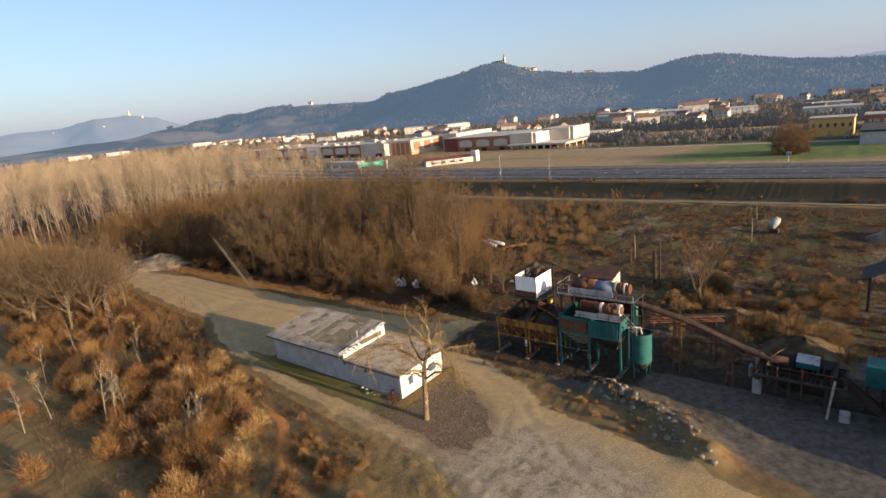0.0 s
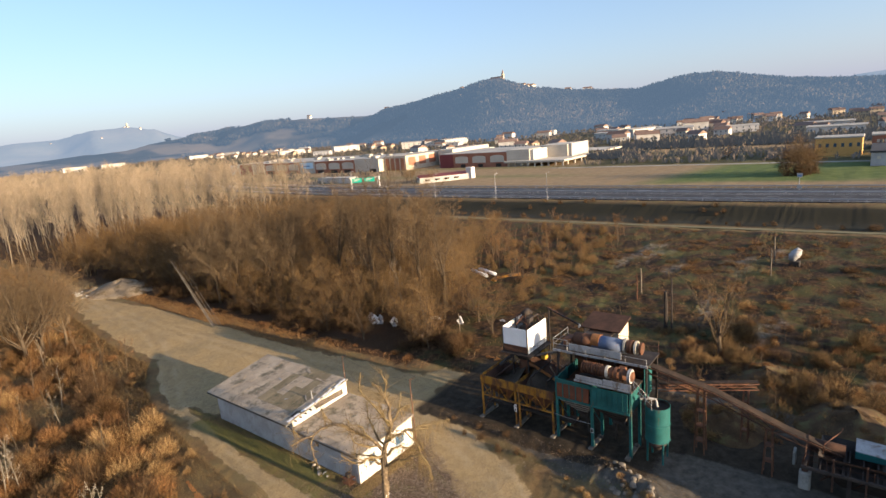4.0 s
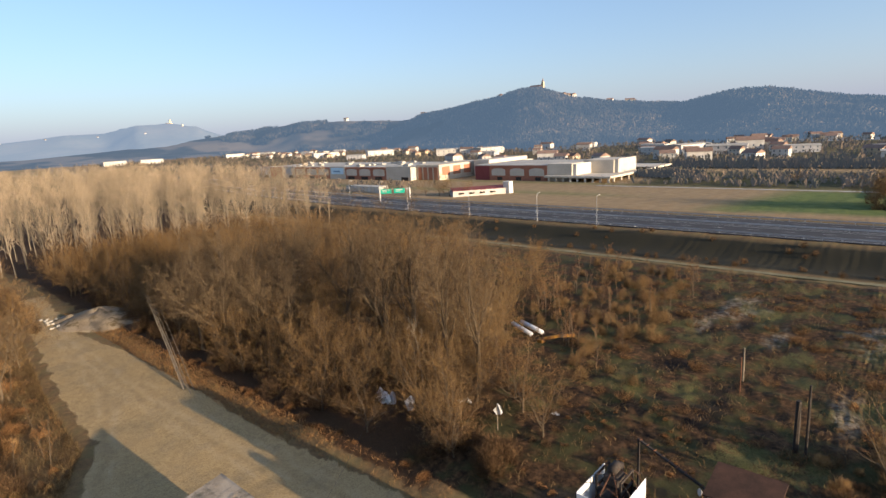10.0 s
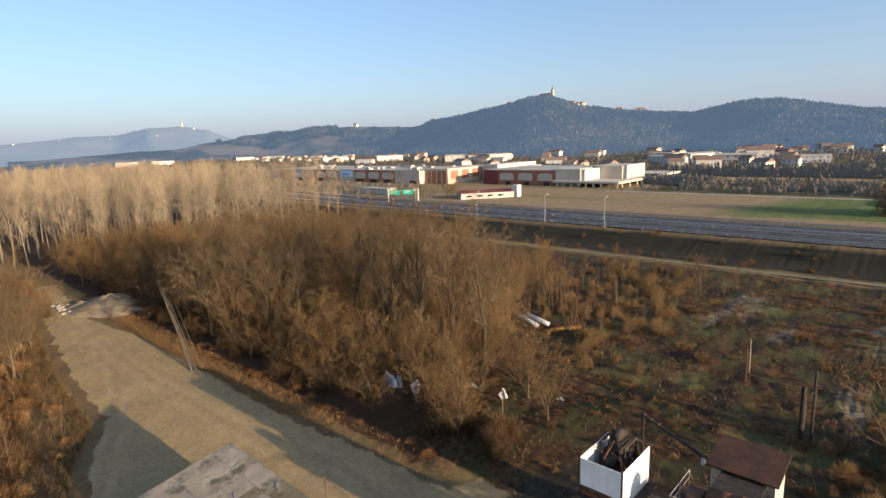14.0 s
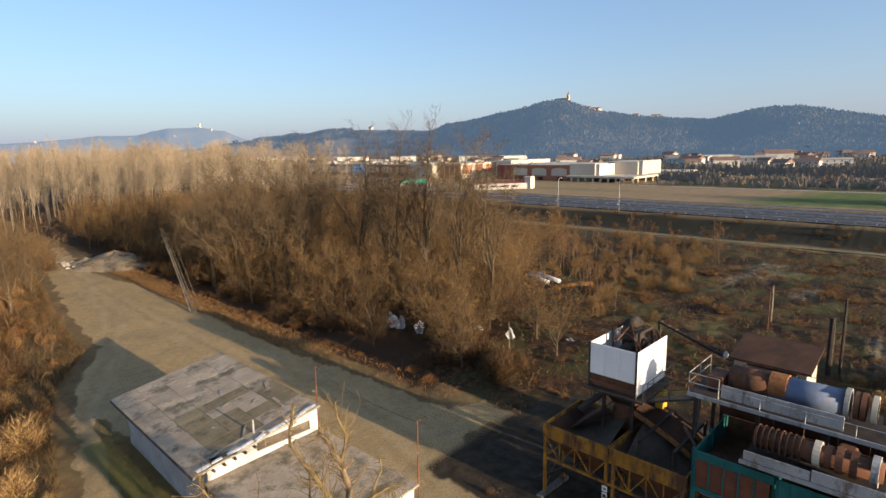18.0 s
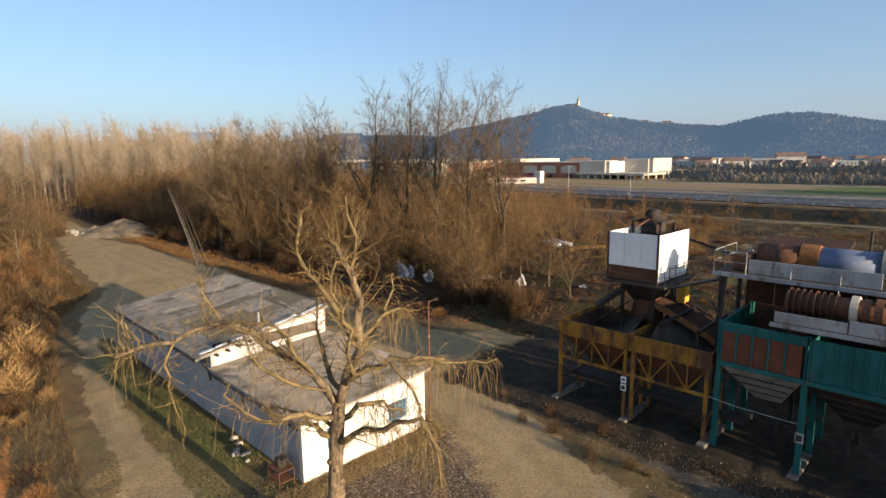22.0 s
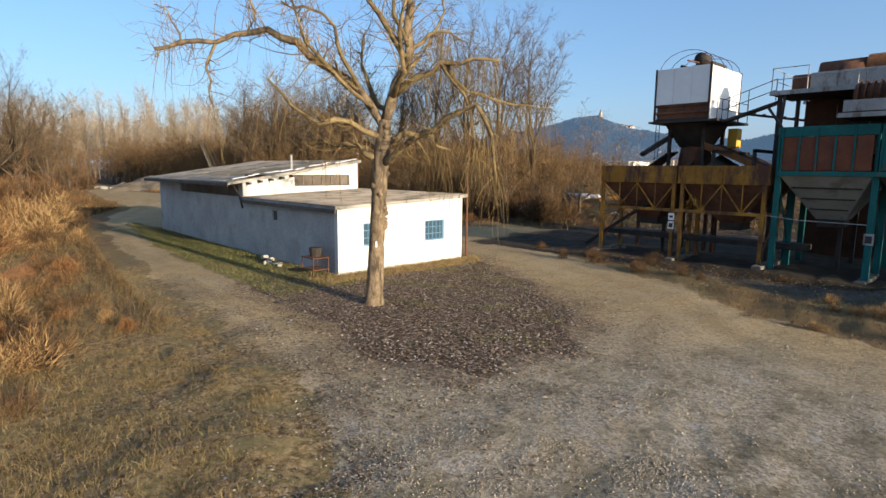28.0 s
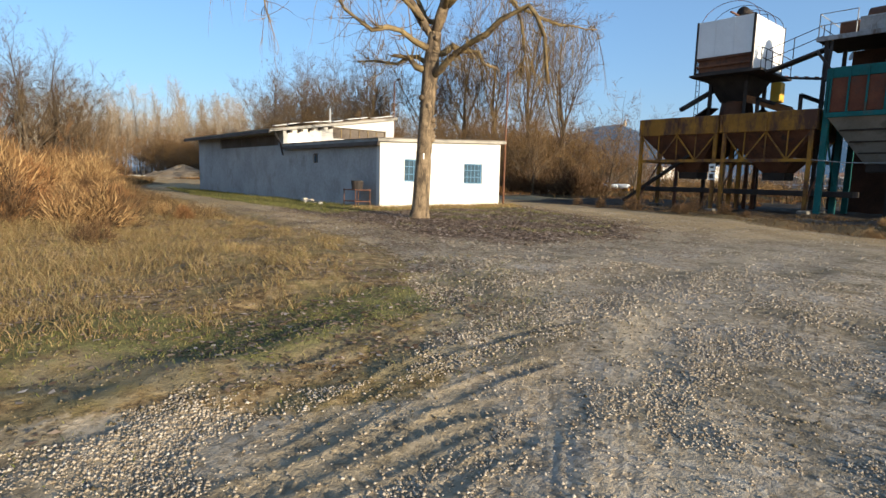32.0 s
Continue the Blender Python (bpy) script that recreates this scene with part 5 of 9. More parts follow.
for k in range(50):
    x, y = rnd(24, 46), rnd(-6, 10)
    (brush if k % 2 else bramble)(x, y, rnd(0.15, 0.4), 0.7)
for k in range(60):
    bank_bush(rnd(119, 124) if k % 3 else rnd(140, 149), rnd(-70, 110), rnd(0.3, 0.7))
for k in range(10):
    brush(rnd(9.5, 13.0), rnd(-16, 0), rnd(0.12, 0.3))
for k in range(30):
    gold_bush(rnd(5.5, 11.5), rnd(-29, -14), rnd(0.15, 0.35), 0.8)
for k in range(20):
    sapling(rnd(24, 60), rnd(-42, -16), rnd(0.4, 0.8))

TW_BRANCH = island_mat("lichen_twigs", [(0.0, (0.08, 0.053, 0.026)), (0.5, (0.17, 0.118, 0.054)), (1.0, (0.31, 0.225, 0.10))])
# ---- the big bare tree before the workshop ----
def big_tree():
    random.seed(71)
    bx, by = -1.78, -4.9
    z0 = ground_z(bx, by)
    R, F = Vector((0.826, -0.564, 0)), Vector((0.564, 0.826, 0))

    def at(r, up, d=0.0):
        return Vector((bx, by, z0)) + R * r + F * d + Vector((0, 0, up))
    t = thing("bare_tree", "large pollarded bare tree with a leaning trunk and lichen-yellow limbs", "tree", (bx, by, z0))
    trunk = [at(0, -0.4), at(0.0, 0.3), at(0.10, 2.0), at(0.18, 3.5), at(0.27, 4.9), at(0.40, 5.9, 0.05)]
    s = Shape()
    s.tube([trunk[0], at(0, 0.0), at(0.02, 0.35), *trunk[2:]], [0.44, 0.36, 0.285, 0.25, 0.24, 0.255, 0.20], 16, False)
    for k in range(16):
        p, d = on_line(trunk, rnd(0.45, 0.98))
        w = side_way(d, 1.4, rnd(0, 6.3))
        s.tube([p + w * 0.08, p + w * rnd(0.24, 0.31), p + w * rnd(0.31, 0.36)], [0.14, 0.09, 0.03], 8)
    part("trunk", s, M_BARK, t, smooth=True)
    limbs = [
        ([(0.36, 5.7, 0), (-0.36, 6.8, 0.2), (-1.34, 7.5, 0.5), (-2.3, 8.3, 0.7), (-3.2, 8.65, 0.8), (-3.85, 8.5, 0.8), (-4.7, 8.15, 0.6), (-5.7, 8.1, 0.5), (-6.4, 7.85, 0.4)], 0.115),
        ([(0.40, 5.9, 0.05), (0.73, 7.05, -0.1), (1.16, 8.05, -0.1), (1.2, 9.35, 0.1), (0.95, 10.3, 0.2), (0.6, 10.9, 0.4), (0.2, 11.3, 0.5)], 0.13),
        ([(1.0, 7.8, -0.1), (0.55, 8.7, 0.4), (-0.1, 9.7, 0.8), (-0.6, 10.4, 1.0), (-0.75, 11.3, 1.1), (-0.6, 12.2, 1.1)], 0.075),
        ([(0.95, 10.3, 0.2), (1.15, 11.4, 0.0), (0.85, 12.7, -0.2)], 0.045),
        ([(0.62, 6.6, 0), (1.4, 7.2, -0.5), (2.05, 7.6, -0.8), (2.9, 7.65, -1.1), (3.7, 7.6, -1.3)], 0.085),
        ([(2.0, 7.55, -0.8), (2.7, 6.6, -1.1), (2.95, 5.6, -1.2), (2.9, 4.6, -1.2)], 0.045),
        ([(2.2, 7.55, -0.8), (3.0, 6.9, 0.2), (4.1, 6.7, 0.7), (5.2, 6.6, 0.9), (6.1, 6.55, 1.0)], 0.05),
        ([(0.26, 4.5, 0), (0.8, 5.0, -0.6), (1.4, 5.4, -1.2), (2.1, 5.9, -1.8), (2.8, 6.2, -2.3), (3.2, 5.3, -2.6), (3.3, 4.1, -2.7)], 0.085),
        ([(0.24, 4.9, 0), (-0.4, 5.25, 0.6), (-1.2, 5.15, 1.2), (-2.1, 5.2, 1.6)], 0.055),
        ([(0.5, 6.2, 0.1), (0.0, 6.9, 1.0), (-0.3, 7.9, 1.9), (-0.2, 9.0, 2.4)], 0.075),
        ([(0.2, 4.7, 0), (-0.4, 5.1, 0.1), (-1.0, 5.15, 0.2)], 0.09),
        ([(0.3, 5.2, 0), (1.0, 5.6, 0.3), (1.9, 5.5, 0.6), (2.6, 5.05, 0.8)], 0.085),
        ([(0.2, 5.4, 0), (-0.7, 5.8, -0.4), (-1.6, 5.7, -0.7), (-2.4, 6.2, -0.9), (-3.0, 6.9, -1.0)], 0.075),
        ([(0.7, 7.0, -0.1), (1.5, 7.9, 0.5), (2.1, 8.9, 0.8), (2.3, 9.9, 0.9)], 0.06),
        ([(0.0, 6.3, 0.1), (-1.0, 7.0, -0.8), (-1.9, 7.9, -1.4), (-2.2, 8.9, -1.6)], 0.055),
        ([(1.16, 8.05, -0.1), (0.6, 8.9, -0.8), (0.3, 9.9, -1.1), (0.5, 10.9, -1.2)], 0.05),
        ([(0.6, 6.5, -0.1), (0.9, 7.2, -1.0), (0.7, 8.2, -1.8), (0.9, 9.1, -2.2)], 0.07),
        ([(1.16, 8.05, -0.1), (1.8, 8.6, 0.2), (2.5, 8.8, 0.6), (3.0, 8.6, 0.9)], 0.05),
        ([(-0.36, 6.8, 0.2), (-0.9, 7.7, -0.3), (-1.1, 8.5, -0.6), (-2.0, 9.0, -0.7), (-2.6, 9.1, -0.7)], 0.05),
        ([(-4.7, 8.15, 0.6), (-5.0, 7.4, 0.5), (-4.95, 6.7, 0.5), (-4.8, 6.2, 0.4)], 0.035),
        ([(-3.85, 8.5, 0.8), (-3.6, 9.2, 0.9), (-3.9, 10.2, 0.9)], 0.03),
        ([(-5.7, 8.1, 0.5), (-5.9, 8.7, 0.4), (-6.3, 9.1, 0.3)], 0.025)]
    crown = Shape()
    for pts, r in limbs:
        line = [at(*p) for p in pts]
        # smooth the bends a little
        fine = []
        for a, b in zip(line, line[1:]):
            fine += [a, a.lerp(b, 0.5) + Vector((rnd(-1, 1), rnd(-1, 1), rnd(-1, 1))) * 0.13]
        fine.append(line[-1])
        n = len(fine) - 1
        part("limb", Shape().tube(fine, [r * 1.35 * (1 - 0.66 * i / n) * rnd(0.86, 1.2) for i in range(n + 1)], 8), M_LICHEN if r < 0.11 else M_BARK, t, smooth=True)
        total = sum((b - a).length for a, b in zip(fine, fine[1:]))
        droop = pts[-1][0] > 1.8
        for j in range(int(total * 13)):
            u = rnd(0.12, 1.0)
            p, d = on_line(fine, u)
            w = side_way(d, rnd(0.7, 1.4), rnd(0, 6.3))
            ln = (0.3 + 1.6 * random.random() ** 1.6) * (1.1 - 0.3 * u)
            br = grow(p, w, ln, 4, -0.16 if droop else 0.12, 0.42)
            r1 = max(0.012, r * (1 - 0.78 * u) * 0.30)
            crown.tube(br, [r1, r1 * 0.8, r1 * 0.6, r1 * 0.4, 0.004], 4, False)
            for _k in range(5):
                q, e = on_line(br, rnd(0.2, 1.0))
                f = side_way(e, rnd(0.35, 0.9), rnd(0, 6.3))
                if droop:
                    f = (f + Vector((0, 0, -0.8))).normalized()
                twig(crown, q, f, rnd(0.12, 0.5), 0.012)
        # long strands hanging from the limb's end
        if pts[-1][0] > 2.5 or pts[-1][0] < -2:
            for _k in range(30 if droop else 6):
                p, d = on_line(fine, rnd(0.45, 1.0))
                ln = rnd(0.9, 2.6)
                out = Vector((rnd(-1, 1), rnd(-1, 1), -0.4)) * 0.5
                br = grow(p, (out.x, out.y, -0.5), ln, 6, -0.35, 0.10)
                crown.tube(br, [0.009, 0.008, 0.007, 0.006, 0.005, 0.004, 0.002], 3, False)
                for _j in range(4):
                    q, e = on_line(br, rnd(0.2, 0.95))
                    twig(crown, q, (side_way(e, rnd(0.2, 0.6), rnd(0, 6.3)) + Vector((0, 0, -0.6))).normalized(), rnd(0.25, 0.7), 0.009)
    part("crown", crown, TW_BRANCH, t)
    part("plate", Shape().box(bx - 0.10, bx + 0.26, by - 0.26, by - 0.24, z0 + 1.92, z0 + 2.10), M_WHITESTEEL, t, "small blank white plate nailed to the trunk")
    return t


big_tree()
# ---- derelict gravel and concrete plant ----
M_RUSTDARK = surface("dark_rust", (0.035, 0.02, 0.014), (0.085, 0.042, 0.026), 0.9, 12, 0.9, bump=0.4)
M_BOXYELLOW = surface("bright_yellow_paint", (0.48, 0.29, 0.03), (0.60, 0.38, 0.05), 1.0, 12, 0.6)
M_FILL = surface("old_wet_gravel", (0.05, 0.038, 0.027), (0.11, 0.083, 0.058), 0.8, 10, 1.0, bump=0.7)


def posts_and_feet(parent, spots, top, w, material):
    for x, y in spots:
        part("post", Shape().box(x - w / 2, x + w / 2, y - w / 2, y + w / 2, -0.25, top, 0.015), material, parent)


def rail(parent, pts, h=1.0, material=None, gap=1.4, bars=2):
    """A handrail of thin tubes along a line."""
    material = material or M_WHITESTEEL
    for a, b in zip(pts, pts[1:]):
        a, b = Vector(a), Vector(b)
        n = max(1, int(round((b - a).length / gap)))
        for i in range(n + 1):
            p = a.lerp(b, i / n)
            part("rail_post", Shape().tube([p, p + Vector((0, 0, h))], [0.022] * 2, 5), material, parent)
        for k in range(1, bars + 1):
            o = Vector((0, 0, h * k / bars))
            part("handrail", Shape().tube([a + o, b + o], [0.02] * 2, 5), material, parent)


def set_back(root, dx, tall):
    """Moves a finished machine a little and stretches its height to the true one."""
    root.location.x += dx
    root.scale.z = tall


def hopper_row():
    h = thing("aggregate_hopper", "rusty yellow steel aggregate hopper row standing on trussed legs", "hopper", (17, -7.1, 0))
    x0, x1 = 14.9, 19.2
    ys = [(-2.95, -7.15), (-7.2, -11.3)]
    for ya, yb in ys:
        rim = Shape()
        rim.box(x0 - 0.05, x0 + 0.05, yb, ya, 3.72, 4.58, 0.02)
        part("rim_plate", rim, M_YELLOW, h)
        part("rim_plate", Shape().box(x1 - 0.05, x1 + 0.05, yb, ya, 3.72, 4.58, 0.02), M_YELLOW, h)
        part("rim_plate", Shape().box(x0 + 0.05, x1 - 0.05, ya - 0.09, ya, 3.72, 4.58, 0.02), M_YELLOW, h)
        part("rim_plate", Shape().box(x0 + 0.05, x1 - 0.05, yb, yb + 0.09, 3.72, 4.58, 0.02), M_YELLOW, h)
        yc = (ya + yb) / 2
        part("hopper_cone", Shape().frustum((x0 + 0.05, x1 - 0.05, yb + 0.09, ya - 0.09, 3.76), (16.4, 17.7, yc - 0.5, yc + 0.5, 1.9)), M_RUST, h)
        part("chute", Shape().box(16.4, 17.7, yc - 0.5, yc + 0.5, 1.55, 1.92, 0.03), M_DARKSTEEL, h)
        for yy in (ya - 0.06, yc, yb + 0.06):
            part("stiffener", Shape().box(x0 - 0.11, x0 - 0.05, yy - 0.04, yy + 0.04, 3.74, 4.56), M_YELLOW, h)
        # stored gravel left inside
        g = Shape()
        n = 12
        for i in range(n + 1):
            for j in range(n + 1):
                u, v = i / n, j / n
                edge = min(u, 1 - u, v, 1 - v) * 2
                g.v.append((x0 + 0.45 + (x1 - x0 - 0.9) * u, yb + 0.5 + (ya - yb - 1.0) * v, 2.95 + 0.3 * (1 - edge) + 0.1 * math.sin(7 * u + 5 * v)))
                gx0, gy0, _z = g.v[-1]
                g.v[-1] = (gx0, gy0, _z + 2.1 * math.exp(-(math.hypot(gx0 - 18.6, gy0 + 7.3) / 2.6) ** 1.6))
        g.f += [(i * (n + 1) + j, (i + 1) * (n + 1) + j, (i + 1) * (n + 1) + j + 1, i * (n + 1) + j + 1) for i in range(n) for j in range(n)]
        part("gravel_fill", g, M_FILL, h, "dark leftover gravel lying in the hopper")
        # darker rust than the outer cone: the shade inside is coloured in
        part("cone_lining", Shape().frustum((x0 + 0.08, x1 - 0.08, yb + 0.12, ya - 0.12, 4.35), (16.3, 17.8, yc - 0.6, yc + 0.6, 2.4)), M_RUSTDARK, h, "rusty sloping inner plates with the hopper's shade darkened in")
    w = 0.16
    for x in (x0 + 0.06, 17.05, x1 - 0.06):
        for y in (-3.05, -7.0, -7.42, -11.1):
            part("post", Shape().box(x - w / 2, x + w / 2, y - w / 2, y + w / 2, -0.2, 3.72), M_YELLOW if x < 18 else M_RUST, h)
    for x in (x0 + 0.06, x1 - 0.06):
        part("girt", Shape().box(x - 0.07, x + 0.07, -11.1, -3.05, 2.36, 2.50), M_YELLOW, h)
        for ya, yb in ((-3.05, -7.0), (-7.42, -11.1)):
            for k in range(4):
                y0, y1 = ya + (yb - ya) * k / 4, ya + (yb - ya) * (k + 1) / 4
                a, b = (2.45, 3.72) if k % 2 else (3.72, 2.45)
                part("brace", Shape().beam((x, y0, a), (x, y1, b), 0.06), M_YELLOW, h)
                part("strut", Shape().beam((x, y1, 2.45), (x, y1, 3.72), 0.05), M_YELLOW, h)
    for y in (-3.05, -7.2, -11.1):
        part("girt", Shape().box(x0, x1, y - 0.06, y + 0.06, 2.37, 2.49), M_YELLOW, h)
        part("brace", Shape().beam((x0, y, 0.4), (17.05, y, 2.4), 0.06), M_RUST, h)
    part("conveyor", Shape().box(16.5, 17.6, -12.5, -2.4, 0.85, 1.1, 0.02), M_DARKSTEEL, h, "dark belt conveyor running beneath the hoppers")
    part("ramp_beam", Shape().beam((15.4, -1.9, 0.3), (15.9, -6.0, 3.2), 0.3, 0.14), M_DARKSTEEL, h)
    part("sign_plate", Shape().box(x0 - 0.06, x0 - 0.04, -7.14, -6.84, 1.95, 2.28), M_WHITESTEEL, h, "white warning plate with dark marks")
    part("sign_mark", Shape().box(x0 - 0.068, x0 - 0.062, -7.08, -6.90, 2.06, 2.17), M_DARKSTEEL, h)
    part("sign_plate", Shape().box(x0 - 0.06, x0 - 0.04, -7.14, -6.84, 1.52, 1.88), M_WHITESTEEL, h)
    part("sign_mark", Shape().box(x0 - 0.068, x0 - 0.062, -7.09, -6.89, 1.58, 1.80), M_DARKSTEEL, h)
    return h


M_FOOTING = surface("dirty_concrete", (0.09, 0.08, 0.066), (0.19, 0.175, 0.15), 0.9, 16, 0.95, bump=0.4, stain=(0.06, 0.05, 0.04), stain_scale=1.5)
for k, y in enumerate((-3.05, -7.2, -11.2, -14.95, -18.4)):
    z = ground_z(16, y)
    single("footing", Shape().box(14.55 if k < 3 else 14.7, 17.6, y - 0.22, y + 0.22, -0.3, z + 0.13, 0.04), M_FOOTING, "long concrete footing under the plant's legs", "footing", (16, y, z), "footings")
set_back(hopper_row(), 0.2, 1.025)


def bin_tower():
    b = thing("bin_tower", "raised white-panelled bin on a rusty tower above the hoppers", "hopper", (18.6, -6.3, 0))
    x0, x1, y0, y1 = 16.6, 20.6, -7.7, -4.9
    for k in range(3):
        ya, yb = y0 + (y1 - y0) * k / 3, y0 + (y1 - y0) * (k + 1) / 3
        part("panel", Shape().box(x0 - 0.03, x0 + 0.03, ya, yb - 0.008, 7.72, 9.5, 0.01), M_WHITESTEEL, b)
    for k in range(4):
        xa, xb = x0 + 0.03 + (x1 - x0 - 0.03) * k / 4, x0 + 0.03 + (x1 - x0 - 0.03) * (k + 1) / 4
        part("panel", Shape().box(xa, xb - 0.008, y0 - 0.03, y0 + 0.03, 6.98 if k else 6.98, 9.48, 0.01), M_WHITESTEEL, b)
    for k in range(4):
        xa, xb = x0 + 0.03 + (x1 - x0 - 0.03) * k / 4, x0 + 0.03 + (x1 - x0 - 0.03) * (k + 1) / 4
        part("panel", Shape().box(xa, xb - 0.008, y1 - 0.03, y1 + 0.03, 7.72, 9.5, 0.01), M_WHITESTEEL, b)
    part("back_panel", Shape().box(x1 - 0.03, x1 + 0.03, y0 + 0.04, y1 - 0.04, 7.72, 8.6), M_RUST, b)
    part("floor_plate", Shape().box(x0, x1, y0 + 0.04, y1, 7.62, 7.72), M_RUST, b)
    for x, y in ((x0, y0), (x0, y1), (x1, y0), (x1, y1)):
        part("corner_post", Shape().box(x - 0.05, x + 0.05, y - 0.05, y + 0.05, 6.85, 9.52), M_DARKSTEEL, b)
    for z in (6.95, 7.3, 7.66):
        part("frame_beam", Shape().box(x0 - 0.02, x0 + 0.06, y0, y1, z - 0.05, z + 0.05), M_RUST if z > 7 else M_DARKSTEEL, b)
        part("frame_beam", Shape().box(x0, x1, y1 - 0.05, y1 + 0.04, z - 0.05, z + 0.05), M_RUST, b)
    part("under_plate", Shape().box(x0 + 0.1, x0 + 0.14, y0 + 0.1, y1 - 0.1, 6.95, 7.62), M_RUST, b)
    part("gantry", Shape().box(x0 - 0.25, x1 + 0.1, y0 - 0.55, y1 + 0.2, 6.78, 6.88), M_DARKSTEEL, b)
    rail(b, [(x0 - 0.2, y0 - 0.5, 6.88), (x1, y0 - 0.5, 6.88)], 0.95, M_DARKSTEEL, 1.3)
    # throat and column down to the hoppers
    part("throat", Shape().frustum((17.2, 20.2, -7.4, -5.2, 6.78), (18.1, 19.5, -6.9, -5.7, 5.6)), M_DARKSTEEL, b)
    part("column", Shape().tube([(18.8, -6.3, 5.7), (18.8, -6.3, 4.2)], [0.75, 0.95], 14), M_RUST, b, smooth=True)
    for x, y in ((17.5, -5.4), (20.0, -5.4), (17.5, -7.2), (20.0, -7.2)):
        part("leg", Shape().box(x - 0.08, x + 0.08, y - 0.08, y + 0.08, -0.2, 6.8), M_DARKSTEEL, b)
    part("chute", Shape().beam((16.6, -4.3, 5.2), (18.3, -5.6, 6.5), 0.35, 0.22), M_DARKSTEEL, b)
    bend = [(-7.1, 5.5), (-7.9, 5.25), (-8.9, 4.85), (-10.0, 4.35), (-11.0, 3.7)]
    for (ya, za), (yb, zb) in zip(bend, bend[1:]):
        part("slide", Shape().plate([(17.5, ya, za), (19.9, ya, za + 0.25), (19.9, yb, zb + 0.25), (17.5, yb, zb)], 0.06), M_RUSTDARK, b)
        part("slide_side", Shape().plate([(17.5, ya, za), (17.5, yb, zb), (17.45, yb, zb + 0.35), (17.45, ya, za + 0.35)], 0.04), M_RUSTORANGE, b)
    part("slide", Shape().plate([(17.2, -5.4, 5.3), (18.6, -5.4, 5.4), (18.4, -3.6, 3.9), (16.4, -3.6, 3.8)], 0.06), M_RUSTDARK, b)
    for y in (-8.6, -10.4):
        part("cross_beam", Shape().box(15.3, 20.0, y - 0.07, y + 0.07, 5.2, 5.34), M_DARKSTEEL, b)
        part("cross_post", Shape().box(19.85, 20.0, y - 0.07, y + 0.07, 4.4, 5.3), M_DARKSTEEL, b)
        part("cross_post", Shape().box(15.3, 15.42, y - 0.07, y + 0.07, 4.5, 5.3), M_DARKSTEEL, b)
    part("motor_box", Shape().box(19.1, 19.7, -8.3, -7.8, 5.55, 6.55, 0.04), M_BOXYELLOW, b, "bright yellow gear box")
    for z in np.arange(4.7, 7.6, 0.3):
        part("rung", Shape().tube([(17.15, -4.75, z), (17.55, -4.75, z)], [0.014] * 2, 5), M_DARKSTEEL, b)
    for x in (17.15, 17.55):
        part("ladder_side", Shape().tube([(x, -4.75, 4.4), (x, -4.75, 7.7)], [0.02] * 2, 5), M_DARKSTEEL, b)
    # machine standing in the bin and the hoops over it
    part("screen_body", Shape().box(17.6, 20.2, -6.9, -5.3, 7.75, 8.4, 0.1), M_RUSTDARK, b)
    part("screen_cover", Shape().tube([(18.0, -6.1, 8.7), (20.0, -6.1, 8.9)], [0.36, 0.32], 12), M_DARKSTEEL, b, smooth=True)
    for x in (18.5, 20.3):
        for y in (-6.95, -5.35):
            part("drive_post", Shape().box(x - 0.06, x + 0.06, y - 0.06, y + 0.06, 7.75, 9.95), M_DARKSTEEL, b)
    for z in (9.1, 9.9):
        part("drive_beam", Shape().box(18.5, 20.3, -7.0, -6.9, z - 0.07, z + 0.07), M_DARKSTEEL, b)
        part("drive_beam", Shape().box(18.5, 20.3, -5.4, -5.3, z - 0.07, z + 0.07), M_RUSTDARK, b)
    part("gear_case", Shape().box(18.8, 19.9, -6.7, -5.6, 9.2, 9.95, 0.12), M_DARKSTEEL, b, "black gear case on a frame above the bin")
    part("drive_motor", Shape().tube([(18.9, -6.15, 10.25), (19.8, -6.15, 10.25)], [0.33, 0.30], 14), M_DARKSTEEL, b, smooth=True)
    part("cable_loop", Shape().tube([(20.3, -6.6, 9.9), (20.7, -7.1, 9.6), (20.75, -7.4, 8.9), (20.6, -7.5, 8.2)], [0.05] * 4, 6), M_RUSTDARK, b)
    part("cross_rail", Shape().beam((16.8, -6.4, 9.85), (18.9, -6.1, 10.05), 0.07), M_RUST, b)
    part("inner_plate", Shape().plate([(16.7, -7.6, 9.2), (17.6, -6.9, 7.75), (17.6, -5.2, 7.75), (16.7, -4.95, 9.2)], 0.04), M_RUST, b)
    part("inner_plate", Shape().plate([(16.7, -7.62, 9.1), (20.4, -7.62, 9.1), (20.2, -6.9, 7.75), (17.6, -6.9, 7.75)], 0.04), M_RUST, b)
    part("drive_head", Shape().box(19.95, 20.5, -6.35, -5.75, 8.3, 10.2, 0.12), M_DARKSTEEL, b, "black drive head standing over the bin")
    part("pulley", Shape().tube([(19.6, -6.35, 10.0), (19.6, -5.75, 10.0)], [0.28] * 2, 12), M_DARKSTEEL, b)
    for k in range(4):
        x = 17.0 + 1.1 * k
        arc = [(x, -6.3 + 1.45 * math.cos(a), 9.4 + 1.0 * math.sin(a)) for a in np.linspace(0, math.pi, 11)]
        part("hoop", Shape().tube(arc, [0.016] * 11, 5), M_DARKSTEEL if k % 2 else M_RUST, b)
    part("drive_rail", Shape().tube([(16.7, -7.65, 9.55), (18.9, -6.3, 10.2)], [0.02] * 2, 5), M_RUST, b)
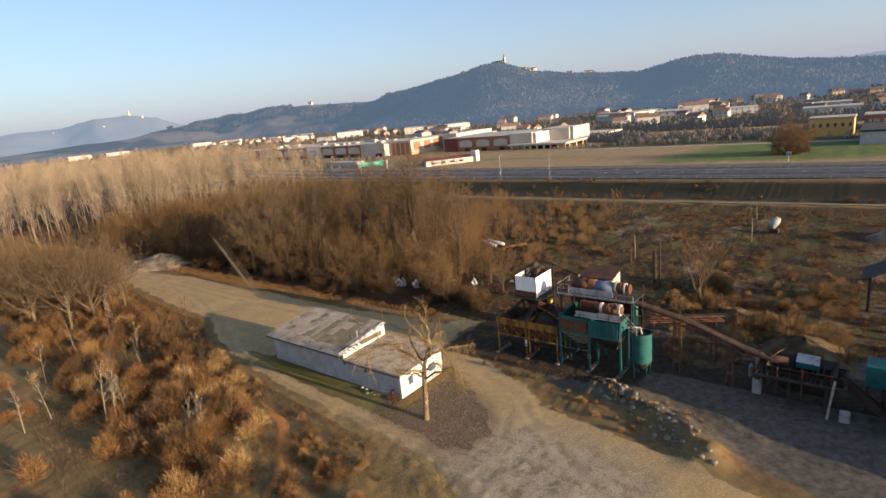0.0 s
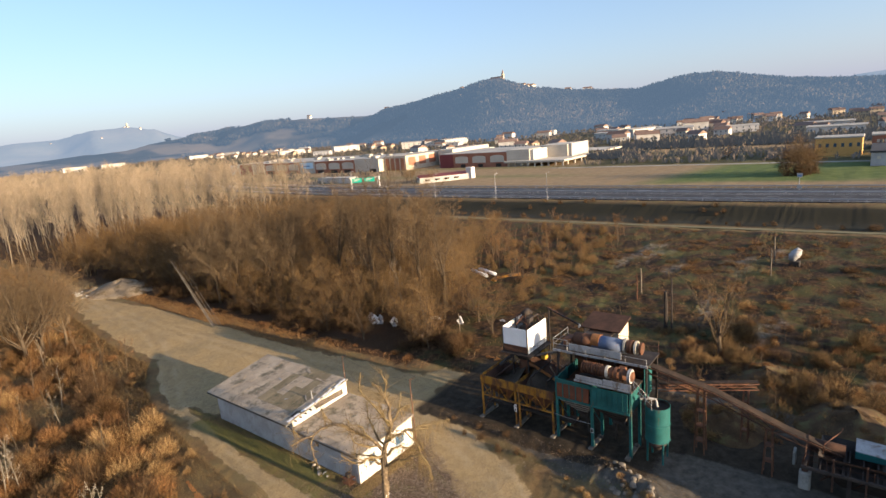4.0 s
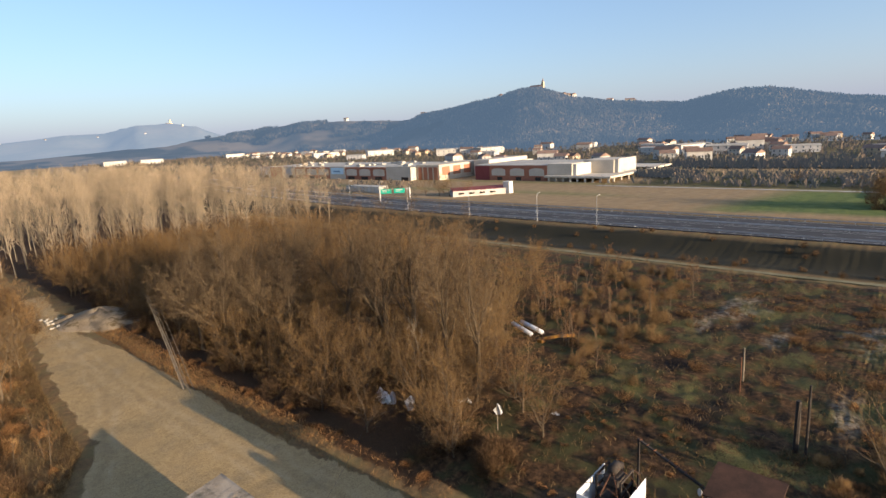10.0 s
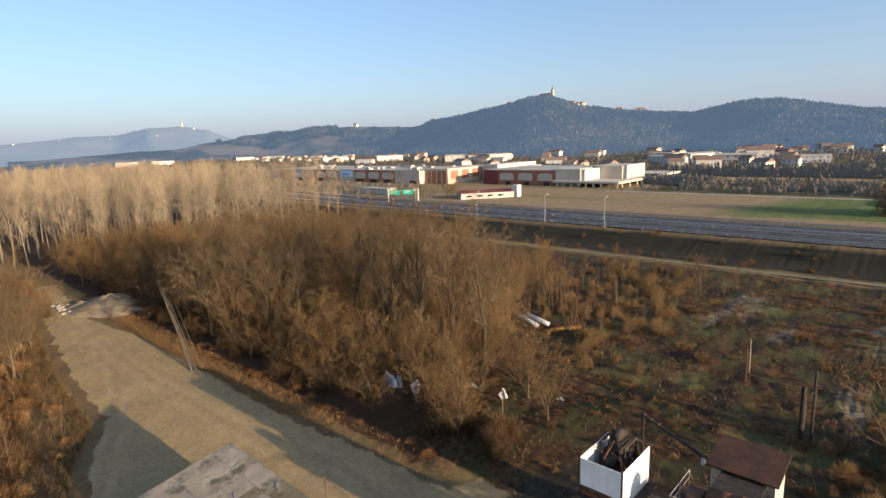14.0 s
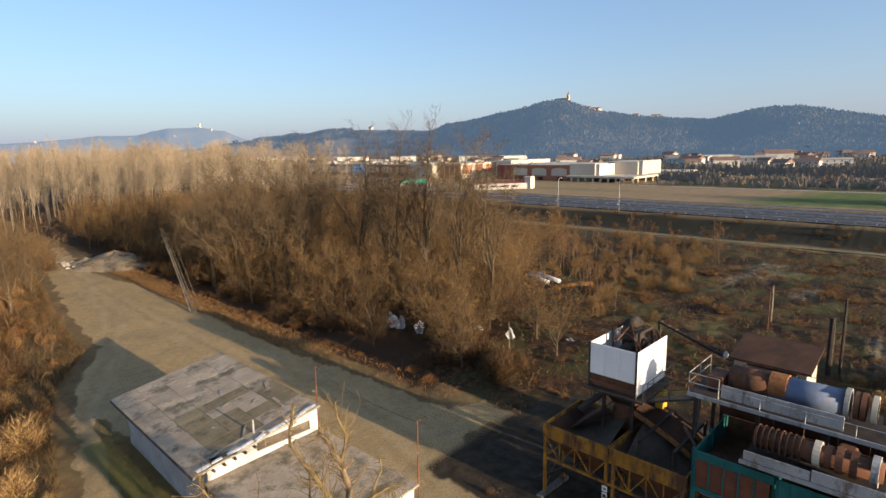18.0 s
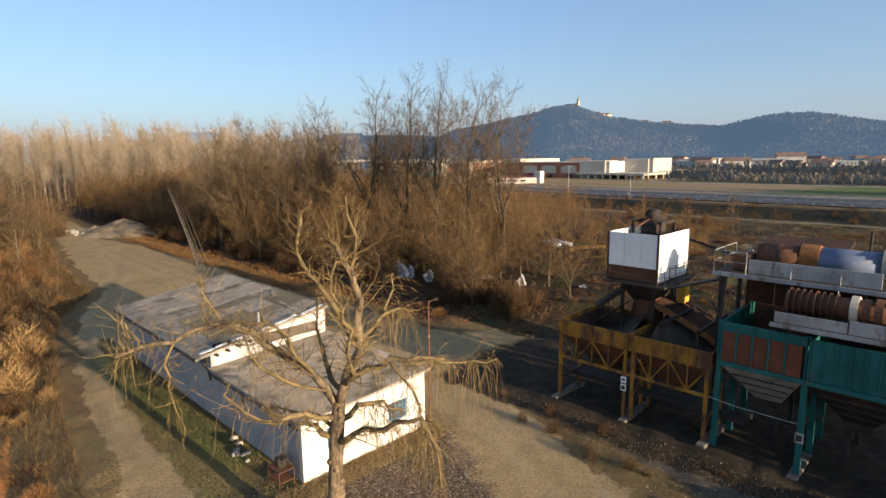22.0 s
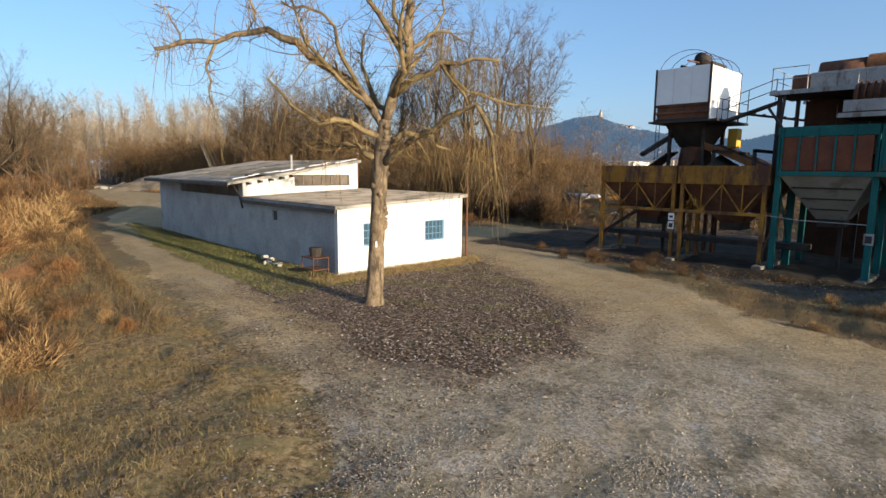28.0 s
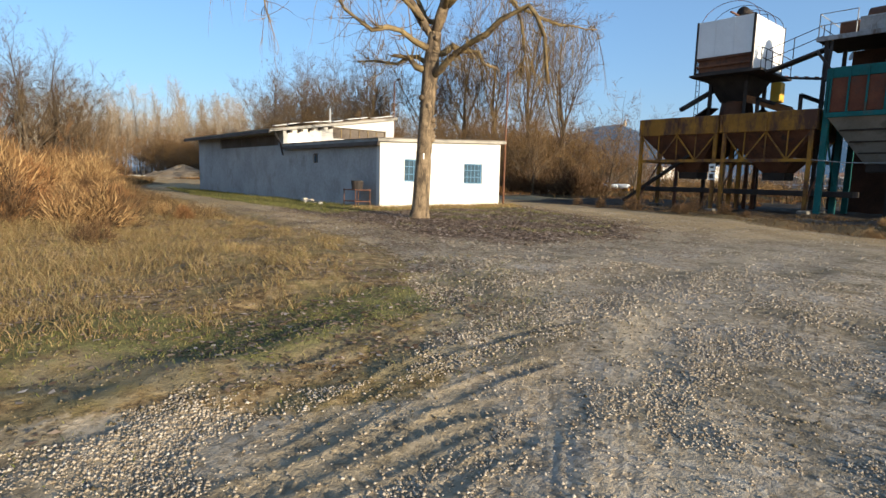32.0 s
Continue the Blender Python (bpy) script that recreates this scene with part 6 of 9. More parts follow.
    part("belt_arm", Shape().beam((26.9, -4.6, 8.2), (25.1, -10.1, 7.2), 0.16, 0.14), M_DARKSTEEL, b, "thin dark inclined belt arm")
    part("arm_prop", Shape().beam((26.9, -4.7, -0.2), (26.9, -4.7, 8.2), 0.14), M_DARKSTEEL, b)
    for u in np.linspace(0.05, 0.95, 9):
        p = Vector((26.9, -4.6, 8.2)).lerp(Vector((25.1, -10.1, 7.2)), float(u))
        part("roller", Shape().tube([p + Vector((-0.14, 0.05, 0.09)), p + Vector((0.14, -0.05, 0.09))], [0.035] * 2, 6), M_RUST, b)
    return b


set_back(bin_tower(), 0.25, 1.022)


def batching_plant():
    b = thing("batching_plant", "teal-painted batching bins on steel columns with rusty drums and decks above", "plant", (17, -15, 0))
    x0, x1 = 14.75, 19.6
    ys = (-11.55, -15.0, -18.55)
    for x in (15.05, 17.3, 19.4):
        for y in ys:
            part("post", Shape().box(x - 0.12, x + 0.12, y - 0.12, y + 0.12, -0.2, 6.15, 0.015), M_TEAL, b)
    for k, (ya, yb) in enumerate(zip(ys, ys[1:])):
        n = 5 if k == 0 else 7
        for i in range(n):
            y0, y1 = ya - 0.12 + (yb - ya + 0.24) * i / n, ya - 0.12 + (yb - ya + 0.24) * (i + 1) / n
            part("panel", Shape().box(x0, x0 + 0.05, y1 + 0.03, y0 - 0.03, 4.36, 5.72 if k == 0 else 6.1, 0.012), M_REDPANEL if k == 0 else M_TEAL, b)
            part("rib", Shape().box(x0 - 0.05, x0 + 0.02, y0 - 0.035, y0 + 0.035, 4.3, 6.1), M_TEAL, b)
        if k == 0:
            part("top_plate", Shape().box(x0 - 0.02, x0 + 0.06, yb, ya, 5.74, 6.15, 0.012), M_TEAL, b)
        part("sill_beam", Shape().box(x0 - 0.06, x0 + 0.10, yb, ya, 4.14, 4.34, 0.012), M_TEAL, b)
        part("end_panel", Shape().box(x0 + 0.06, x1, yb - 0.03, yb + 0.03, 4.2, 6.1), M_TEAL, b)
        part("back_panel", Shape().box(x1 - 0.05, x1, yb, ya, 4.2, 6.1), M_RUST, b)
        yc = (ya + yb) / 2
        part("hopper_cone", Shape().frustum((x0 + 0.06, x1 - 0.05, yb + 0.05, ya - 0.05, 4.2), (16.7, 17.9, yc - 0.55, yc + 0.55, 2.3)), M_CONCRETE if k == 0 else M_DARKSTEEL, b, "grey ribbed hopper cone")
        for z in (2.75, 3.2, 3.65):
            u = (4.2 - z) / 1.9
            part("cone_band", Shape().box(x0 + 0.02 + u * 1.92, x0 + 0.07 + u * 1.92, yb + 0.1 + u * 1.2, ya - 0.1 - u * 1.2, z - 0.04, z + 0.04), M_DARKSTEEL, b)
        part("gate", Shape().box(16.75, 17.85, yc - 0.5, yc + 0.5, 1.95, 2.32, 0.03), M_DARKSTEEL, b)
        part("brace", Shape().beam((15.05, ya, 3.9), (17.3, ya, 1.2), 0.07), M_TEAL, b)
    part("end_panel", Shape().box(x0 + 0.06, x1, ys[0] - 0.03, ys[0] + 0.03, 4.2, 6.1), M_TEAL, b)
    part("bin_floor", Shape().box(x0 + 0.1, x1 - 0.1, ys[2], ys[0], 5.0, 5.06), M_RUST, b)
    part("cable", Shape().tube([(14.9, -10.5, 2.5), (14.95, -12.5, 2.3), (15.0, -14.9, 2.28)], [0.02] * 3, 5), M_DIRTYSHADEWHITE, b)
    part("sign_plate", Shape().box(14.90, 14.92, -15.17, -14.83, 1.5, 1.95), M_DIRTYSHADEWHITE, b, "white warning plate")
    part("sign_mark", Shape().box(14.892, 14.898, -15.11, -14.89, 1.58, 1.86), M_DARKSTEEL, b)
    # lower deck with ribbed screw washers
    part("deck", Shape().box(14.5, 17.2, -18.9, -13.6, 6.42, 6.52), M_DARKSTEEL, b)
    part("deck_channel", Shape().box(14.45, 14.55, -18.9, -13.6, 6.40, 6.58, 0.01), M_DIRTYSHADEWHITE, b)
    part("deck_plate", Shape().box(14.5, 14.54, -16.3, -13.75, 6.62, 7.05, 0.01), M_DIRTYSHADEWHITE, b, "white side plate of the lower deck")
    part("deck_plate", Shape().box(14.5, 14.54, -18.8, -16.35, 6.62, 7.15, 0.01), M_DIRTYSHADEWHITE, b)
    rotor = part("screw_drum", Shape().tube([(15.7, -13.9, 7.35), (15.7, -18.6, 7.35)], [0.42] * 2, 14), M_RUST, b, smooth=True)
    for k in range(8):
        y = -14.0 - 0.24 * k
        part("ring", Shape().tube([(15.7, y, 7.35), (15.7, y - 0.05, 7.35)], [0.55] * 2, 16), M_RUSTDARK if k % 4 else M_RUST, rotor)
    for k, (y, r, m) in enumerate(((-16.2, 0.55, M_BEIGE), (-16.6, 0.48, M_RUST), (-17.0, 0.55, M_RUST), (-17.5, 0.56, M_RUST), (-18.2, 0.62, M_DIRTYSHADEWHITE))):
        part("drum_ring", Shape().tube([(15.7, y, 7.35), (15.7, y - 0.26, 7.35)], [r] * 2, 18), m, rotor)
    part("motor", Shape().box(16.3, 17.0, -17.6, -16.9, 6.55, 7.6, 0.08), M_RUST, b)
    part("motor", Shape().box(16.4, 17.0, -15.2, -14.5, 6.55, 7.3, 0.08), M_DARKSTEEL, b)
    # upper deck with the long drum
    part("deck", Shape().box(17.0, 20.4, -19.4, -10.3, 7.78, 7.88), M_DARKSTEEL, b)
    part("deck_channel", Shape().box(16.94, 17.04, -19.4, -10.3, 7.74, 7.94, 0.01), M_DIRTYSHADEWHITE, b)
    for x in (17.2, 20.1):
        for y in (-10.7, -13.6, -16.4, -19.2):
            part("post", Shape().box(x - 0.08, x + 0.08, y - 0.08, y + 0.08, -0.2, 7.78), M_DARKSTEEL, b)
    for k in range(5):
        y0, y1 = -11.85 - k * 1.02, -11.85 - (k + 1) * 1.02
        part("deck_panel", Shape().box(17.26, 17.32, y1 + 0.012, y0, 7.96, 8.62, 0.012), M_DIRTYSHADEWHITE, b)
    drum = part("drum", Shape().tube([(18.7, -13.75, 8.66), (18.7, -16.7, 8.66)], [0.63] * 2, 26), M_DRUMBLUE, b, "faded blue cylindrical drum with a rusty end", smooth=True)
    part("drum_end", Shape().tube([(18.7, -11.9, 8.66), (18.7, -13.75, 8.66)], [0.58, 0.61], 24), M_RUST, drum, smooth=True)
    part("drum_band", Shape().tube([(18.7, -13.70, 8.72), (18.7, -14.45, 8.72)], [0.65] * 2, 26), M_RUSTORANGE, drum)
    for k, (y, r, m) in enumerate(((-16.75, 0.70, M_CONCRETE), (-17.1, 0.62, M_RUST), (-17.35, 0.64, M_RUST), (-17.75, 0.62, M_BEIGE), (-18.2, 0.55, M_RUST))):
        part("drum_ring", Shape().tube([(18.7, y, 8.72), (18.7, y - 0.2, 8.72)], [r] * 2, 22), m, drum)
    part("feed_box", Shape().box(18.0, 19.4, -11.7, -10.9, 7.9, 8.7, 0.05), M_RUST, b)
    part("cradle", Shape().box(18.1, 19.3, -14.0, -13.8, 7.88, 8.2), M_DARKSTEEL, b)
    part("cradle", Shape().box(18.1, 19.3, -16.5, -16.3, 7.88, 8.2), M_DARKSTEEL, b)
    rail(b, [(17.05, -11.8, 7.94), (17.05, -10.35, 7.94), (20.3, -10.35, 7.94)], 1.0, M_DIRTYSHADEWHITE, 1.4)
    rail(b, [(17.0, -19.3, 7.94), (17.0, -11.8, 7.94)], 0.55, M_DIRTYSHADEWHITE, 2.0, 1)
    rail(b, [(20.35, -19.3, 7.94), (20.35, -10.35, 7.94)], 1.0, M_RUST, 1.8)
    # dark plates added to hide the bright house wall, not a known part
    for k in range(6):
        y0 = -11.0 - 1.35 * k
        part("screen_plate", Shape().box(20.22, 20.28, y0 - 1.32, y0, 4.6 + 0.35 * (k % 3), 7.74, 0.01), M_RUSTDARK, b)
    # catwalk to the bin tower
    part("catwalk", Shape().beam((17.3, -8.2, 6.7), (17.6, -10.6, 7.5), 0.7, 0.1), M_DARKSTEEL, b)
    rail(b, [(17.0, -8.2, 6.75), (17.25, -10.5, 7.55)], 0.95, M_DARKSTEEL, 1.2)
    part("prop", Shape().beam((16.4, -11.0, 5.9), (17.2, -10.9, 7.7), 0.12), M_DARKSTEEL, b)
    part("prop", Shape().beam((15.1, -11.6, 6.0), (15.1, -10.9, 7.0), 0.1), M_DARKSTEEL, b)
    # side tower and stair frame at the far end
    part("side_panel", Shape().box(17.4, 19.4, -19.0, -18.9, 4.6, 7.4, 0.02), M_TEAL, b)
    for k in range(5):
        part("tread", Shape().box(15.0, 15.9, -19.3 - 0.24 * k, -19.1 - 0.24 * k, 6.2 - 0.22 * k, 6.24 - 0.22 * k), M_DARKSTEEL, b)
    rail(b, [(14.9, -18.9, 6.5), (14.9, -20.4, 5.1)], 0.9, M_DIRTYSHADEWHITE, 0.8)
    return b


set_back(batching_plant(), 0.25, 1.03)


def silo():
    s = thing("silo", "round teal steel silo on short legs with a white inlet pipe", "silo", (16.2, -20.5, 0))
    cx, cy, r = 16.2, -20.5, 1.02
    part("shell", Shape().tube([(cx, cy, 1.95), (cx, cy, 5.1)], [r] * 2, 30, False), M_TEAL, s, smooth=True)
    part("shell_lining", Shape().tube([(cx, cy, 5.1), (cx, cy, 4.3)], [r - 0.04] * 2, 30, False), M_DARKSTEEL, s, smooth=True)
    part("top_plate", Shape().tube([(cx, cy, 4.78), (cx, cy, 4.83)], [r - 0.02] * 2, 30), M_DARKSTEEL, s)
    part("cone", Shape().tube([(cx, cy, 1.95), (cx, cy, 0.95)], [r, 0.3], 24), M_DARKSTEEL, s, smooth=True)
    for z in (2.0, 3.5, 5.08):
        ring = [(cx + (r + 0.02) * math.cos(a), cy + (r + 0.02) * math.sin(a), z) for a in np.linspace(0, 2 * math.pi, 31)]
        part("band", Shape().tube(ring, [0.03] * 31, 5, False), M_TEAL, s)
    for a in (0.78, 2.36, 3.93, 5.5):
        x, y = cx + 0.92 * math.cos(a), cy + 0.92 * math.sin(a)
        part("leg", Shape().box(x - 0.07, x + 0.07, y - 0.07, y + 0.07, -0.2, 2.2), M_TEAL, s)
    part("pipe", Shape().tube([(15.6, -19.2, 5.6), (15.9, -20.0, 5.65), (16.1, -20.4, 5.6), (16.15, -20.5, 4.9)], [0.11] * 4, 10), M_DIRTYSHADEWHITE, s, "white bent inlet pipe")
    return s


set_back(silo(), 0.2, 1.03)


M_BELT = surface("old_rubber_belt", (0.018, 0.013, 0.010), (0.040, 0.027, 0.019), 1.0, 12, 0.95, stain=(0.06, 0.036, 0.022))


def conveyor(name, pts, w, label, legs=(), m=M_RUSTDARK):
    c = thing(name, label, "conveyor", (pts[-1][0], pts[-1][1], 0))
    for a, b in zip(pts, pts[1:]):
        a, b = Vector(a), Vector(b)
        d = (b - a).normalized()
        sd = d.cross(Vector((0, 0, 1))).normalized() * w / 2
        up = Vector((0, 0, 0.55))
        for q in (sd, -sd):
            part("chord", Shape().beam(a + q, b + q, 0.08, 0.10), m, c)
            part("chord", Shape().beam(a + q - up, b + q - up, 0.07, 0.09), m, c)
            n = max(2, int((b - a).length / 0.9))
            for i in range(n):
                p0, p1 = a.lerp(b, i / n) + q, a.lerp(b, (i + 1) / n) + q
                part("lattice", Shape().beam(p0 - (up if i % 2 else up * 0), p1 - (up * 0 if i % 2 else up), 0.05), m, c)
        part("belt", Shape().plate([a + sd * 0.9 + up * 0.2, a - sd * 0.9 + up * 0.2, b - sd * 0.9 + up * 0.2, b + sd * 0.9 + up * 0.2], 0.03), M_BELT, c)
    for (x, y, top, s) in legs:
        for dx, dy in ((-s, -s), (s, -s), (s, s), (-s, s)):
            part("leg", Shape().beam((x + dx * 1.2, y + dy * 1.2, -0.2), (x + dx * 0.7, y + dy * 0.7, top), 0.1), M_RUST, c)
        for z in (1.2, 2.6, 4.0):
            if z < top:
                part("tie", Shape().box(x - s, x + s, y - s, y + s, z - 0.05, z + 0.05), M_RUST, c)


conveyor("belt_conveyor", [(18.2, -18.6, 8.0), (18.7, -24.5, 6.4), (18.9, -29.8, 4.3), (19.3, -33.4, 3.1)], 0.95,
         "long rusty inclined belt conveyor on lattice legs", [(19.3, -23.3, 6.0, 0.35), (18.9, -28.6, 4.0, 0.3)])
conveyor("pipe_bridge", [(18.9, -19.8, 5.9), (23.4, -27.0, 5.7)], 0.55, "rusty horizontal lattice bridge beside the conveyor", [(22.8, -26.2, 5.1, 0.25)], M_RUST)


def wash_machine():
    w = thing("washing_machine", "dark rusty gravel washer with railings and small white hood", "machine", (18.6, -34.5, 0))
    for x in (16.8, 21.2):
        part("frame_beam", Shape().box(x - 0.1, x + 0.1, -38.4, -31.0, 2.55, 2.80, 0.02), M_DARKSTEEL, w)
    for y in (-31.2, -33.6, -36.0, -38.3):
        part("cross_beam", Shape().box(16.8, 21.2, y - 0.09, y + 0.09, 2.52, 2.74, 0.02), M_DARKSTEEL, w)
    for k in range(9):
        y = -38.2 + 0.86 * k
        part("floor_bar", Shape().box(16.7, 21.3, y - 0.05, y + 0.05, 2.78, 2.84), M_DARKSTEEL, w)
    for x, y in ((17.0, -36.9), (21, -36.9), (21, -31.4), (17.2, -34.0)):
        part("leg", Shape().box(x - 0.13, x + 0.13, y - 0.13, y + 0.13, -0.2, 2.7), M_DARKSTEEL, w)
    part("leg", Shape().beam((16.1, -37.1, -0.2), (16.4, -37.5, 3.6), 0.2), M_CONCRETE, w, "pale worn leaning leg")
    part("pier", Shape().box(17.9, 18.7, -31.6, -30.8, -0.2, 1.5, 0.12), M_CONCRETE, w, "broken concrete pier")
    part("pier", Shape().box(18.0, 18.5, -31.4, -30.95, 1.5, 2.6, 0.06), M_RUSTDARK, w)
    part("screen_box", Shape().frustum((17.6, 21.0, -37.6, -32.0, 3.45), (18.2, 20.4, -37.0, -32.6, 2.74)), M_DARKSTEEL, w)
    part("hood", Shape().plate([(19.4, -36.1, 3.45), (20.9, -36.1, 3.75), (21.1, -34.2, 3.75), (19.6, -34.2, 3.45)], 0.05), M_DIRTYSHADEWHITE, w, "white sloping hood")
    part("hood_side", Shape().box(19.5, 20.9, -36.1, -34.2, 2.86, 3.40, 0.03), M_TEAL, w)
    part("trough", Shape().frustum((17.0, 21.0, -38.2, -32.0, 2.55), (18.4, 19.6, -36.6, -33.6, 0.8)), M_DARKSTEEL, w)
    part("drum", Shape().tube([(19.3, -31.3, 3.35), (19.4, -33.6, 3.3)], [0.5] * 2, 16), M_RUSTDARK, w, smooth=True)
    part("plate", Shape().box(19.6, 20.6, -30.4, -30.2, 0.9, 2.0, 0.03), M_CONCRETE, w, "pale loose steel plate")
    for y in (-33.0, -35.0, -37.2):
        part("strut", Shape().beam((16.8, y, 2.7), (18.4, y + 0.8, 0.9), 0.09), M_RUSTDARK, w)
        part("upright", Shape().box(16.75, 16.87, y - 0.06, y + 0.06, 1.2, 3.9), M_RUSTDARK, w)
    rail(w, [(16.7, -38.2, 2.86), (16.7, -31.2, 2.86), (20.6, -31.2, 2.86)], 1.0, M_RUSTDARK, 1.3)
    part("bent_pipe", Shape().tube([(18.4, -32.2, 2.86), (18.5, -32.3, 4.0), (18.9, -32.6, 4.25), (20.4, -33.2, 4.3), (20.6, -33.3, 4.6)], [0.045] * 5, 7), M_RUST, w)
    part("chute", Shape().beam((19.0, -37.7, 2.7), (17.1, -41.8, 0.5), 0.9, 0.35), M_DARKSTEEL, w)
    for q in (-0.5, 0.5):
        part("chute_side", Shape().beam((19.0 + q, -37.7, 3.0), (17.1 + q, -41.8, 0.8), 0.06, 0.3), M_RUSTDARK, w)
    part("bucket", Shape().box(15.8, 16.6, -38.8, -38.0, 0.0, 0.95, 0.08), M_CONCRETE, w)


wash_machine()


def feed_bunker():
    f = thing("feed_bunker", "pale concrete bunker wall with teal machinery standing behind it", "bunker", (15, -44, 0))
    for k in range(3):
        part("wall_panel", Shape().box(14.2 + 0.12 * k, 14.7 + 0.12 * k, -44.4 - 3.0 * k, -41.6 - 3.0 * k, -0.3, 2.35, 0.05), M_CONCRETE, f, "stained pale concrete panel")
    part("side_panel", Shape().box(14.5, 18.5, -41.9, -41.6, -0.2, 2.3, 0.04), M_DARKSTEEL, f)
    part("hopper", Shape().frustum((15.0, 19.4, -46.5, -41.8, 4.3), (16.4, 18.0, -45.0, -43.0, 2.2)), M_TEAL, f)
    part("rim_plate", Shape().box(15.0, 15.1, -46.5, -41.8, 3.4, 4.4, 0.02), M_DIRTYSHADEWHITE, f)
    part("rim_plate", Shape().box(15.1, 15.14, -46.5, -41.8, 4.0, 4.6, 0.02), M_REDPANEL, f)
    part("tank", Shape().box(18.6, 21.0, -41.2, -39.6, 2.6, 4.6, 0.06), M_TEAL, f, "teal steel tank")
    for x, y in ((18.8, -41), (20.8, -41), (18.8, -39.8), (20.8, -39.8), (15.2, -46), (19.2, -46)):
        part("leg", Shape().box(x - 0.1, x + 0.1, y - 0.1, y + 0.1, -0.2, 4.0), M_DARKSTEEL, f)


feed_bunker()


def control_house():
    c = thing("control_house", "tall beige control house with a dark sloping roof and a doorway", "building", (24.7, -12.4, 0))
    x0, x1, y0, y1 = 23.4, 26.2, -14.4, -10.7
    # lower walls coloured near-black to vanish behind the plant's decks
    for za, zb, m in ((-0.3, 4.9, M_RUSTDARK), (4.9, 8.0, M_BEIGE)):
        part("wall", Shape().box(x0, x0 + 0.2, y0 + 0.2, y1, za, zb), m, c)
        part("wall", Shape().box(x0, x1, y0, y0 + 0.2, za, zb), m, c)
        part("wall", Shape().box(x1 - 0.2, x1, y0 + 0.2, y1, za, zb + (0.4 if zb > 5 else 0)), m, c)
        part("wall", Shape().box(x0 + 0.2, x1 - 0.2, y1 - 0.2, y1, za, zb), m, c)
    part("gable", Shape().add([(x0, y0 + 0.02, 8.0), (x1, y0 + 0.02, 8.0), (x1, y0 + 0.02, 8.55), (x0, y0 + 0.18, 8.0), (x1, y0 + 0.18, 8.0), (x1, y0 + 0.18, 8.55)],
                              [(0, 1, 2), (5, 4, 3), (0, 3, 4, 1), (1, 4, 5, 2), (2, 5, 3, 0)]), M_BEIGE, c)
    part("roof", Shape().plate([(x0 - 0.35, y0 - 0.25, 8.05), (x1 + 0.2, y0 - 0.25, 8.68), (x1 + 0.2, y1 + 0.25, 8.68), (x0 - 0.35, y1 + 0.25, 8.05)], 0.12), M_RUSTDARK, c, "dark sloping sheet roof")
    part("door", Shape().box(x0 - 0.03, x0 + 0.02, -12.9, -12.1, 5.2, 7.2, 0.01), M_DARKWOOD, c, "dark open doorway leaf")
    part("window", Shape().box(x0 - 0.02, x0 + 0.02, -11.9, -11.3, 6.3, 7.1, 0.01), M_GLASS, c)
    part("dish", Shape().tube([(x0 - 0.1, y1 + 0.3, 8.0), (x0 - 0.25, y1 + 0.45, 8.06)], [0.02, 0.24], 14), M_DIRTYSHADEWHITE, c, "small white satellite dish")
    part("landing", Shape().box(20.4, x0, -14.0, -11.4, 7.72, 7.82), M_DARKSTEEL, c)
    return c


set_back(control_house(), 0.25, 1.035)
# ---- hills, town, shopping halls, highway ----
VIEW = (-10.0, -20.0)
HAZE_GLOW = (0.33, 0.49, 0.70)


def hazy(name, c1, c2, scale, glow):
    """A far backdrop surface, lit by the sun, with the air's pale haze added as emission."""
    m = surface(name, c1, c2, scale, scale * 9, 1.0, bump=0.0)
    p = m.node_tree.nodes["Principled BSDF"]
    p.inputs["Emission Color"].default_value = (*HAZE_GLOW, 1)
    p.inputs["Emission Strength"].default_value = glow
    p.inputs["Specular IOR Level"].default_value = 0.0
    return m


def ridge(points):
    """Azimuth, distance and height of a crest, from places in the plan."""
    out = []
    for x, y, z in points:
        out.append((math.atan2(y - VIEW[1], x - VIEW[0]), math.hypot(x - VIEW[0], y - VIEW[1]), z))
    return sorted(out)


def hill_height(crest, near, far, seed):
    az = np.array([c[0] for c in crest])

    def h(a, r):
        top = np.interp(a, az, [c[2] for c in crest])
        dist = np.interp(a, az, [c[1] for c in crest])
        u = r / dist
        up = sstep(near, 0.98, u) ** 1.15
        down = 1 - sstep(1.02, far, u)
        x, y = r * np.cos(a), r * np.sin(a)
        rough = 1 + 0.06 * wob(x, y, 140, seed, 3) * (1 - np.exp(-((u - 1) / 0.08) ** 2)) + 0.22 * wob(x, y, 380, seed + 1, 2) * sstep(near, 0.75, u) * (1 - sstep(0.8, 0.98, u))
        return np.where(u < 1.0, up, down) * top * rough - 3 * (u < near)
    return h


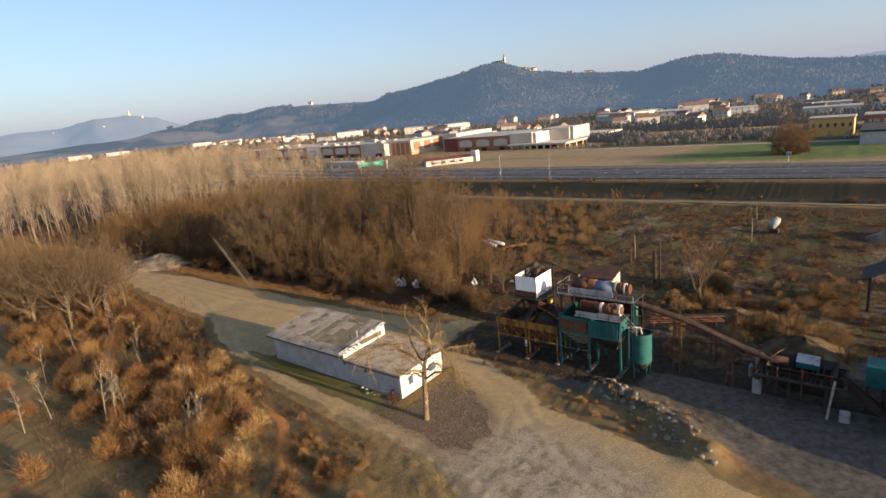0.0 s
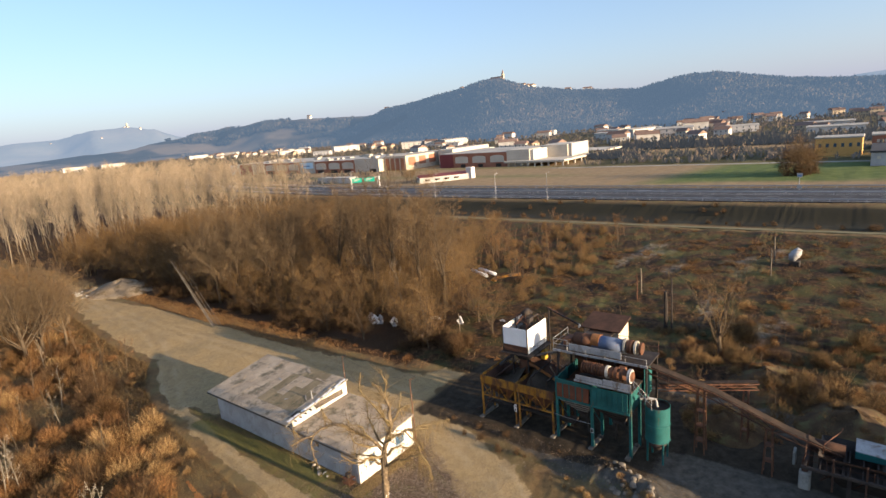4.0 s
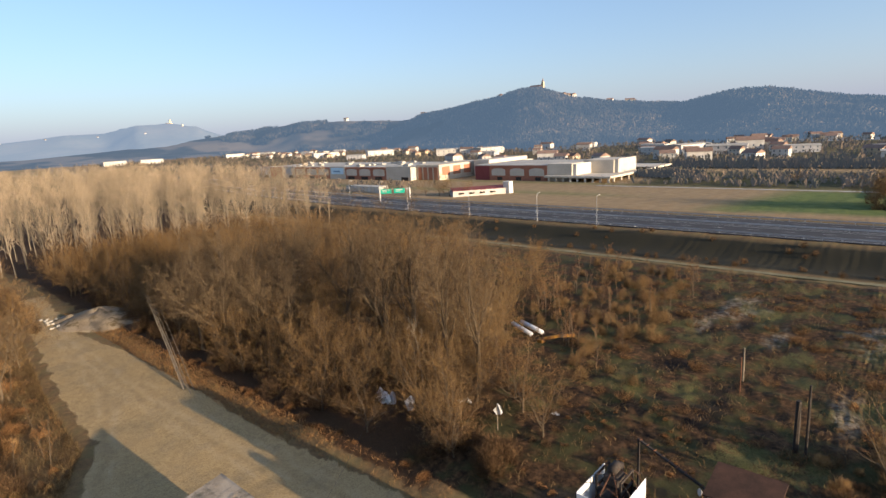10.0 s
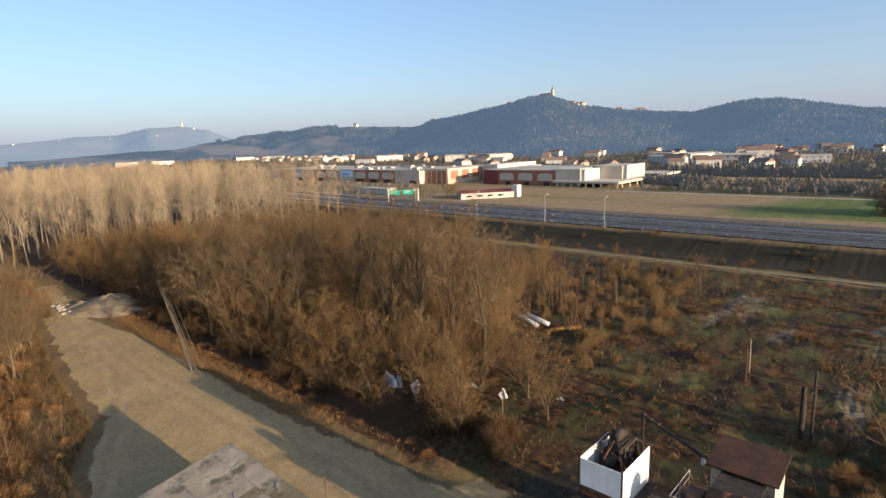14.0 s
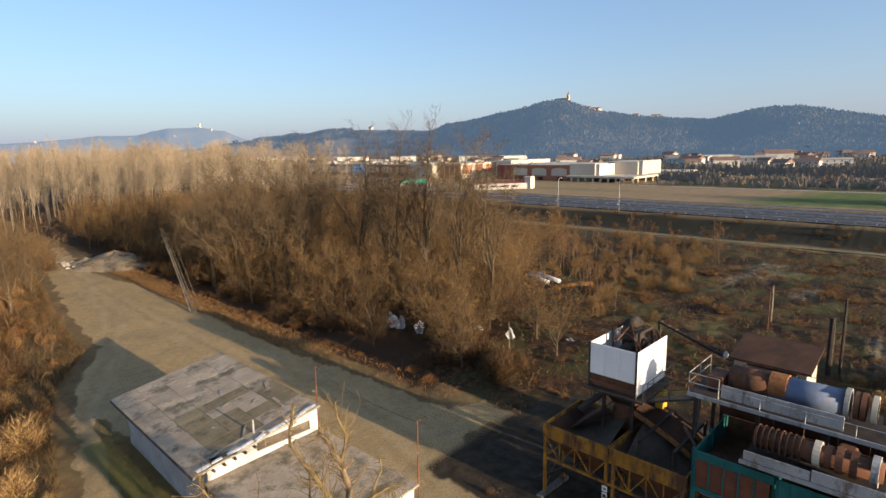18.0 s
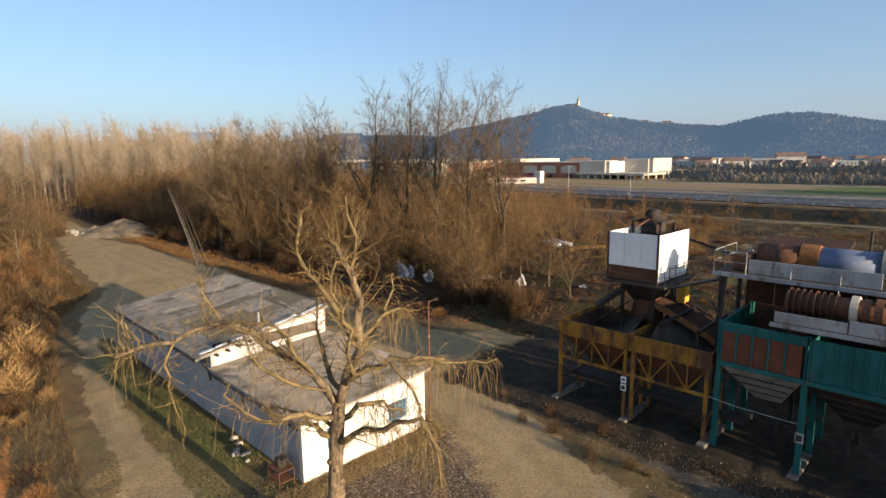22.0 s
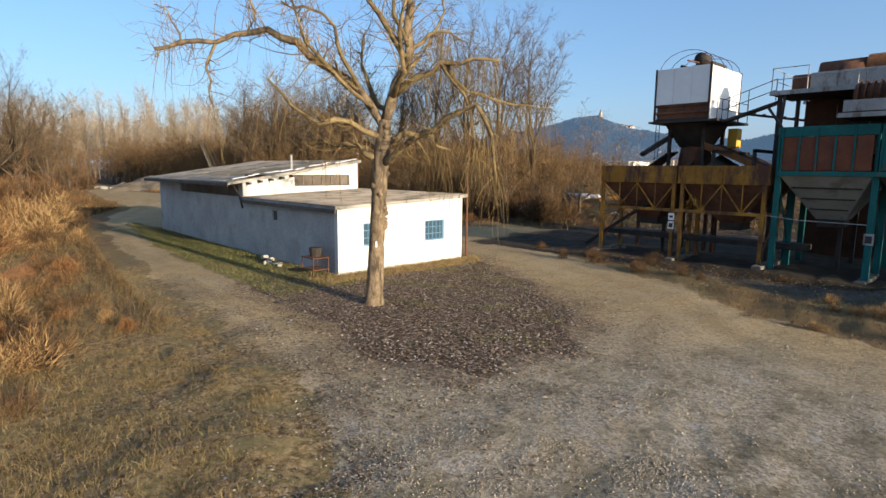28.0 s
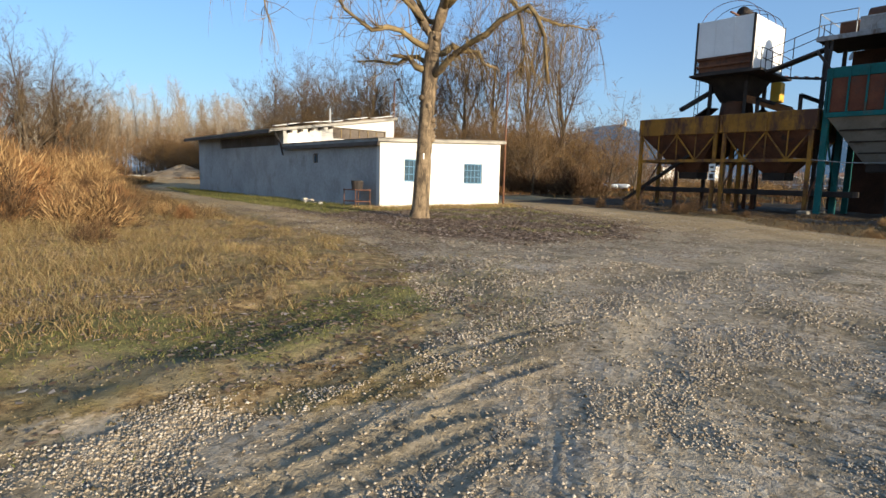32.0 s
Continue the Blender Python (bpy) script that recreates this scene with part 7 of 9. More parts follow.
def hill(name, label, crest, a0, a1, r0, r1, near, far, seed, material, na=200, nr=46, clearing=None):
    h = hill_height(crest, near, far, seed)
    A, R = np.meshgrid(np.linspace(a0, a1, na), np.linspace(r0, r1, nr), indexing="ij")
    Z = h(A, R)
    s = Shape()
    s.v = np.stack([VIEW[0] + R * np.cos(A), VIEW[1] + R * np.sin(A), Z], -1).reshape(-1, 3).tolist()
    s.f = [(i * nr + j, i * nr + j + 1, (i + 1) * nr + j + 1, (i + 1) * nr + j) for i in range(na - 1) for j in range(nr - 1)]
    ob = single(name, s, material, label, "hill", kind="structure", smooth=True)
    if clearing:
        zone_of = ob.data.attributes.new("clearing", "FLOAT", "POINT")
        zone_of.data.foreach_set("value", np.clip(clearing(A, R), 0, 1).reshape(-1).astype(np.float32))
    return h


# hills and their woods emit a bluish glow in place of aerial haze
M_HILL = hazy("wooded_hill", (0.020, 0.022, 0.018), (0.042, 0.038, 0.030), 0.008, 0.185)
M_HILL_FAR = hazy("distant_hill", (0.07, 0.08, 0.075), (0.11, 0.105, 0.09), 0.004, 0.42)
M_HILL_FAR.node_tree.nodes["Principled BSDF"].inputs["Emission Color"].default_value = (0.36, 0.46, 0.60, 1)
HILL_WOOD = island_mat("hill_woods", [(0.0, (0.010, 0.014, 0.010)), (0.45, (0.022, 0.022, 0.016)), (0.8, (0.044, 0.038, 0.027)), (1.0, (0.078, 0.064, 0.045))], haze=(*HAZE_GLOW, 0.20))
_t = HILL_WOOD.node_tree
_p = _t.nodes["Principled BSDF"]
_old = _p.inputs["Base Color"].links[0].from_socket
_n = noise_node(_t, _t.nodes.new("ShaderNodeTexCoord").outputs["Object"], 0.009, 4.0, 0.6)
_t.links.new(mix_node(_t, 1.0, _old, ramp_node(_t, _n, [(0.36, (0.35, 0.42, 0.42)), (0.52, (0.9, 0.88, 0.85)), (0.66, (1.9, 1.65, 1.4))]), "MULTIPLY"), _p.inputs["Base Color"])
# town trees emit a faint grey glow for the haze before them
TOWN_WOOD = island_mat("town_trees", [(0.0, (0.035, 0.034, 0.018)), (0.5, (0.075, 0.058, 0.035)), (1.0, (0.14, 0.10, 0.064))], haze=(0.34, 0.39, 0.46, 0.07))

crest_main = ridge([(500, 2400, 14), (700, 2350, 26), (900, 2300, 40), (1010, 2250, 52), (1120, 2200, 66), (1247, 2141, 80), (1235, 1794, 98), (1303, 1489, 87), (1250, 1266, 77), (1142, 941, 89), (1084, 771, 99), (1072, 700, 108), (1085, 655, 110), (1110, 625, 97),
                    (1131, 605, 87), (1275, 537, 73), (1319, 423, 65), (1248, 311, 79), (1215, 233, 78), (1226, 169, 64), (1234, 101, 51), (1238, 54, 46), (1240, -60, 36), (1240, -200, 26)])
_t = M_HILL.node_tree
_p = _t.nodes["Principled BSDF"]
_a = _t.nodes.new("ShaderNodeAttribute")
_a.attribute_name = "clearing"
_old = _p.inputs["Base Color"].links[0].from_socket
_t.links.new(mix_node(_t, _a.outputs["Fac"], _old, (0.125, 0.098, 0.068)), _p.inputs["Base Color"])

crest_far = ridge([(-300, 3600, 60), (300, 3500, 75), (655, 3417, 92), (882, 3365, 118), (1049, 3316, 120), (1029, 2795, 136), (1161, 2742, 141), (1271, 2693, 118), (1358, 2650, 80), (1700, 2500, 70), (2000, 2100, 40)])
crest_right = ridge([(2400, -300, 100), (2461, -18, 84), (2460, 40, 80), (2460, 160, 60), (2460, 300, 30)])


def main_clearing(a, r):
    """Meadow on the crest's shoulder and fields at the foot."""
    u = r / np.interp(a, [c[0] for c in crest_main], [c[1] for c in crest_main])
    x, y = r * np.cos(a), r * np.sin(a)
    top = np.exp(-((a - 0.845) / 0.055) ** 2) * sstep(0.86, 0.94, u)
    foot = (1 - sstep(0.74, 0.80, u)) * sstep(0.0, 0.35, wob(x, y, 260, 115, 3)) * np.where((a > 0.64) | (a < 0.16), 0.8, 0.0)
    low_left = sstep(0.86, 0.95, a) * sstep(-0.1, 0.3, wob(x, y, 300, 116, 3)) * 0.8
    return top + foot + low_left


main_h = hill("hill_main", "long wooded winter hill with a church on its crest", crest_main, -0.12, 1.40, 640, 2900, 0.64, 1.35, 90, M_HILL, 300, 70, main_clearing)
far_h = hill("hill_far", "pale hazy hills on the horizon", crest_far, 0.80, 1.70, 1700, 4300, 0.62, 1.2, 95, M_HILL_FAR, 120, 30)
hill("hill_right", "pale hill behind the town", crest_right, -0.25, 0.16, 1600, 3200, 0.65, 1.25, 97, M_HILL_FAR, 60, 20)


def tuft_field(name, label, spots, material, category="wood", flat=0.75):
    """Many small bare crowns, each a fan of narrow blades, in one mesh."""
    g = np.random.RandomState(7)
    P = np.array(spots, float)
    n, K = len(P), 8
    V = np.zeros((n, 1 + 2 * K, 3))
    V[:, 0] = P[:, :3]
    V[:, 0, 2] -= 0.15 * P[:, 3]
    for k in range(K):
        ang, size = g.uniform(0, 2 * math.pi, n), P[:, 3]
        out, half = size * g.uniform(0.05, 0.50, n), size * g.uniform(0.05, 0.12, n)
        up = size * flat * g.uniform(0.55, 1.25, n) * (1.1 - 0.5 * out / size)
        cx, cy = P[:, 0] + out * np.cos(ang), P[:, 1] + out * np.sin(ang)
        turn = g.uniform(0, 2 * math.pi, n)
        for side in (0, 1):
            q = half * (2 * side - 1)
            V[:, 1 + 2 * k + side] = np.stack([cx + q * np.cos(turn), cy + q * np.sin(turn), P[:, 2] + up * g.uniform(0.85, 1.1, n)], -1)
    me = bpy.data.meshes.new(name)
    verts = V.reshape(-1, 3)
    i0 = np.arange(n) * (1 + 2 * K)
    F = np.stack([np.stack([i0, i0 + 1 + 2 * k, i0 + 2 + 2 * k], -1) for k in range(K)], 1).reshape(-1, 3)
    me.vertices.add(len(verts))
    me.vertices.foreach_set("co", verts.reshape(-1))
    me.loops.add(F.size)
    me.loops.foreach_set("vertex_index", F.reshape(-1).astype(np.int32))
    me.polygons.add(len(F))
    me.polygons.foreach_set("loop_start", np.arange(0, F.size, 3, dtype=np.int32))
    me.update(calc_edges=True)
    me.materials.append(material)
    return tagged(new(name, me), label, category, kind="stuff")


rs = np.random.RandomState(101)
n = 60000
a, u = rs.uniform(-0.10, 1.12, n), rs.uniform(0.64, 1.02, n)
r = u * np.interp(a, [c[0] for c in crest_main], [c[1] for c in crest_main])
x, y = VIEW[0] + r * np.cos(a), VIEW[1] + r * np.sin(a)
bare = (main_clearing(a, r) > 0.35) | ((a > 0.72) & (wob(x, y, 330, 111, 2) > 0.05)) | ((a > 0.51) & (a < 0.555) & (u > 0.985))
z = main_h(a, r)
ok = ~bare & (z > 2)
size = rs.uniform(7, 13, n) * np.where(u > 0.97, 0.72, 1) * np.where((a > 0.29) & (a < 0.46) & (u > 0.985), 0.6, 1)
spots = np.stack([x, y, z, size], -1)[ok]
tuft_field("hill_woods", "bare brown woods covering the hill, with blue haze emitted over them", spots, HILL_WOOD)


# houses of the town and on the slopes
def house_kind(w, d, h, roof, wallm, roofm, windows=3):
    """Meshes of a small house at the origin: walls, gabled roof, windows."""
    wall = Shape().box(-w / 2, w / 2, -d / 2, d / 2, -6, h)
    r = Shape()
    o = 0.5
    zz = h + roof
    r.add([(-w / 2 - o, -d / 2 - o, h - 0.15), (-w / 2 - o, d / 2 + o, h - 0.15), (w / 2 + o, d / 2 + o, h - 0.15), (w / 2 + o, -d / 2 - o, h - 0.15),
           (0, -d / 2 - o, zz), (0, d / 2 + o, zz)], [(0, 4, 5, 1), (2, 5, 4, 3), (0, 3, 4), (1, 5, 2), (0, 1, 2, 3)])
    win = Shape()
    for f in range(max(1, int(h // 2.9))):
        for i in range(windows):
            y = -d / 2 + d * (i + 0.5) / windows
            win.box(-w / 2 - 0.05, -w / 2, y - 0.5, y + 0.5, 1.0 + 2.9 * f, 2.4 + 2.9 * f)
        for i in range(2):
            x = -w / 2 + w * (i + 0.5) / 2
            win.box(x - 0.5, x + 0.5, -d / 2 - 0.05, -d / 2, 1.0 + 2.9 * f, 2.4 + 2.9 * f)
    out = []
    for nm, s, m in (("wall", wall, wallm), ("roof", r, roofm), ("window", win, M_GLASS)):
        me = s.mesh(nm)
        me.materials.append(m)
        out.append((nm, me))
    return out


M_TILE = surface("tile_roof", (0.15, 0.10, 0.08), (0.21, 0.145, 0.115), 0.4, 3, 0.9, vary=0.4)
M_HWHITE = surface("white_render", (0.38, 0.36, 0.33), (0.52, 0.50, 0.47), 0.2, 2, 0.9, vary=0.3)
M_HOCHRE = surface("ochre_render", (0.42, 0.33, 0.22), (0.54, 0.43, 0.30), 0.2, 2, 0.9, vary=0.3)
M_HGREY = surface("grey_render", (0.30, 0.30, 0.31), (0.42, 0.42, 0.43), 0.2, 2, 0.9, vary=0.3)
M_BRICKRED = surface("red_brick_cladding", (0.25, 0.105, 0.065), (0.34, 0.15, 0.095), 0.15, 1.5, 0.9)
M_MAROON = surface("maroon_cladding", (0.14, 0.035, 0.035), (0.19, 0.05, 0.05), 0.15, 1.5, 0.8)
M_CREAM = surface("cream_cladding", (0.42, 0.375, 0.31), (0.53, 0.48, 0.40), 0.12, 1.2, 0.85)
M_HALLROOF = surface("pale_hall_roof", (0.30, 0.28, 0.245), (0.42, 0.40, 0.355), 0.1, 1, 0.9)
M_ORANGE = surface("orange_cladding", (0.50, 0.29, 0.09), (0.60, 0.36, 0.13), 0.15, 1.5, 0.8)
M_ASPHALT = surface("asphalt", (0.034, 0.036, 0.042), (0.050, 0.052, 0.058), 0.1, 3, 0.9)
M_GREEN_SIGN = surface("green_sign", (0.0, 0.22, 0.16), (0.01, 0.27, 0.20), 0.5, 5, 0.5)
M_LINE = surface("road_paint", (0.30, 0.30, 0.29), (0.42, 0.42, 0.41), 0.5, 5, 0.8)
M_BLUE_SIGN = surface("pale_blue_sign", (0.42, 0.60, 0.74), (0.50, 0.68, 0.80), 0.5, 5, 0.6)

random.seed(121)
HOUSES = [house_kind(10, 12, 6.2, 2.6, M_HWHITE, M_TILE), house_kind(9, 14, 5.8, 2.4, M_HOCHRE, M_TILE), house_kind(11, 18, 8.6, 2.6, M_HWHITE, M_TILE, 4),
          house_kind(14, 26, 6.0, 1.2, M_HGREY, M_HALLROOF, 5), house_kind(16, 34, 7.0, 0.8, M_HWHITE, M_HALLROOF, 6), house_kind(8, 10, 6.0, 2.5, M_CREAM, M_TILE)]


def put_house(x, y, kind=None, z=0.0, turn=None, scale=1.0):
    k = HOUSES[kind] if kind is not None else random.choice(HOUSES)
    root = thing("house", "small rendered house with a pitched roof in the distant town", "house", (x, y, z), "town houses")
    root.rotation_euler = (0, 0, rnd(-0.5, 0.5) if turn is None else turn)
    root.scale = (scale, scale, scale)
    for nm, me in k:
        o = new(nm, me)
        o.parent = root
    return root


for k in range(105):
    u = random.random()
    y = rnd(-80, 420) if u < 0.5 else rnd(420, 1300)
    x = rnd(430, 800) if y < 420 else rnd(520, 800) + 0.12 * (y - 420)
    put_house(x, y, random.choice((0, 0, 1, 2, 3, 5, 5, 4)))
for x, y, k, t in ((575, 170, 4, 1.2), (560, 130, 3, 0.2), (590, 118, 2, 0.3), (640, 470, 4, 1.4), (620, 520, 4, 0.6), (640, 700, 4, 1.0), (600, 800, 4, 1.1), (668, 1250, 4, 1.4), (477, 1250, 4, 1.4), (420, 1300, 4, 1.5)):
    put_house(x, y, k, 0, t, 1.3)
for k in range(34):
    a, u = rnd(-0.10, 0.30), rnd(0.655, 0.72)
    r = u * 1240
    put_house(VIEW[0] + r * math.cos(a), VIEW[1] + r * math.sin(a), random.choice((0, 1, 2, 5)), float(main_h(np.array([a]), np.array([r]))[0]), None, 0.95)
for a, k in ((0.500, 2), (0.503, 0), (0.508, 0), (0.513, 5), (0.40, 0), (0.405, 2), (0.437, 0), (0.62, 5), (0.755, 0), (0.89, 0)):
    d = float(np.interp(a, [c[0] for c in crest_main], [c[1] for c in crest_main])) * 0.985
    put_house(VIEW[0] + d * math.cos(a), VIEW[1] + d * math.sin(a), k, float(main_h(np.array([a]), np.array([d]))[0]) + 4.0, None, 1.1)
for k in range(5):
    a = rnd(1.14, 1.40)
    d = float(np.interp(a, [c[0] for c in crest_far], [c[1] for c in crest_far])) * rnd(0.85, 0.985)
    put_house(VIEW[0] + d * math.cos(a), VIEW[1] + d * math.sin(a), random.choice((0, 2, 5)), float(far_h(np.array([a]), np.array([d]))[0]), None, 0.7)

# church on the crest
cx, cy = 1093, 652
cz = float(main_h(np.array([math.atan2(cy - VIEW[1], cx - VIEW[0])]), np.array([math.hypot(cx - VIEW[0], cy - VIEW[1])]))[0]) + 5
ch = thing("church", "hilltop church with a slender spired bell tower", "church", (cx, cy, cz))
part("nave", Shape().box(cx - 9, cx + 9, cy + 3, cy + 31, cz - 12, cz + 9), M_HOCHRE, ch)
part("nave_roof", Shape().add([(cx - 9.8, cy + 2, cz + 9), (cx + 9.8, cy + 2, cz + 9), (cx + 9.8, cy + 32, cz + 9), (cx - 9.8, cy + 32, cz + 9), (cx, cy + 2, cz + 14), (cx, cy + 32, cz + 14)],
                                 [(0, 3, 5, 4), (1, 4, 5, 2), (0, 4, 1), (3, 2, 5)]), M_TILE, ch)
part("tower", Shape().box(cx - 2.6, cx + 2.6, cy - 2.6, cy + 2.6, cz - 12, cz + 17, 0.2), M_HOCHRE, ch)
part("belfry", Shape().box(cx - 2.2, cx + 2.2, cy - 2.2, cy + 2.2, cz + 17, cz + 20.5, 0.2), M_HOCHRE, ch)
part("spire", Shape().tube([(cx, cy, cz + 20.5), (cx, cy, cz + 28)], [2.2, 0.15], 8), M_TILE, ch)
fx, fy = 1161, 2742
fz = 136
fc = thing("church", "tiny hazy church on the far hill", "church", (fx, fy, fz))
part("nave", Shape().box(fx - 12, fx + 12, fy, fy + 24, fz - 8, fz + 11), M_HOCHRE, fc)
part("tower", Shape().box(fx - 3.5, fx + 3.5, fy - 8, fy - 1, fz - 8, fz + 26), M_HOCHRE, fc)

# trees among the town and along the fields
n = 9000
y = rs.uniform(-160, 1500, n)
x = 395 + (465 + 0.1 * np.maximum(0, y)) * rs.uniform(0, 1, n)
ok = (wob(x, y, 120, 131, 3) > -0.15) | (rs.uniform(0, 1, n) < 0.25)
spots = np.stack([x, y, 0 * x, rs.uniform(3, 6.5, n)], -1)[ok].tolist()
for k in range(900):
    x, y = rs.uniform(279, 348), rs.uniform(-70, 104)
    if wob(np.array([x]), np.array([y]), 30, 133, 2)[0] > -0.25 and not (285 < x < 325 and -36 < y < 0):
        spots.append((x, y, 0, rs.uniform(2, 5)))
for k in range(420):
    spots.append((rs.uniform(386, 402), rs.uniform(-120, 130), 0, rs.uniform(5, 10)))
for k in range(160):
    spots.append((rs.uniform(318, 330), rs.uniform(85, 118), 0, rs.uniform(4, 7)))
for k in range(500):
    spots.append((rs.uniform(255, 330), rs.uniform(560, 800), 0, rs.uniform(5, 9)))
for k in range(200):
    spots.append((rs.uniform(188, 250), rs.uniform(215, 420), 0, rs.uniform(2.5, 5)))
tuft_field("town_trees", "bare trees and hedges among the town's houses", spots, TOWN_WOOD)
random.seed(131)
for k in range(9):
    a = rnd(0, 6.28)
    grove_tree(226 + 6 * math.cos(a) * random.random(), -9.5 + 6.5 * math.sin(a) * random.random(), rnd(0.8, 0.98), say="bare brown tree in the field's round copse")
for k in range(10):
    brush(226 + rnd(-8, 8), -9.5 + rnd(-8, 8), rnd(1.2, 2))
for x, y, s in ((300, 30, 0.5), (205, 168, 0.75), (206, 176, 0.8), (202, 182, 0.75), (210, 160, 0.6), (212, 178, 0.7), (268, 108, 0.35), (272, 102, 0.3), (266, 113, 0.35)):
    grove_tree(x, y, s, say="bare tree standing in open fields")


field_road = Shape().box(268.5, 271, -260, 118, -0.1, 0.14)
single("field_road", field_road, M_HALLROOF, "narrow pale road between the fields and the hedges", "road", kind="structure")


# shopping halls
def hall_one():
    h = thing("shopping_hall", "long low shopping hall with red-brick bays and pale arched panels", "building", (285, 380, 0))
    x, z1 = 272.0, 9.6
    part("body", Shape().box(x + 0.6, x + 62, 262, 462, -1, z1 - 0.8), M_CREAM, h)
    part("roof", Shape().box(x + 1, x + 61, 263, 461, z1 - 0.78, z1 - 0.2), M_HALLROOF, h)
    secs = [(262, 288, M_CREAM, 0), (288, 336, M_BRICKRED, 3), (336, 356, M_CREAM, -1), (356, 406, M_BRICKRED, 3), (406, 426, M_CREAM, 0), (426, 446, M_MAROON, 0), (446, 462, M_HGREY, 0)]
    for ya, yb, m, arches in secs:
        top = z1 + (0.5 if m is M_CREAM else 0)
        b = part("bay", Shape().box(x, x + 0.6, ya, yb - 0.2, -1, top), m, h)
        if arches > 0:
            wd = (yb - ya) / arches
            for i in range(arches):
                yc = ya + wd * (i + 0.5)
                r = wd * 0.40
                pts = [(x - 0.12, yc - r, 3.0), (x - 0.12, yc + r, 3.0), (x - 0.12, yc + r, 7.0)]
                pts += [(x - 0.12, yc + r * math.cos(a), 7.0 + 1.2 * math.sin(a)) for a in np.linspace(0.2, math.pi - 0.2, 7)]
                pts += [(x - 0.12, yc - r, 7.0)]
                n = len(pts)
                s = Shape().add(pts + [(x, p[1], p[2]) for p in pts], [tuple(range(n))] + [(k, n + k, n + (k + 1) % n, (k + 1) % n) for k in range(n)])
                part("arch_panel", s, M_CREAM, b)
                part("opening", Shape().box(x - 0.1, x + 0.1, yc - 0.5 * r, yc + 0.7 * r, -0.5, 2.4), M_DARKSTEEL, b)
        elif arches < 0:
            part("sign", Shape().box(x - 0.2, x, ya + 2, yb - 2, 4.0, 9.0), M_BLUE_SIGN, b, "pale blue sign panel")
            part("sign_bar", Shape().box(x - 0.26, x - 0.2, ya + 6, yb - 5, 5.6, 6.6), M_BLUEFRAME, b)
        else:
            part("opening", Shape().box(x - 0.1, x + 0.1, ya + 3, ya + 10, -0.5, 2.4), M_DARKSTEEL, b)
    for k in range(26):
        px, py = x + rnd(6, 56), rnd(266, 458)
        part("roof_unit", Shape().box(px, px + rnd(2, 5), py, py + rnd(2, 7), z1 - 0.2, z1 + rnd(0.6, 1.6), 0.1), M_HALLROOF, h)
    b = part("bay", Shape().box(x + 6, x + 60, 240, 262, -1, z1 + 1.0), M_BEIGE, h, "beige corner block with brick bays")
    for k in range(4):
        part("brick_bay", Shape().box(x + 5.8, x + 6, 241.5 + 5 * k, 245 + 5 * k, -1, z1 - 0.6), M_BRICKRED, b)
        part("brick_bay", Shape().box(x + 9 + 12 * k, x + 17 + 12 * k, 239.8, 240, 3.2, z1 - 0.4), M_BRICKRED, b)
    part("block", Shape().box(x + 40, x + 90, 222, 236, -1, z1 + 2.2, 0.2), M_CREAM, h)
    for k in range(6):
        part("column", Shape().box(x + 30 + 9 * k, x + 31.2 + 9 * k, 219, 220.5, -1, 8.0), M_CREAM, h)
    part("canopy", Shape().box(x + 28, x + 92, 218, 224, 8.0, 9.2, 0.1), M_HALLROOF, h)


hall_one()


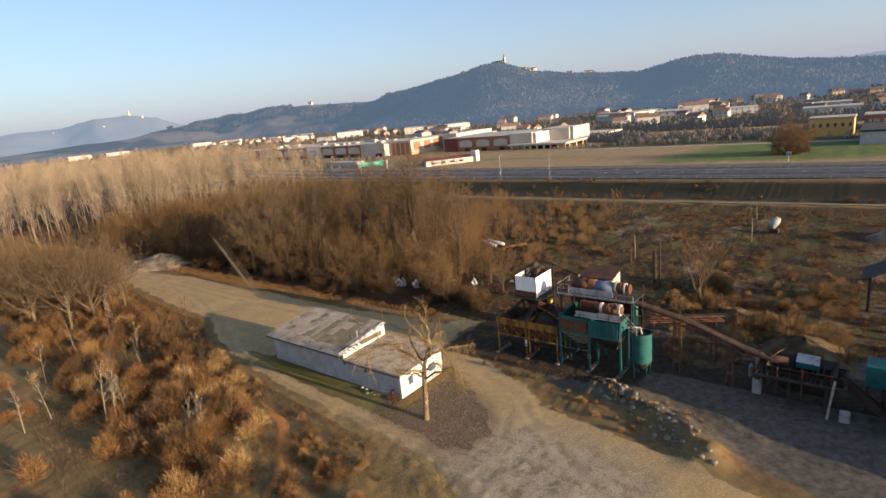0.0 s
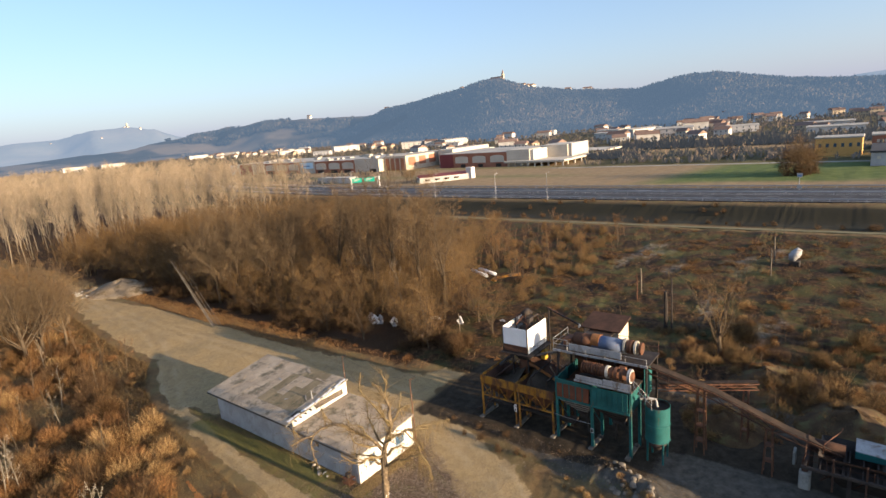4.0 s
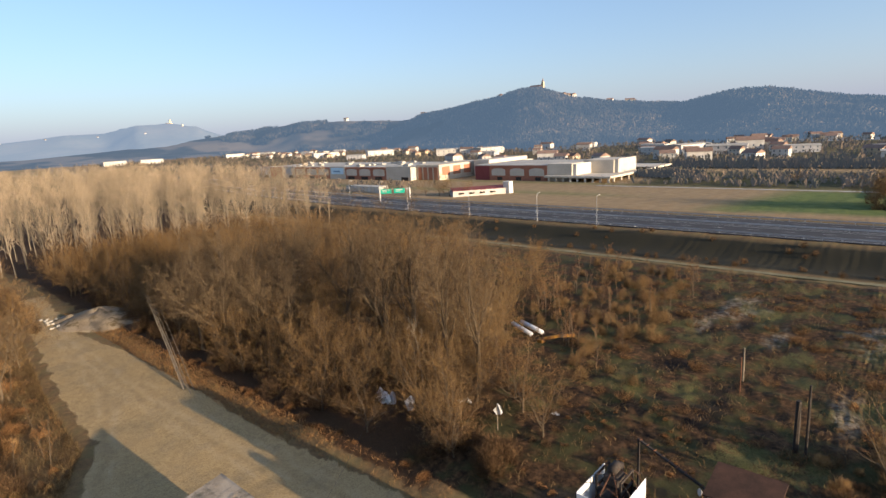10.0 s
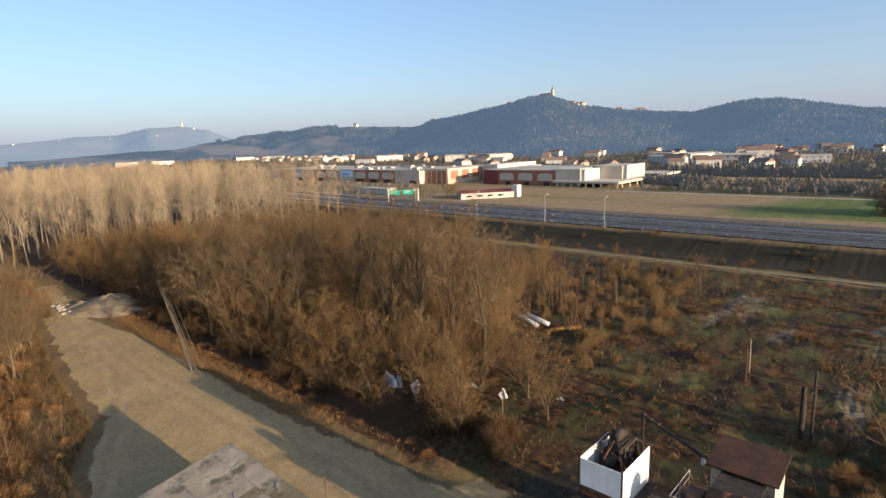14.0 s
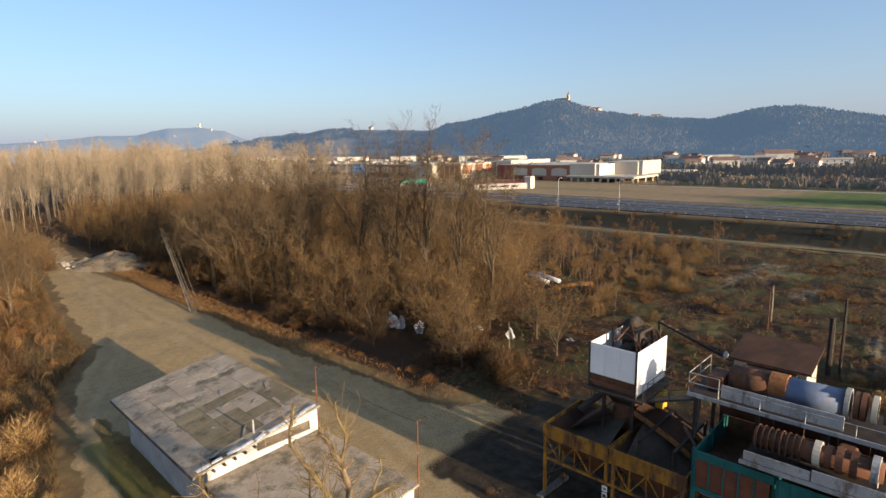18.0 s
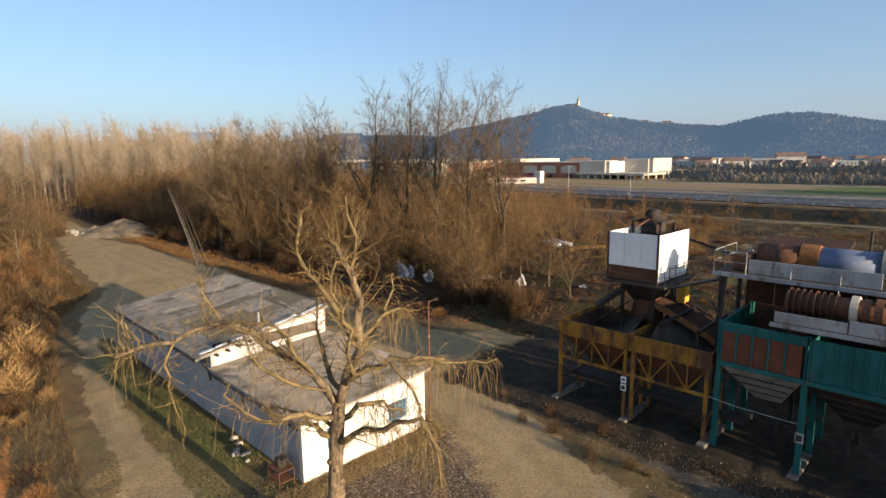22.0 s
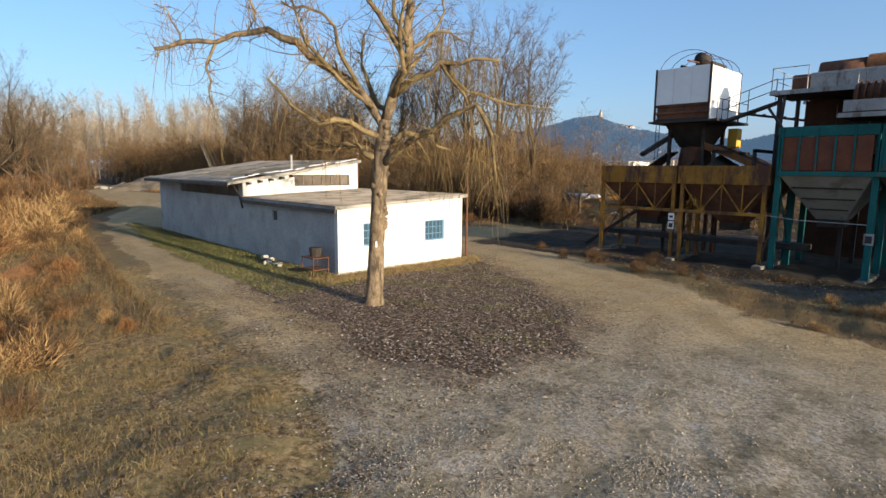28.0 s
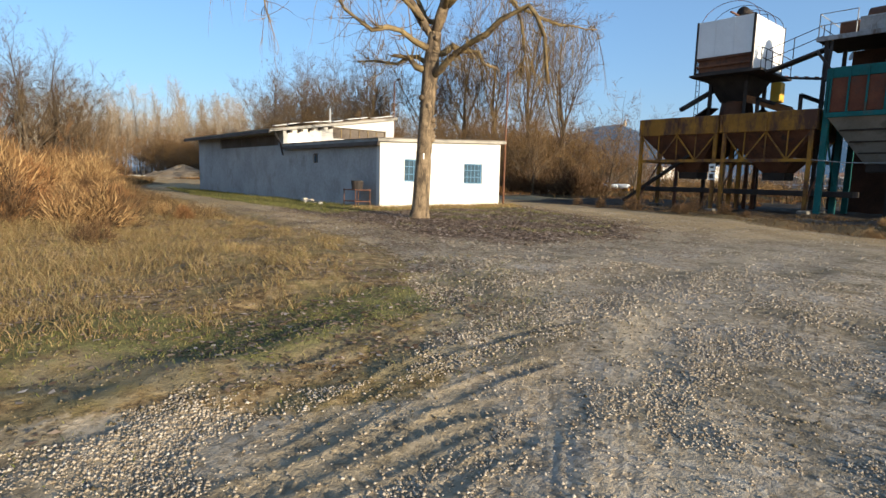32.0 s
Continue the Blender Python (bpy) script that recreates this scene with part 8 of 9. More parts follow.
def hall_two():
    h = thing("shopping_hall", "shopping hall with brick arched bays and tall white end blocks", "building", (300, 170, 0))
    x, z1 = 288.0, 9.0
    part("body", Shape().box(x + 0.6, x + 55, 146, 216, -1, z1), M_CREAM, h)
    part("roof", Shape().box(x + 1, x + 54, 147, 215, z1 + 0.004, z1 + 0.6), M_HALLROOF, h)
    part("bay", Shape().box(x, x + 0.6, 204, 216, -1, z1 + 0.3), M_MAROON, h)
    b = part("bay", Shape().box(x, x + 0.6, 160, 204, -1, z1 + 0.4), M_BRICKRED, h)
    for i in range(3):
        yc = 167.5 + 14.6 * i
        r = 5.4
        pts = [(x - 0.15, yc - r, 3.0), (x - 0.15, yc + r, 3.0), (x - 0.15, yc + r, 6.6)]
        pts += [(x - 0.15, yc + r * math.cos(a), 6.6 + 1.2 * math.sin(a)) for a in np.linspace(0.2, math.pi - 0.2, 7)]
        pts += [(x - 0.15, yc - r, 6.6)]
        n = len(pts)
        part("arch_panel", Shape().add(pts + [(x, p[1], p[2]) for p in pts], [tuple(range(n))] + [(k, n + k, n + (k + 1) % n, (k + 1) % n) for k in range(n)]), M_CREAM, b)
        part("opening", Shape().box(x - 0.1, x + 0.1, yc - 3, yc + 1, -0.5, 2.2), M_DARKSTEEL, b)
    part("block", Shape().box(x, x + 16, 143, 160, 2.6, z1 + 1.6, 0.2), M_CREAM, h)
    part("white_block", Shape().box(x + 1, x + 20, 140.5, 143.2, 3.6, z1 + 1.2, 0.2), M_HWHITE, h, "white end block catching the sun")
    part("block", Shape().box(x + 20, x + 46, 126, 146, 3.6, z1 + 2.4, 0.2), M_CREAM, h)
    part("white_block", Shape().box(x + 21, x + 47, 123.5, 126, 3.6, z1 + 2.8, 0.2), M_HWHITE, h)
    part("deck", Shape().box(x - 4, x + 66, 117, 160, 2.4, 3.6, 0.1), M_CREAM, h, "pale raised parking deck")
    part("deck", Shape().box(x + 47, x + 98, 119, 146, 2.4, 3.6, 0.1), M_CREAM, h)
    for k in range(9):
        part("column", Shape().box(x - 3.5, x - 2.5, 118 + 4.8 * k, 119 + 4.8 * k, -1, 2.4), M_CREAM, h)
        part("column", Shape().box(x + 2 + 10 * k, x + 3 + 10 * k, 117.6, 118.6, -1, 2.4), M_CREAM, h)


hall_two()
# low white building beside the highway
lw = thing("roadside_building", "low white roadside building with a square corner tower", "building", (214, 155, 0))
ax, ay, bx2, by2 = 202.5, 163.5, 226.0, 144.3
dv = Vector((bx2 - ax, by2 - ay, 0))
nv = Vector((dv.y, -dv.x, 0)).normalized() * -9
A0, B0 = Vector((ax, ay, 0)), Vector((bx2, by2, 0))
part("body", Shape().plate([A0 + Vector((0, 0, 2.9)), B0 + Vector((0, 0, 2.9)), B0 + nv + Vector((0, 0, 2.9)), A0 + nv + Vector((0, 0, 2.9))], 3.4), M_HWHITE, lw)
part("roof", Shape().plate([A0 + Vector((0, 0, 3.0)), B0 + Vector((0, 0, 3.0)), B0 + nv + Vector((0, 0, 3.9)), A0 + nv + Vector((0, 0, 3.9))], 0.1), M_MAROON, lw)
part("tower", Shape().box(bx2 - 2.0, bx2 + 1.6, by2 - 0.4, by2 + 3.4, -0.5, 6.2, 0.1), M_HWHITE, lw)
for u in (0.14, 0.32, 0.5, 0.68):
    q = A0.lerp(B0, u)
    part("window", Shape().box(q.x - 1.1, q.x + 1.1, q.y - 1.1, q.y + 0.7, 1.2, 1.9), M_DARKSTEEL, lw)

# other halls beyond the fields
for x0, x1, y0, y1, z1, m, say in ((297, 312, -27, -8.5, 8.2, M_ORANGE, "bright orange warehouse with a row of small windows"),
                                   (250, 290, -62, -31, 5.2, M_HGREY, "grey flat-roofed warehouse with pale doors"),
                                   (330, 350, -52, -30, 6.5, M_BRICKRED, "long hall with a brick-red pitched roof")):
    w = thing("warehouse", say, "building", ((x0 + x1) / 2, (y0 + y1) / 2, 0))
    part("body", Shape().box(x0, x1, y0, y1, -1, z1, 0.1), m, w)
    part("roof", Shape().box(x0 - 0.4, x1 + 0.4, y0 - 0.4, y1 + 0.4, z1 + 0.004, z1 + 0.7, 0.1), M_HALLROOF if m is not M_HGREY else M_ASPHALT, w)
    n = int((y1 - y0) / 3)
    for i in range(n):
        yy = y0 + 1.5 + i * 3
        part("window", Shape().box(x0 - 0.08, x0 - 0.004, yy - 0.6, yy + 0.6, z1 * 0.5, z1 * 0.72), M_GLASS if m is M_ORANGE else M_CREAM, w)
ap = thing("apartment_block", "cream apartment block on the slope above the town", "building", (762, -77, 4))
part("wall", Shape().box(755, 770, -92, -62, -5, 26), M_CREAM, ap)
part("roof", Shape().box(754, 771, -93, -61, 26, 27), M_TILE, ap)
for f in range(7):
    for i in range(6):
        part("window", Shape().box(754.8, 755, -91 + i * 5, -88.6 + i * 5, 3 + 3.2 * f, 4.7 + 3.2 * f), M_GLASS, ap)

# highway
def strip(name, x0, x1, z, m, label, parent=None, ya=-400, yb=900):
    """A long band along the valley, bending away to the north-east."""
    ys = np.concatenate([np.arange(ya, 120, 40), np.arange(120, yb, 12)])
    bend = lambda y: 0.00042 * max(0.0, y - 130) ** 2 * 1.05 - 0.03 * min(0, y)
    s = Shape()
    for i, y in enumerate(ys):
        b = bend(y)
        s.v += [(x0 + b, y, z), (x1 + b, y, z), (x0 + b, y, z - 0.25), (x1 + b, y, z - 0.25)]
        if i:
            k = 4 * i
            s.f += [(k - 4, k - 3, k + 1, k), (k - 2, k - 4, k, k + 2), (k - 3, k - 1, k + 3, k + 1)]
    if parent:
        return part(name, s, m, parent)
    return single(name, s, m, label, "road", kind="structure")


road = strip("road", 152.5, 180.5, 0.95, M_ASPHALT, "wide asphalt highway with several lanes and steel barriers")
BASE[road] = Vector((0, 0, 0))
for x in (153.6, 165.4, 167.6, 179.4):
    strip("edge_line", x, x + 0.22, 0.962, M_LINE, "", road)
bend = lambda y: 0.00042 * max(0.0, y - 130) ** 2 * 1.05 - 0.03 * min(0, y)
dash = Shape()
for x in (157.5, 161.4, 171.6, 175.6):
    for k in range(110):
        y = -200 + 9 * k
        dash.box(x + bend(y), x + 0.2 + bend(y), y, y + 3.2, 0.952, 0.964)
part("lane_dashes", dash, M_LINE, road)
for x, hgt in ((152.8, 0.75), (166.5, 0.85), (180.2, 0.75)):
    g = thing("guard_rail", "galvanised steel guard rail along the highway", "barrier", (x, 0, 0.95), "guard rails")
    s = Shape()
    for k in range(89):
        y = -200 + 8 * k
        s.v += [(x + bend(y) + o, y, 0.95 + hgt + q) for o, q in ((-0.05, -0.17), (0.05, -0.17), (0.05, 0.17), (-0.05, 0.17))]
    s.f = [(4 * k + j, 4 * k + (j + 1) % 4, 4 * k + 4 + (j + 1) % 4, 4 * k + 4 + j) for k in range(88) for j in range(4)]
    part("rail", s, M_HGREY, g)
    s = Shape()
    for k in range(176):
        y = -200 + 4 * k
        s.box(x + bend(y) - 0.07, x + bend(y) + 0.07, y - 0.07, y + 0.07, 0.9, 0.95 + hgt)
    tagged(part("post", s, M_HGREY, g), kind="stuff")
M_PATH = surface("grassy_gravel", (0.11, 0.10, 0.05), (0.23, 0.20, 0.115), 0.2, 3, 1.0)
path = strip("gravel_path", 115.5, 117.2, 0.18, M_PATH, "pale gravel path on a low dyke before the highway", None, -160, 320)


def mast(x, y, h):
    z = ground_z(x, y)
    m = thing("street_lamp", "slim grey highway lamp post", "street lamp", (x, y, z), "highway lamps")
    part("post", Shape().tube([(x, y, z), (x, y, z + h)], [0.10, 0.06], 6), M_HGREY, m)
    part("arm", Shape().tube([(x, y, z + h), (x + 1.5, y, z + h + 0.25)], [0.05, 0.04], 5), M_HGREY, m)
    part("lamp_head", Shape().box(x + 1.3, x + 2.0, y - 0.14, y + 0.14, z + h + 0.2, z + h + 0.34), M_HWHITE, m)


for y in (60, 82, 112, 145, 183, 208, 222, 256, 290):
    mast(151.5 + bend(y) + (18 if y in (208, 183) else 0), y, 9.5)
# green gantry sign
gs = thing("road_sign", "green highway direction signs on a steel gantry", "road sign", (176, 180, 1))
for x, y in ((173.5, 186.5), (184, 176)):
    part("post", Shape().box(x - 0.3, x + 0.3, y - 0.3, y + 0.3, 0, 6.6), M_HWHITE, gs)
part("beam", Shape().beam((173.5, 186.5, 6.3), (184, 176, 6.3), 0.3, 0.3), M_HGREY, gs)
for u in (0.18, 0.62):
    p, q = Vector((173.2, 186.2, 0)).lerp(Vector((183.7, 175.7, 0)), u - 0.14), Vector((173.2, 186.2, 0)).lerp(Vector((183.7, 175.7, 0)), u + 0.22)
    b = part("board", Shape().plate([(p.x, p.y, 4.2), (q.x, q.y, 4.2), (q.x, q.y, 6.5), (p.x, p.y, 6.5)], 0.1), M_GREEN_SIGN, gs, "green sign board")
    d = (q - p)
    for zz in (5.9, 5.2):
        a0, a1 = p + d * 0.15 + Vector((-0.03, -0.03, 0)), p + d * (0.8 if zz > 5.5 else 0.6) + Vector((-0.03, -0.03, 0))
        part("text_bar", Shape().plate([(a0.x, a0.y, zz - 0.15), (a1.x, a1.y, zz - 0.15), (a1.x, a1.y, zz + 0.15), (a0.x, a0.y, zz + 0.15)], 0.02), M_HWHITE, b)
rsn = thing("road_sign", "tall roadside sign post with two white plates", "road sign", (176, -14.6, 1))
part("post", Shape().tube([(176, -14.6, 0.5), (176, -14.6, 6.2)], [0.1] * 2, 6), M_HGREY, rsn)
part("plate", Shape().box(175.9, 175.96, -15.4, -13.9, 4.9, 6.2), M_HWHITE, rsn)
part("plate", Shape().box(175.9, 175.96, -15.3, -14.0, 1.4, 2.6), M_HWHITE, rsn)
part("mark", Shape().box(175.86, 175.89, -15.2, -14.1, 5.2, 5.7), M_BLUEFRAME, rsn)
hut = thing("roadside_shed", "long pale shed beside the highway with upright panels", "building", (205, 243, 0))
part("body", Shape().box(205, 212, 222, 252, -0.5, 3.6), M_HALLROOF, hut)
for k in range(9):
    part("panel", Shape().box(204.9, 205, 223 + 3.2 * k, 225.6 + 3.2 * k, 0.2, 3.2), M_CREAM if k % 2 else M_HWHITE, hut)
# ---- yard behind the plant, heaps and clutter ----
M_HEAP = surface("weedy_gravel_heap", (0.13, 0.10, 0.065), (0.27, 0.22, 0.155), 0.35, 5, 1.0, bump=1.0, stain=(0.09, 0.065, 0.032), stain_at=(0.5, 0.62), stain_scale=0.45)
def heap(name, label, x, y, rx, ry, h, material, seed, group=""):
    s = Shape()
    n, m = 26, 40
    g = np.random.RandomState(seed)
    ph = g.uniform(0, 6.28, 5)
    z0 = ground_z(x, y)
    for i in range(n + 1):
        r = i / n
        for j in range(m):
            a = 2 * math.pi * j / m
            k = 1 + 0.10 * math.sin(2 * a + ph[0]) + 0.07 * math.sin(5 * a + ph[1])
            px, py = x + rx * r * k * math.cos(a), y + ry * r * k * math.sin(a)
            top = h * (1 - r) ** 0.9 * (1 + 0.18 * math.sin(3 * a + ph[2]) * r + 0.08 * math.sin(9 * r + 4 * a + ph[3]))
            z = max(-0.12, top - 0.08 * r) + 0.05 * noise.noise(Vector((px, py, 0)) * 1.3)
            s.v.append((px, py, z0 + z - (0.15 if i == n else 0)))
    s.f = [(i * m + j, (i + 1) * m + j, (i + 1) * m + (j + 1) % m, i * m + (j + 1) % m) for i in range(n) for j in range(m)]
    return single(name, s, material, label, "heap", (x, y, z0), group, smooth=True)


heap("stockpile", "pale grey gravel heap at the road's bend", 21.0, 99, 6.6, 9.5, 2.5, M_HEAP, 1)
heap("stockpile", "small gravel heap beside the larger one", 17.2, 104, 3.0, 4.0, 1.2, M_HEAP, 2)
heap("stockpile", "grey sand heap at the yard's far side", 87, -43.5, 5.0, 5.5, 2.6, M_HEAP, 3)
heap("earth_mound", "low earth heap behind the plant", 36, -26, 5.0, 4.0, 1.6, M_EARTH, 5)
heap("earth_mound", "low dark spoil heap under the conveyor", 25, -24, 4.0, 4.0, 1.4, M_EARTH, 6)
# two mounds out of view, added only to cast shade over the yard
heap("stockpile", "unseen high gravel mound added to shade the plant yard", 23, -59, 12, 7, 10.5, M_SAND, 8)
heap("stockpile", "unseen gravel mound added to shade the bunker side of the yard", 16.5, -56, 9.5, 5, 7.0, M_SAND, 9)
heap("earth_mound", "low earth heap behind the washer", 29, -34, 6.0, 5.0, 2.2, M_EARTH, 7)

random.seed(141)
M_CLAY = surface("orange_clay", (0.34, 0.13, 0.035), (0.52, 0.22, 0.065), 1.2, 10, 1.0, bump=0.7)
# rubble and white rubbish at the heap
for k in range(30):
    x, y = rnd(13.2, 17), rnd(98, 109)
    r = rnd(0.12, 0.4)
    z = ground_z(x, y)
    single("rubbish_block", Shape().box(x - r, x + r, y - r * 0.7, y + r * 0.7, z - 0.05, z + r, r * 0.3), M_CONCRETE,
           "pale block of dumped rubbish beside the gravel heap", "rubbish", (x, y, z), "dumped rubbish")
# broken rock along the bank by the plant
for k in range(150):
    u = random.random() ** 1.4
    x, y = 12.2 - 7.5 * u + rnd(-1.2, 1.2), -18.5 - 11 * u + rnd(-1.2, 1.2)
    r = 0.05 + 0.26 * random.random() ** 2
    z = ground_z(x, y)
    s = Shape().box(x - r, x + r * rnd(0.7, 1.3), y - r * rnd(0.6, 1), y + r, z - 0.1, z + r * rnd(0.5, 1.0), r * 0.4)
    single("rock", s, M_ROCK, "pale broken rock on the rubble bank", "rock", (x, y, z), "bank rocks")

# white sheets caught in the grove's edge
def tarp(x, y, w, h, lean, m):
    z0 = ground_z(x, y)
    s = Shape()
    n = 7
    for i in range(n + 1):
        for j in range(n + 1):
            u, v = i / n - 0.5, j / n
            s.v.append((x + u * w * 0.5 + lean * v + 0.12 * math.sin(9 * u + 5 * v), y - u * w + 0.15 * math.sin(7 * v + 4 * u), z0 + h * v * (1 - 0.7 * abs(u)) + 0.1 * math.sin(11 * u)))
    s.f = [(i * (n + 1) + j, (i + 1) * (n + 1) + j, (i + 1) * (n + 1) + j + 1, i * (n + 1) + j + 1) for i in range(n) for j in range(n)]
    single("torn_sheet", s, m, "torn pale plastic sheet hanging in the bushes", "sheet", (x, y, z0), "torn sheets", smooth=True)


for x, y, w, h, l, m in ((29.8, 29.0, 1.0, 1.9, 0.7, M_HGREY), (30.2, 28.2, 1.3, 1.6, 0.2, M_WHITESTEEL), (30.6, 27.5, 0.9, 1.7, 0.4, M_HGREY), (31.6, 25.4, 0.9, 1.2, 0.5, M_WHITESTEEL),
                         (31.0, 24.6, 0.7, 1.0, 0.2, M_HGREY), (36.3, 15.5, 0.7, 1.4, 0.1, M_HGREY), (36.1, 20.4, 1.4, 0.5, 0.3, M_HGREY), (40, 10.2, 0.6, 0.25, 0.2, M_HGREY)):
    tarp(x, y, w, h, l, m)

# pipes and yellow boom on the ground
for a, b in (((62.6, 29.6, 0.7), (60.2, 24.2, 0.7)), ((61.2, 30.4, 0.7), (58.6, 25.2, 0.7))):
    single("white_pipe", Shape().tube([a, b], [0.34] * 2, 14), M_WHITESTEEL, "long white steel pipe lying in the grass", "pipe", (a[0], a[1], 0.3), "white pipes", smooth=True)
yb = thing("yellow_boom", "yellow machine boom lying on rough ground", "machine part", (60, 21.5, 0))
part("beam", Shape().beam((58.2, 23.0, 0.5), (60.6, 21.0, 0.75), 0.4, 0.45), M_YELLOW, yb)
part("beam", Shape().beam((60.6, 21.0, 0.75), (62.0, 19.6, 0.7), 0.55, 0.5), M_YELLOW, yb)
part("foot", Shape().box(57.6, 58.6, 22.6, 23.6, 0.0, 0.5, 0.06), M_YELLOW, yb)
part("pin", Shape().tube([(60.4, 20.7, 0.75), (60.8, 21.3, 0.75)], [0.3] * 2, 10), M_DARKSTEEL, yb)

# mixer drum on its stand
md = thing("mixer_drum", "tilted white concrete mixer drum abandoned in the yard", "mixer drum", (86.5, -23.4, 0))
part("drum", Shape().tube([(86.2, -22.7, 1.0), (86.3, -22.9, 1.7), (86.6, -23.5, 2.5), (86.8, -23.9, 3.1)], [0.55, 0.82, 0.80, 0.4], 20), M_DIRTYSHADEWHITE, md, smooth=True)
part("ring", Shape().tube([(86.42, -23.14, 2.0), (86.48, -23.26, 2.16)], [0.87] * 2, 20), M_HGREY, md)
part("stand", Shape().box(85.5, 87.2, -24.0, -22.4, -0.2, 0.95, 0.08), M_DARKSTEEL, md)

# open shelter with a pitched roof
sh = thing("open_shelter", "open yard shelter with a pitched corrugated roof on posts", "shelter", (48.5, -42, 0))
for x in (46.2, 51):
    for y in (-39.2, -44.6):
        part("post", Shape().box(x - 0.15, x + 0.15, y - 0.15, y + 0.15, -0.2, 4.5), M_DARKSTEEL, sh)
# north slope dark, south slope pale: shade and sunlight put into the materials
part("roof_slope", Shape().plate([(45.6, -38.4, 4.2), (45.6, -41.6, 5.9), (51.6, -41.6, 5.9), (51.6, -38.4, 4.2)], -0.1), M_DARKSTEEL, sh)
part("roof_slope", Shape().plate([(45.6, -41.6, 5.9), (45.6, -45.6, 4.2), (51.6, -45.6, 4.2), (51.6, -41.6, 5.9)], -0.1), M_ROOF, sh)

# poles
for x, y, h, r, m in ((47.3, -12.1, 5.4, 0.26, M_DARKSTEEL), (46.9, -13.0, 7.4, 0.13, M_DARKSTEEL), (60.5, -4.3, 4.4, 0.1, M_BARK_PALE), (86.8, -19.9, 5.0, 0.12, M_BARK_PALE),
                      (78, -20.6, 4.6, 0.09, M_BARK_PALE), (57, -4.8, 4.6, 0.08, M_RUST), (33.5, 13.5, 3.0, 0.06, M_BARK_PALE)):
    z = ground_z(x, y)
    single("pole", Shape().tube([(x, y, z - 0.3), (x + 0.03, y, z + h * 0.6), (x, y + 0.04, z + h)], [r, r * 0.95, r * 0.85], 8), m,
           "dark burnt-looking steel post in the yard" if m is M_DARKSTEEL else "weathered upright pole on rough ground", "pole", (x, y, z), "yard poles")
# wires between the workshop's poles and the grove
for a, b in (((7.55, 9.5, 7.1), (22.8, 21, 5.2)), ((7.75, 0.2, 6.5), (7.55, 9.5, 7.05))):
    a, b = Vector(a), Vector(b)
    pts = [a.lerp(b, i / 8) - Vector((0, 0, 0.35 * math.sin(math.pi * i / 8))) for i in range(9)]
    single("wire", Shape().tube(pts, [0.012] * 9, 4), M_DARKSTEEL, "thin sagging overhead wire", "wire", tuple(a), "wires")

# bare spreading tree in the yard and leaning stems by the road
random.seed(151)
t, c = spread_tree(height_m=12.0, radius=0.26, fork=0.2, leaders=7, opening=(0.45, 1.0), subs=9, ribs=5, twigs=5, tw=0.022, wander=0.2, reach=0.45)
yt = thing("bare_tree", "spreading leafless dark tree in the plant's back yard", "tree", (40.8, -20.4, ground_z(40.8, -20.4)))
for nm, s, m in (("trunk", t, M_BARK_GREY), ("crown", c, TW_BROWN)):
    o = new(nm, s.mesh(nm))
    o.data.materials.append(m)
    o.parent = yt
for k in range(9):
    x, y = 17.0 + rnd(-0.5, 0.6), 52.5 + rnd(-1.6, 1.8)
    z = ground_z(x, y)
    q = rnd(0.7, 1.0)
    single("leaning_stem", Shape().tube([(x, y, z - 0.1), (x + 2.0 * q, y + 9 * q, z + 3.6 * q), (x + 4.0 * q, y + 20 * q, z + 9.5 * q)], [0.05, 0.035, 0.012], 6), M_BARK_PALE,
           "thin pale dry stem leaning over the verge", "tree stem", (x, y, z), "leaning stems")

# curved cut bank of orange clay in the scrub
bank = Shape()
line = CLAY
for i, (x, y) in enumerate(line):
    ax, ay = line[max(0, i - 1)]
    bx, by = line[min(len(line) - 1, i + 1)]
    d = Vector((bx - ax, by - ay, 0)).normalized()
    o = Vector((d.y, -d.x, 0))
    z = ground_z(x, y)
    k = math.sin(math.pi * (i + 0.4) / len(line))
    for s_, h_ in ((-1.2, -0.10), (-0.55, 0.10), (0.15, 0.24), (0.9, -0.10)):
        bank.v.append((x + o.x * s_ * k + rnd(-0.04, 0.04), y + o.y * s_ * k + rnd(-0.04, 0.04), z + h_ * k + rnd(-0.03, 0.03)))
bank.f = [(4 * i + j, 4 * i + j + 1, 4 * i + j + 5, 4 * i + j + 4) for i in range(len(line) - 1) for j in range(3)]
single("clay_bank", bank, M_CLAY, "low curved bank of bare orange clay in the scrub", "bank", (line[3][0], line[3][1], 0), smooth=True)

random.seed(163)
for k in range(60):
    x, y = rnd(25, 50), rnd(-38, -15)
    if not (26 < x < 30 and -28 < y < -22) and not (x < 37 and y > -23):
        (yard_bush if k % 3 else weed)(x, y, rnd(0.6, 1.15))
for k in range(150):
    x = rnd(48, 108)
    y = 12 + 0.2 * (x - 48) + rnd(-7, 16)
    if not in_glade(x, y):
        (yard_bush if k % 3 else sapling)(x, y, rnd(0.35, 0.85))
random.seed(161)
for k in range(40):
    a = rnd(0, 6.28)
    cx0, cy0, rr, hh = random.choice(((36, -26, 4.0, 1.4), (25, -24, 3.4, 1.2), (29, -34, 5.0, 1.9)))
    q = math.sqrt(random.random())
    x, y = cx0 + rr * q * math.cos(a), cy0 + rr * q * math.sin(a)
    (gold_bush if k % 3 else bramble)(x, y, rnd(0.35, 0.7), 0.9, ground_z(cx0, cy0) + hh * (1 - q) * 0.8 - 0.1)
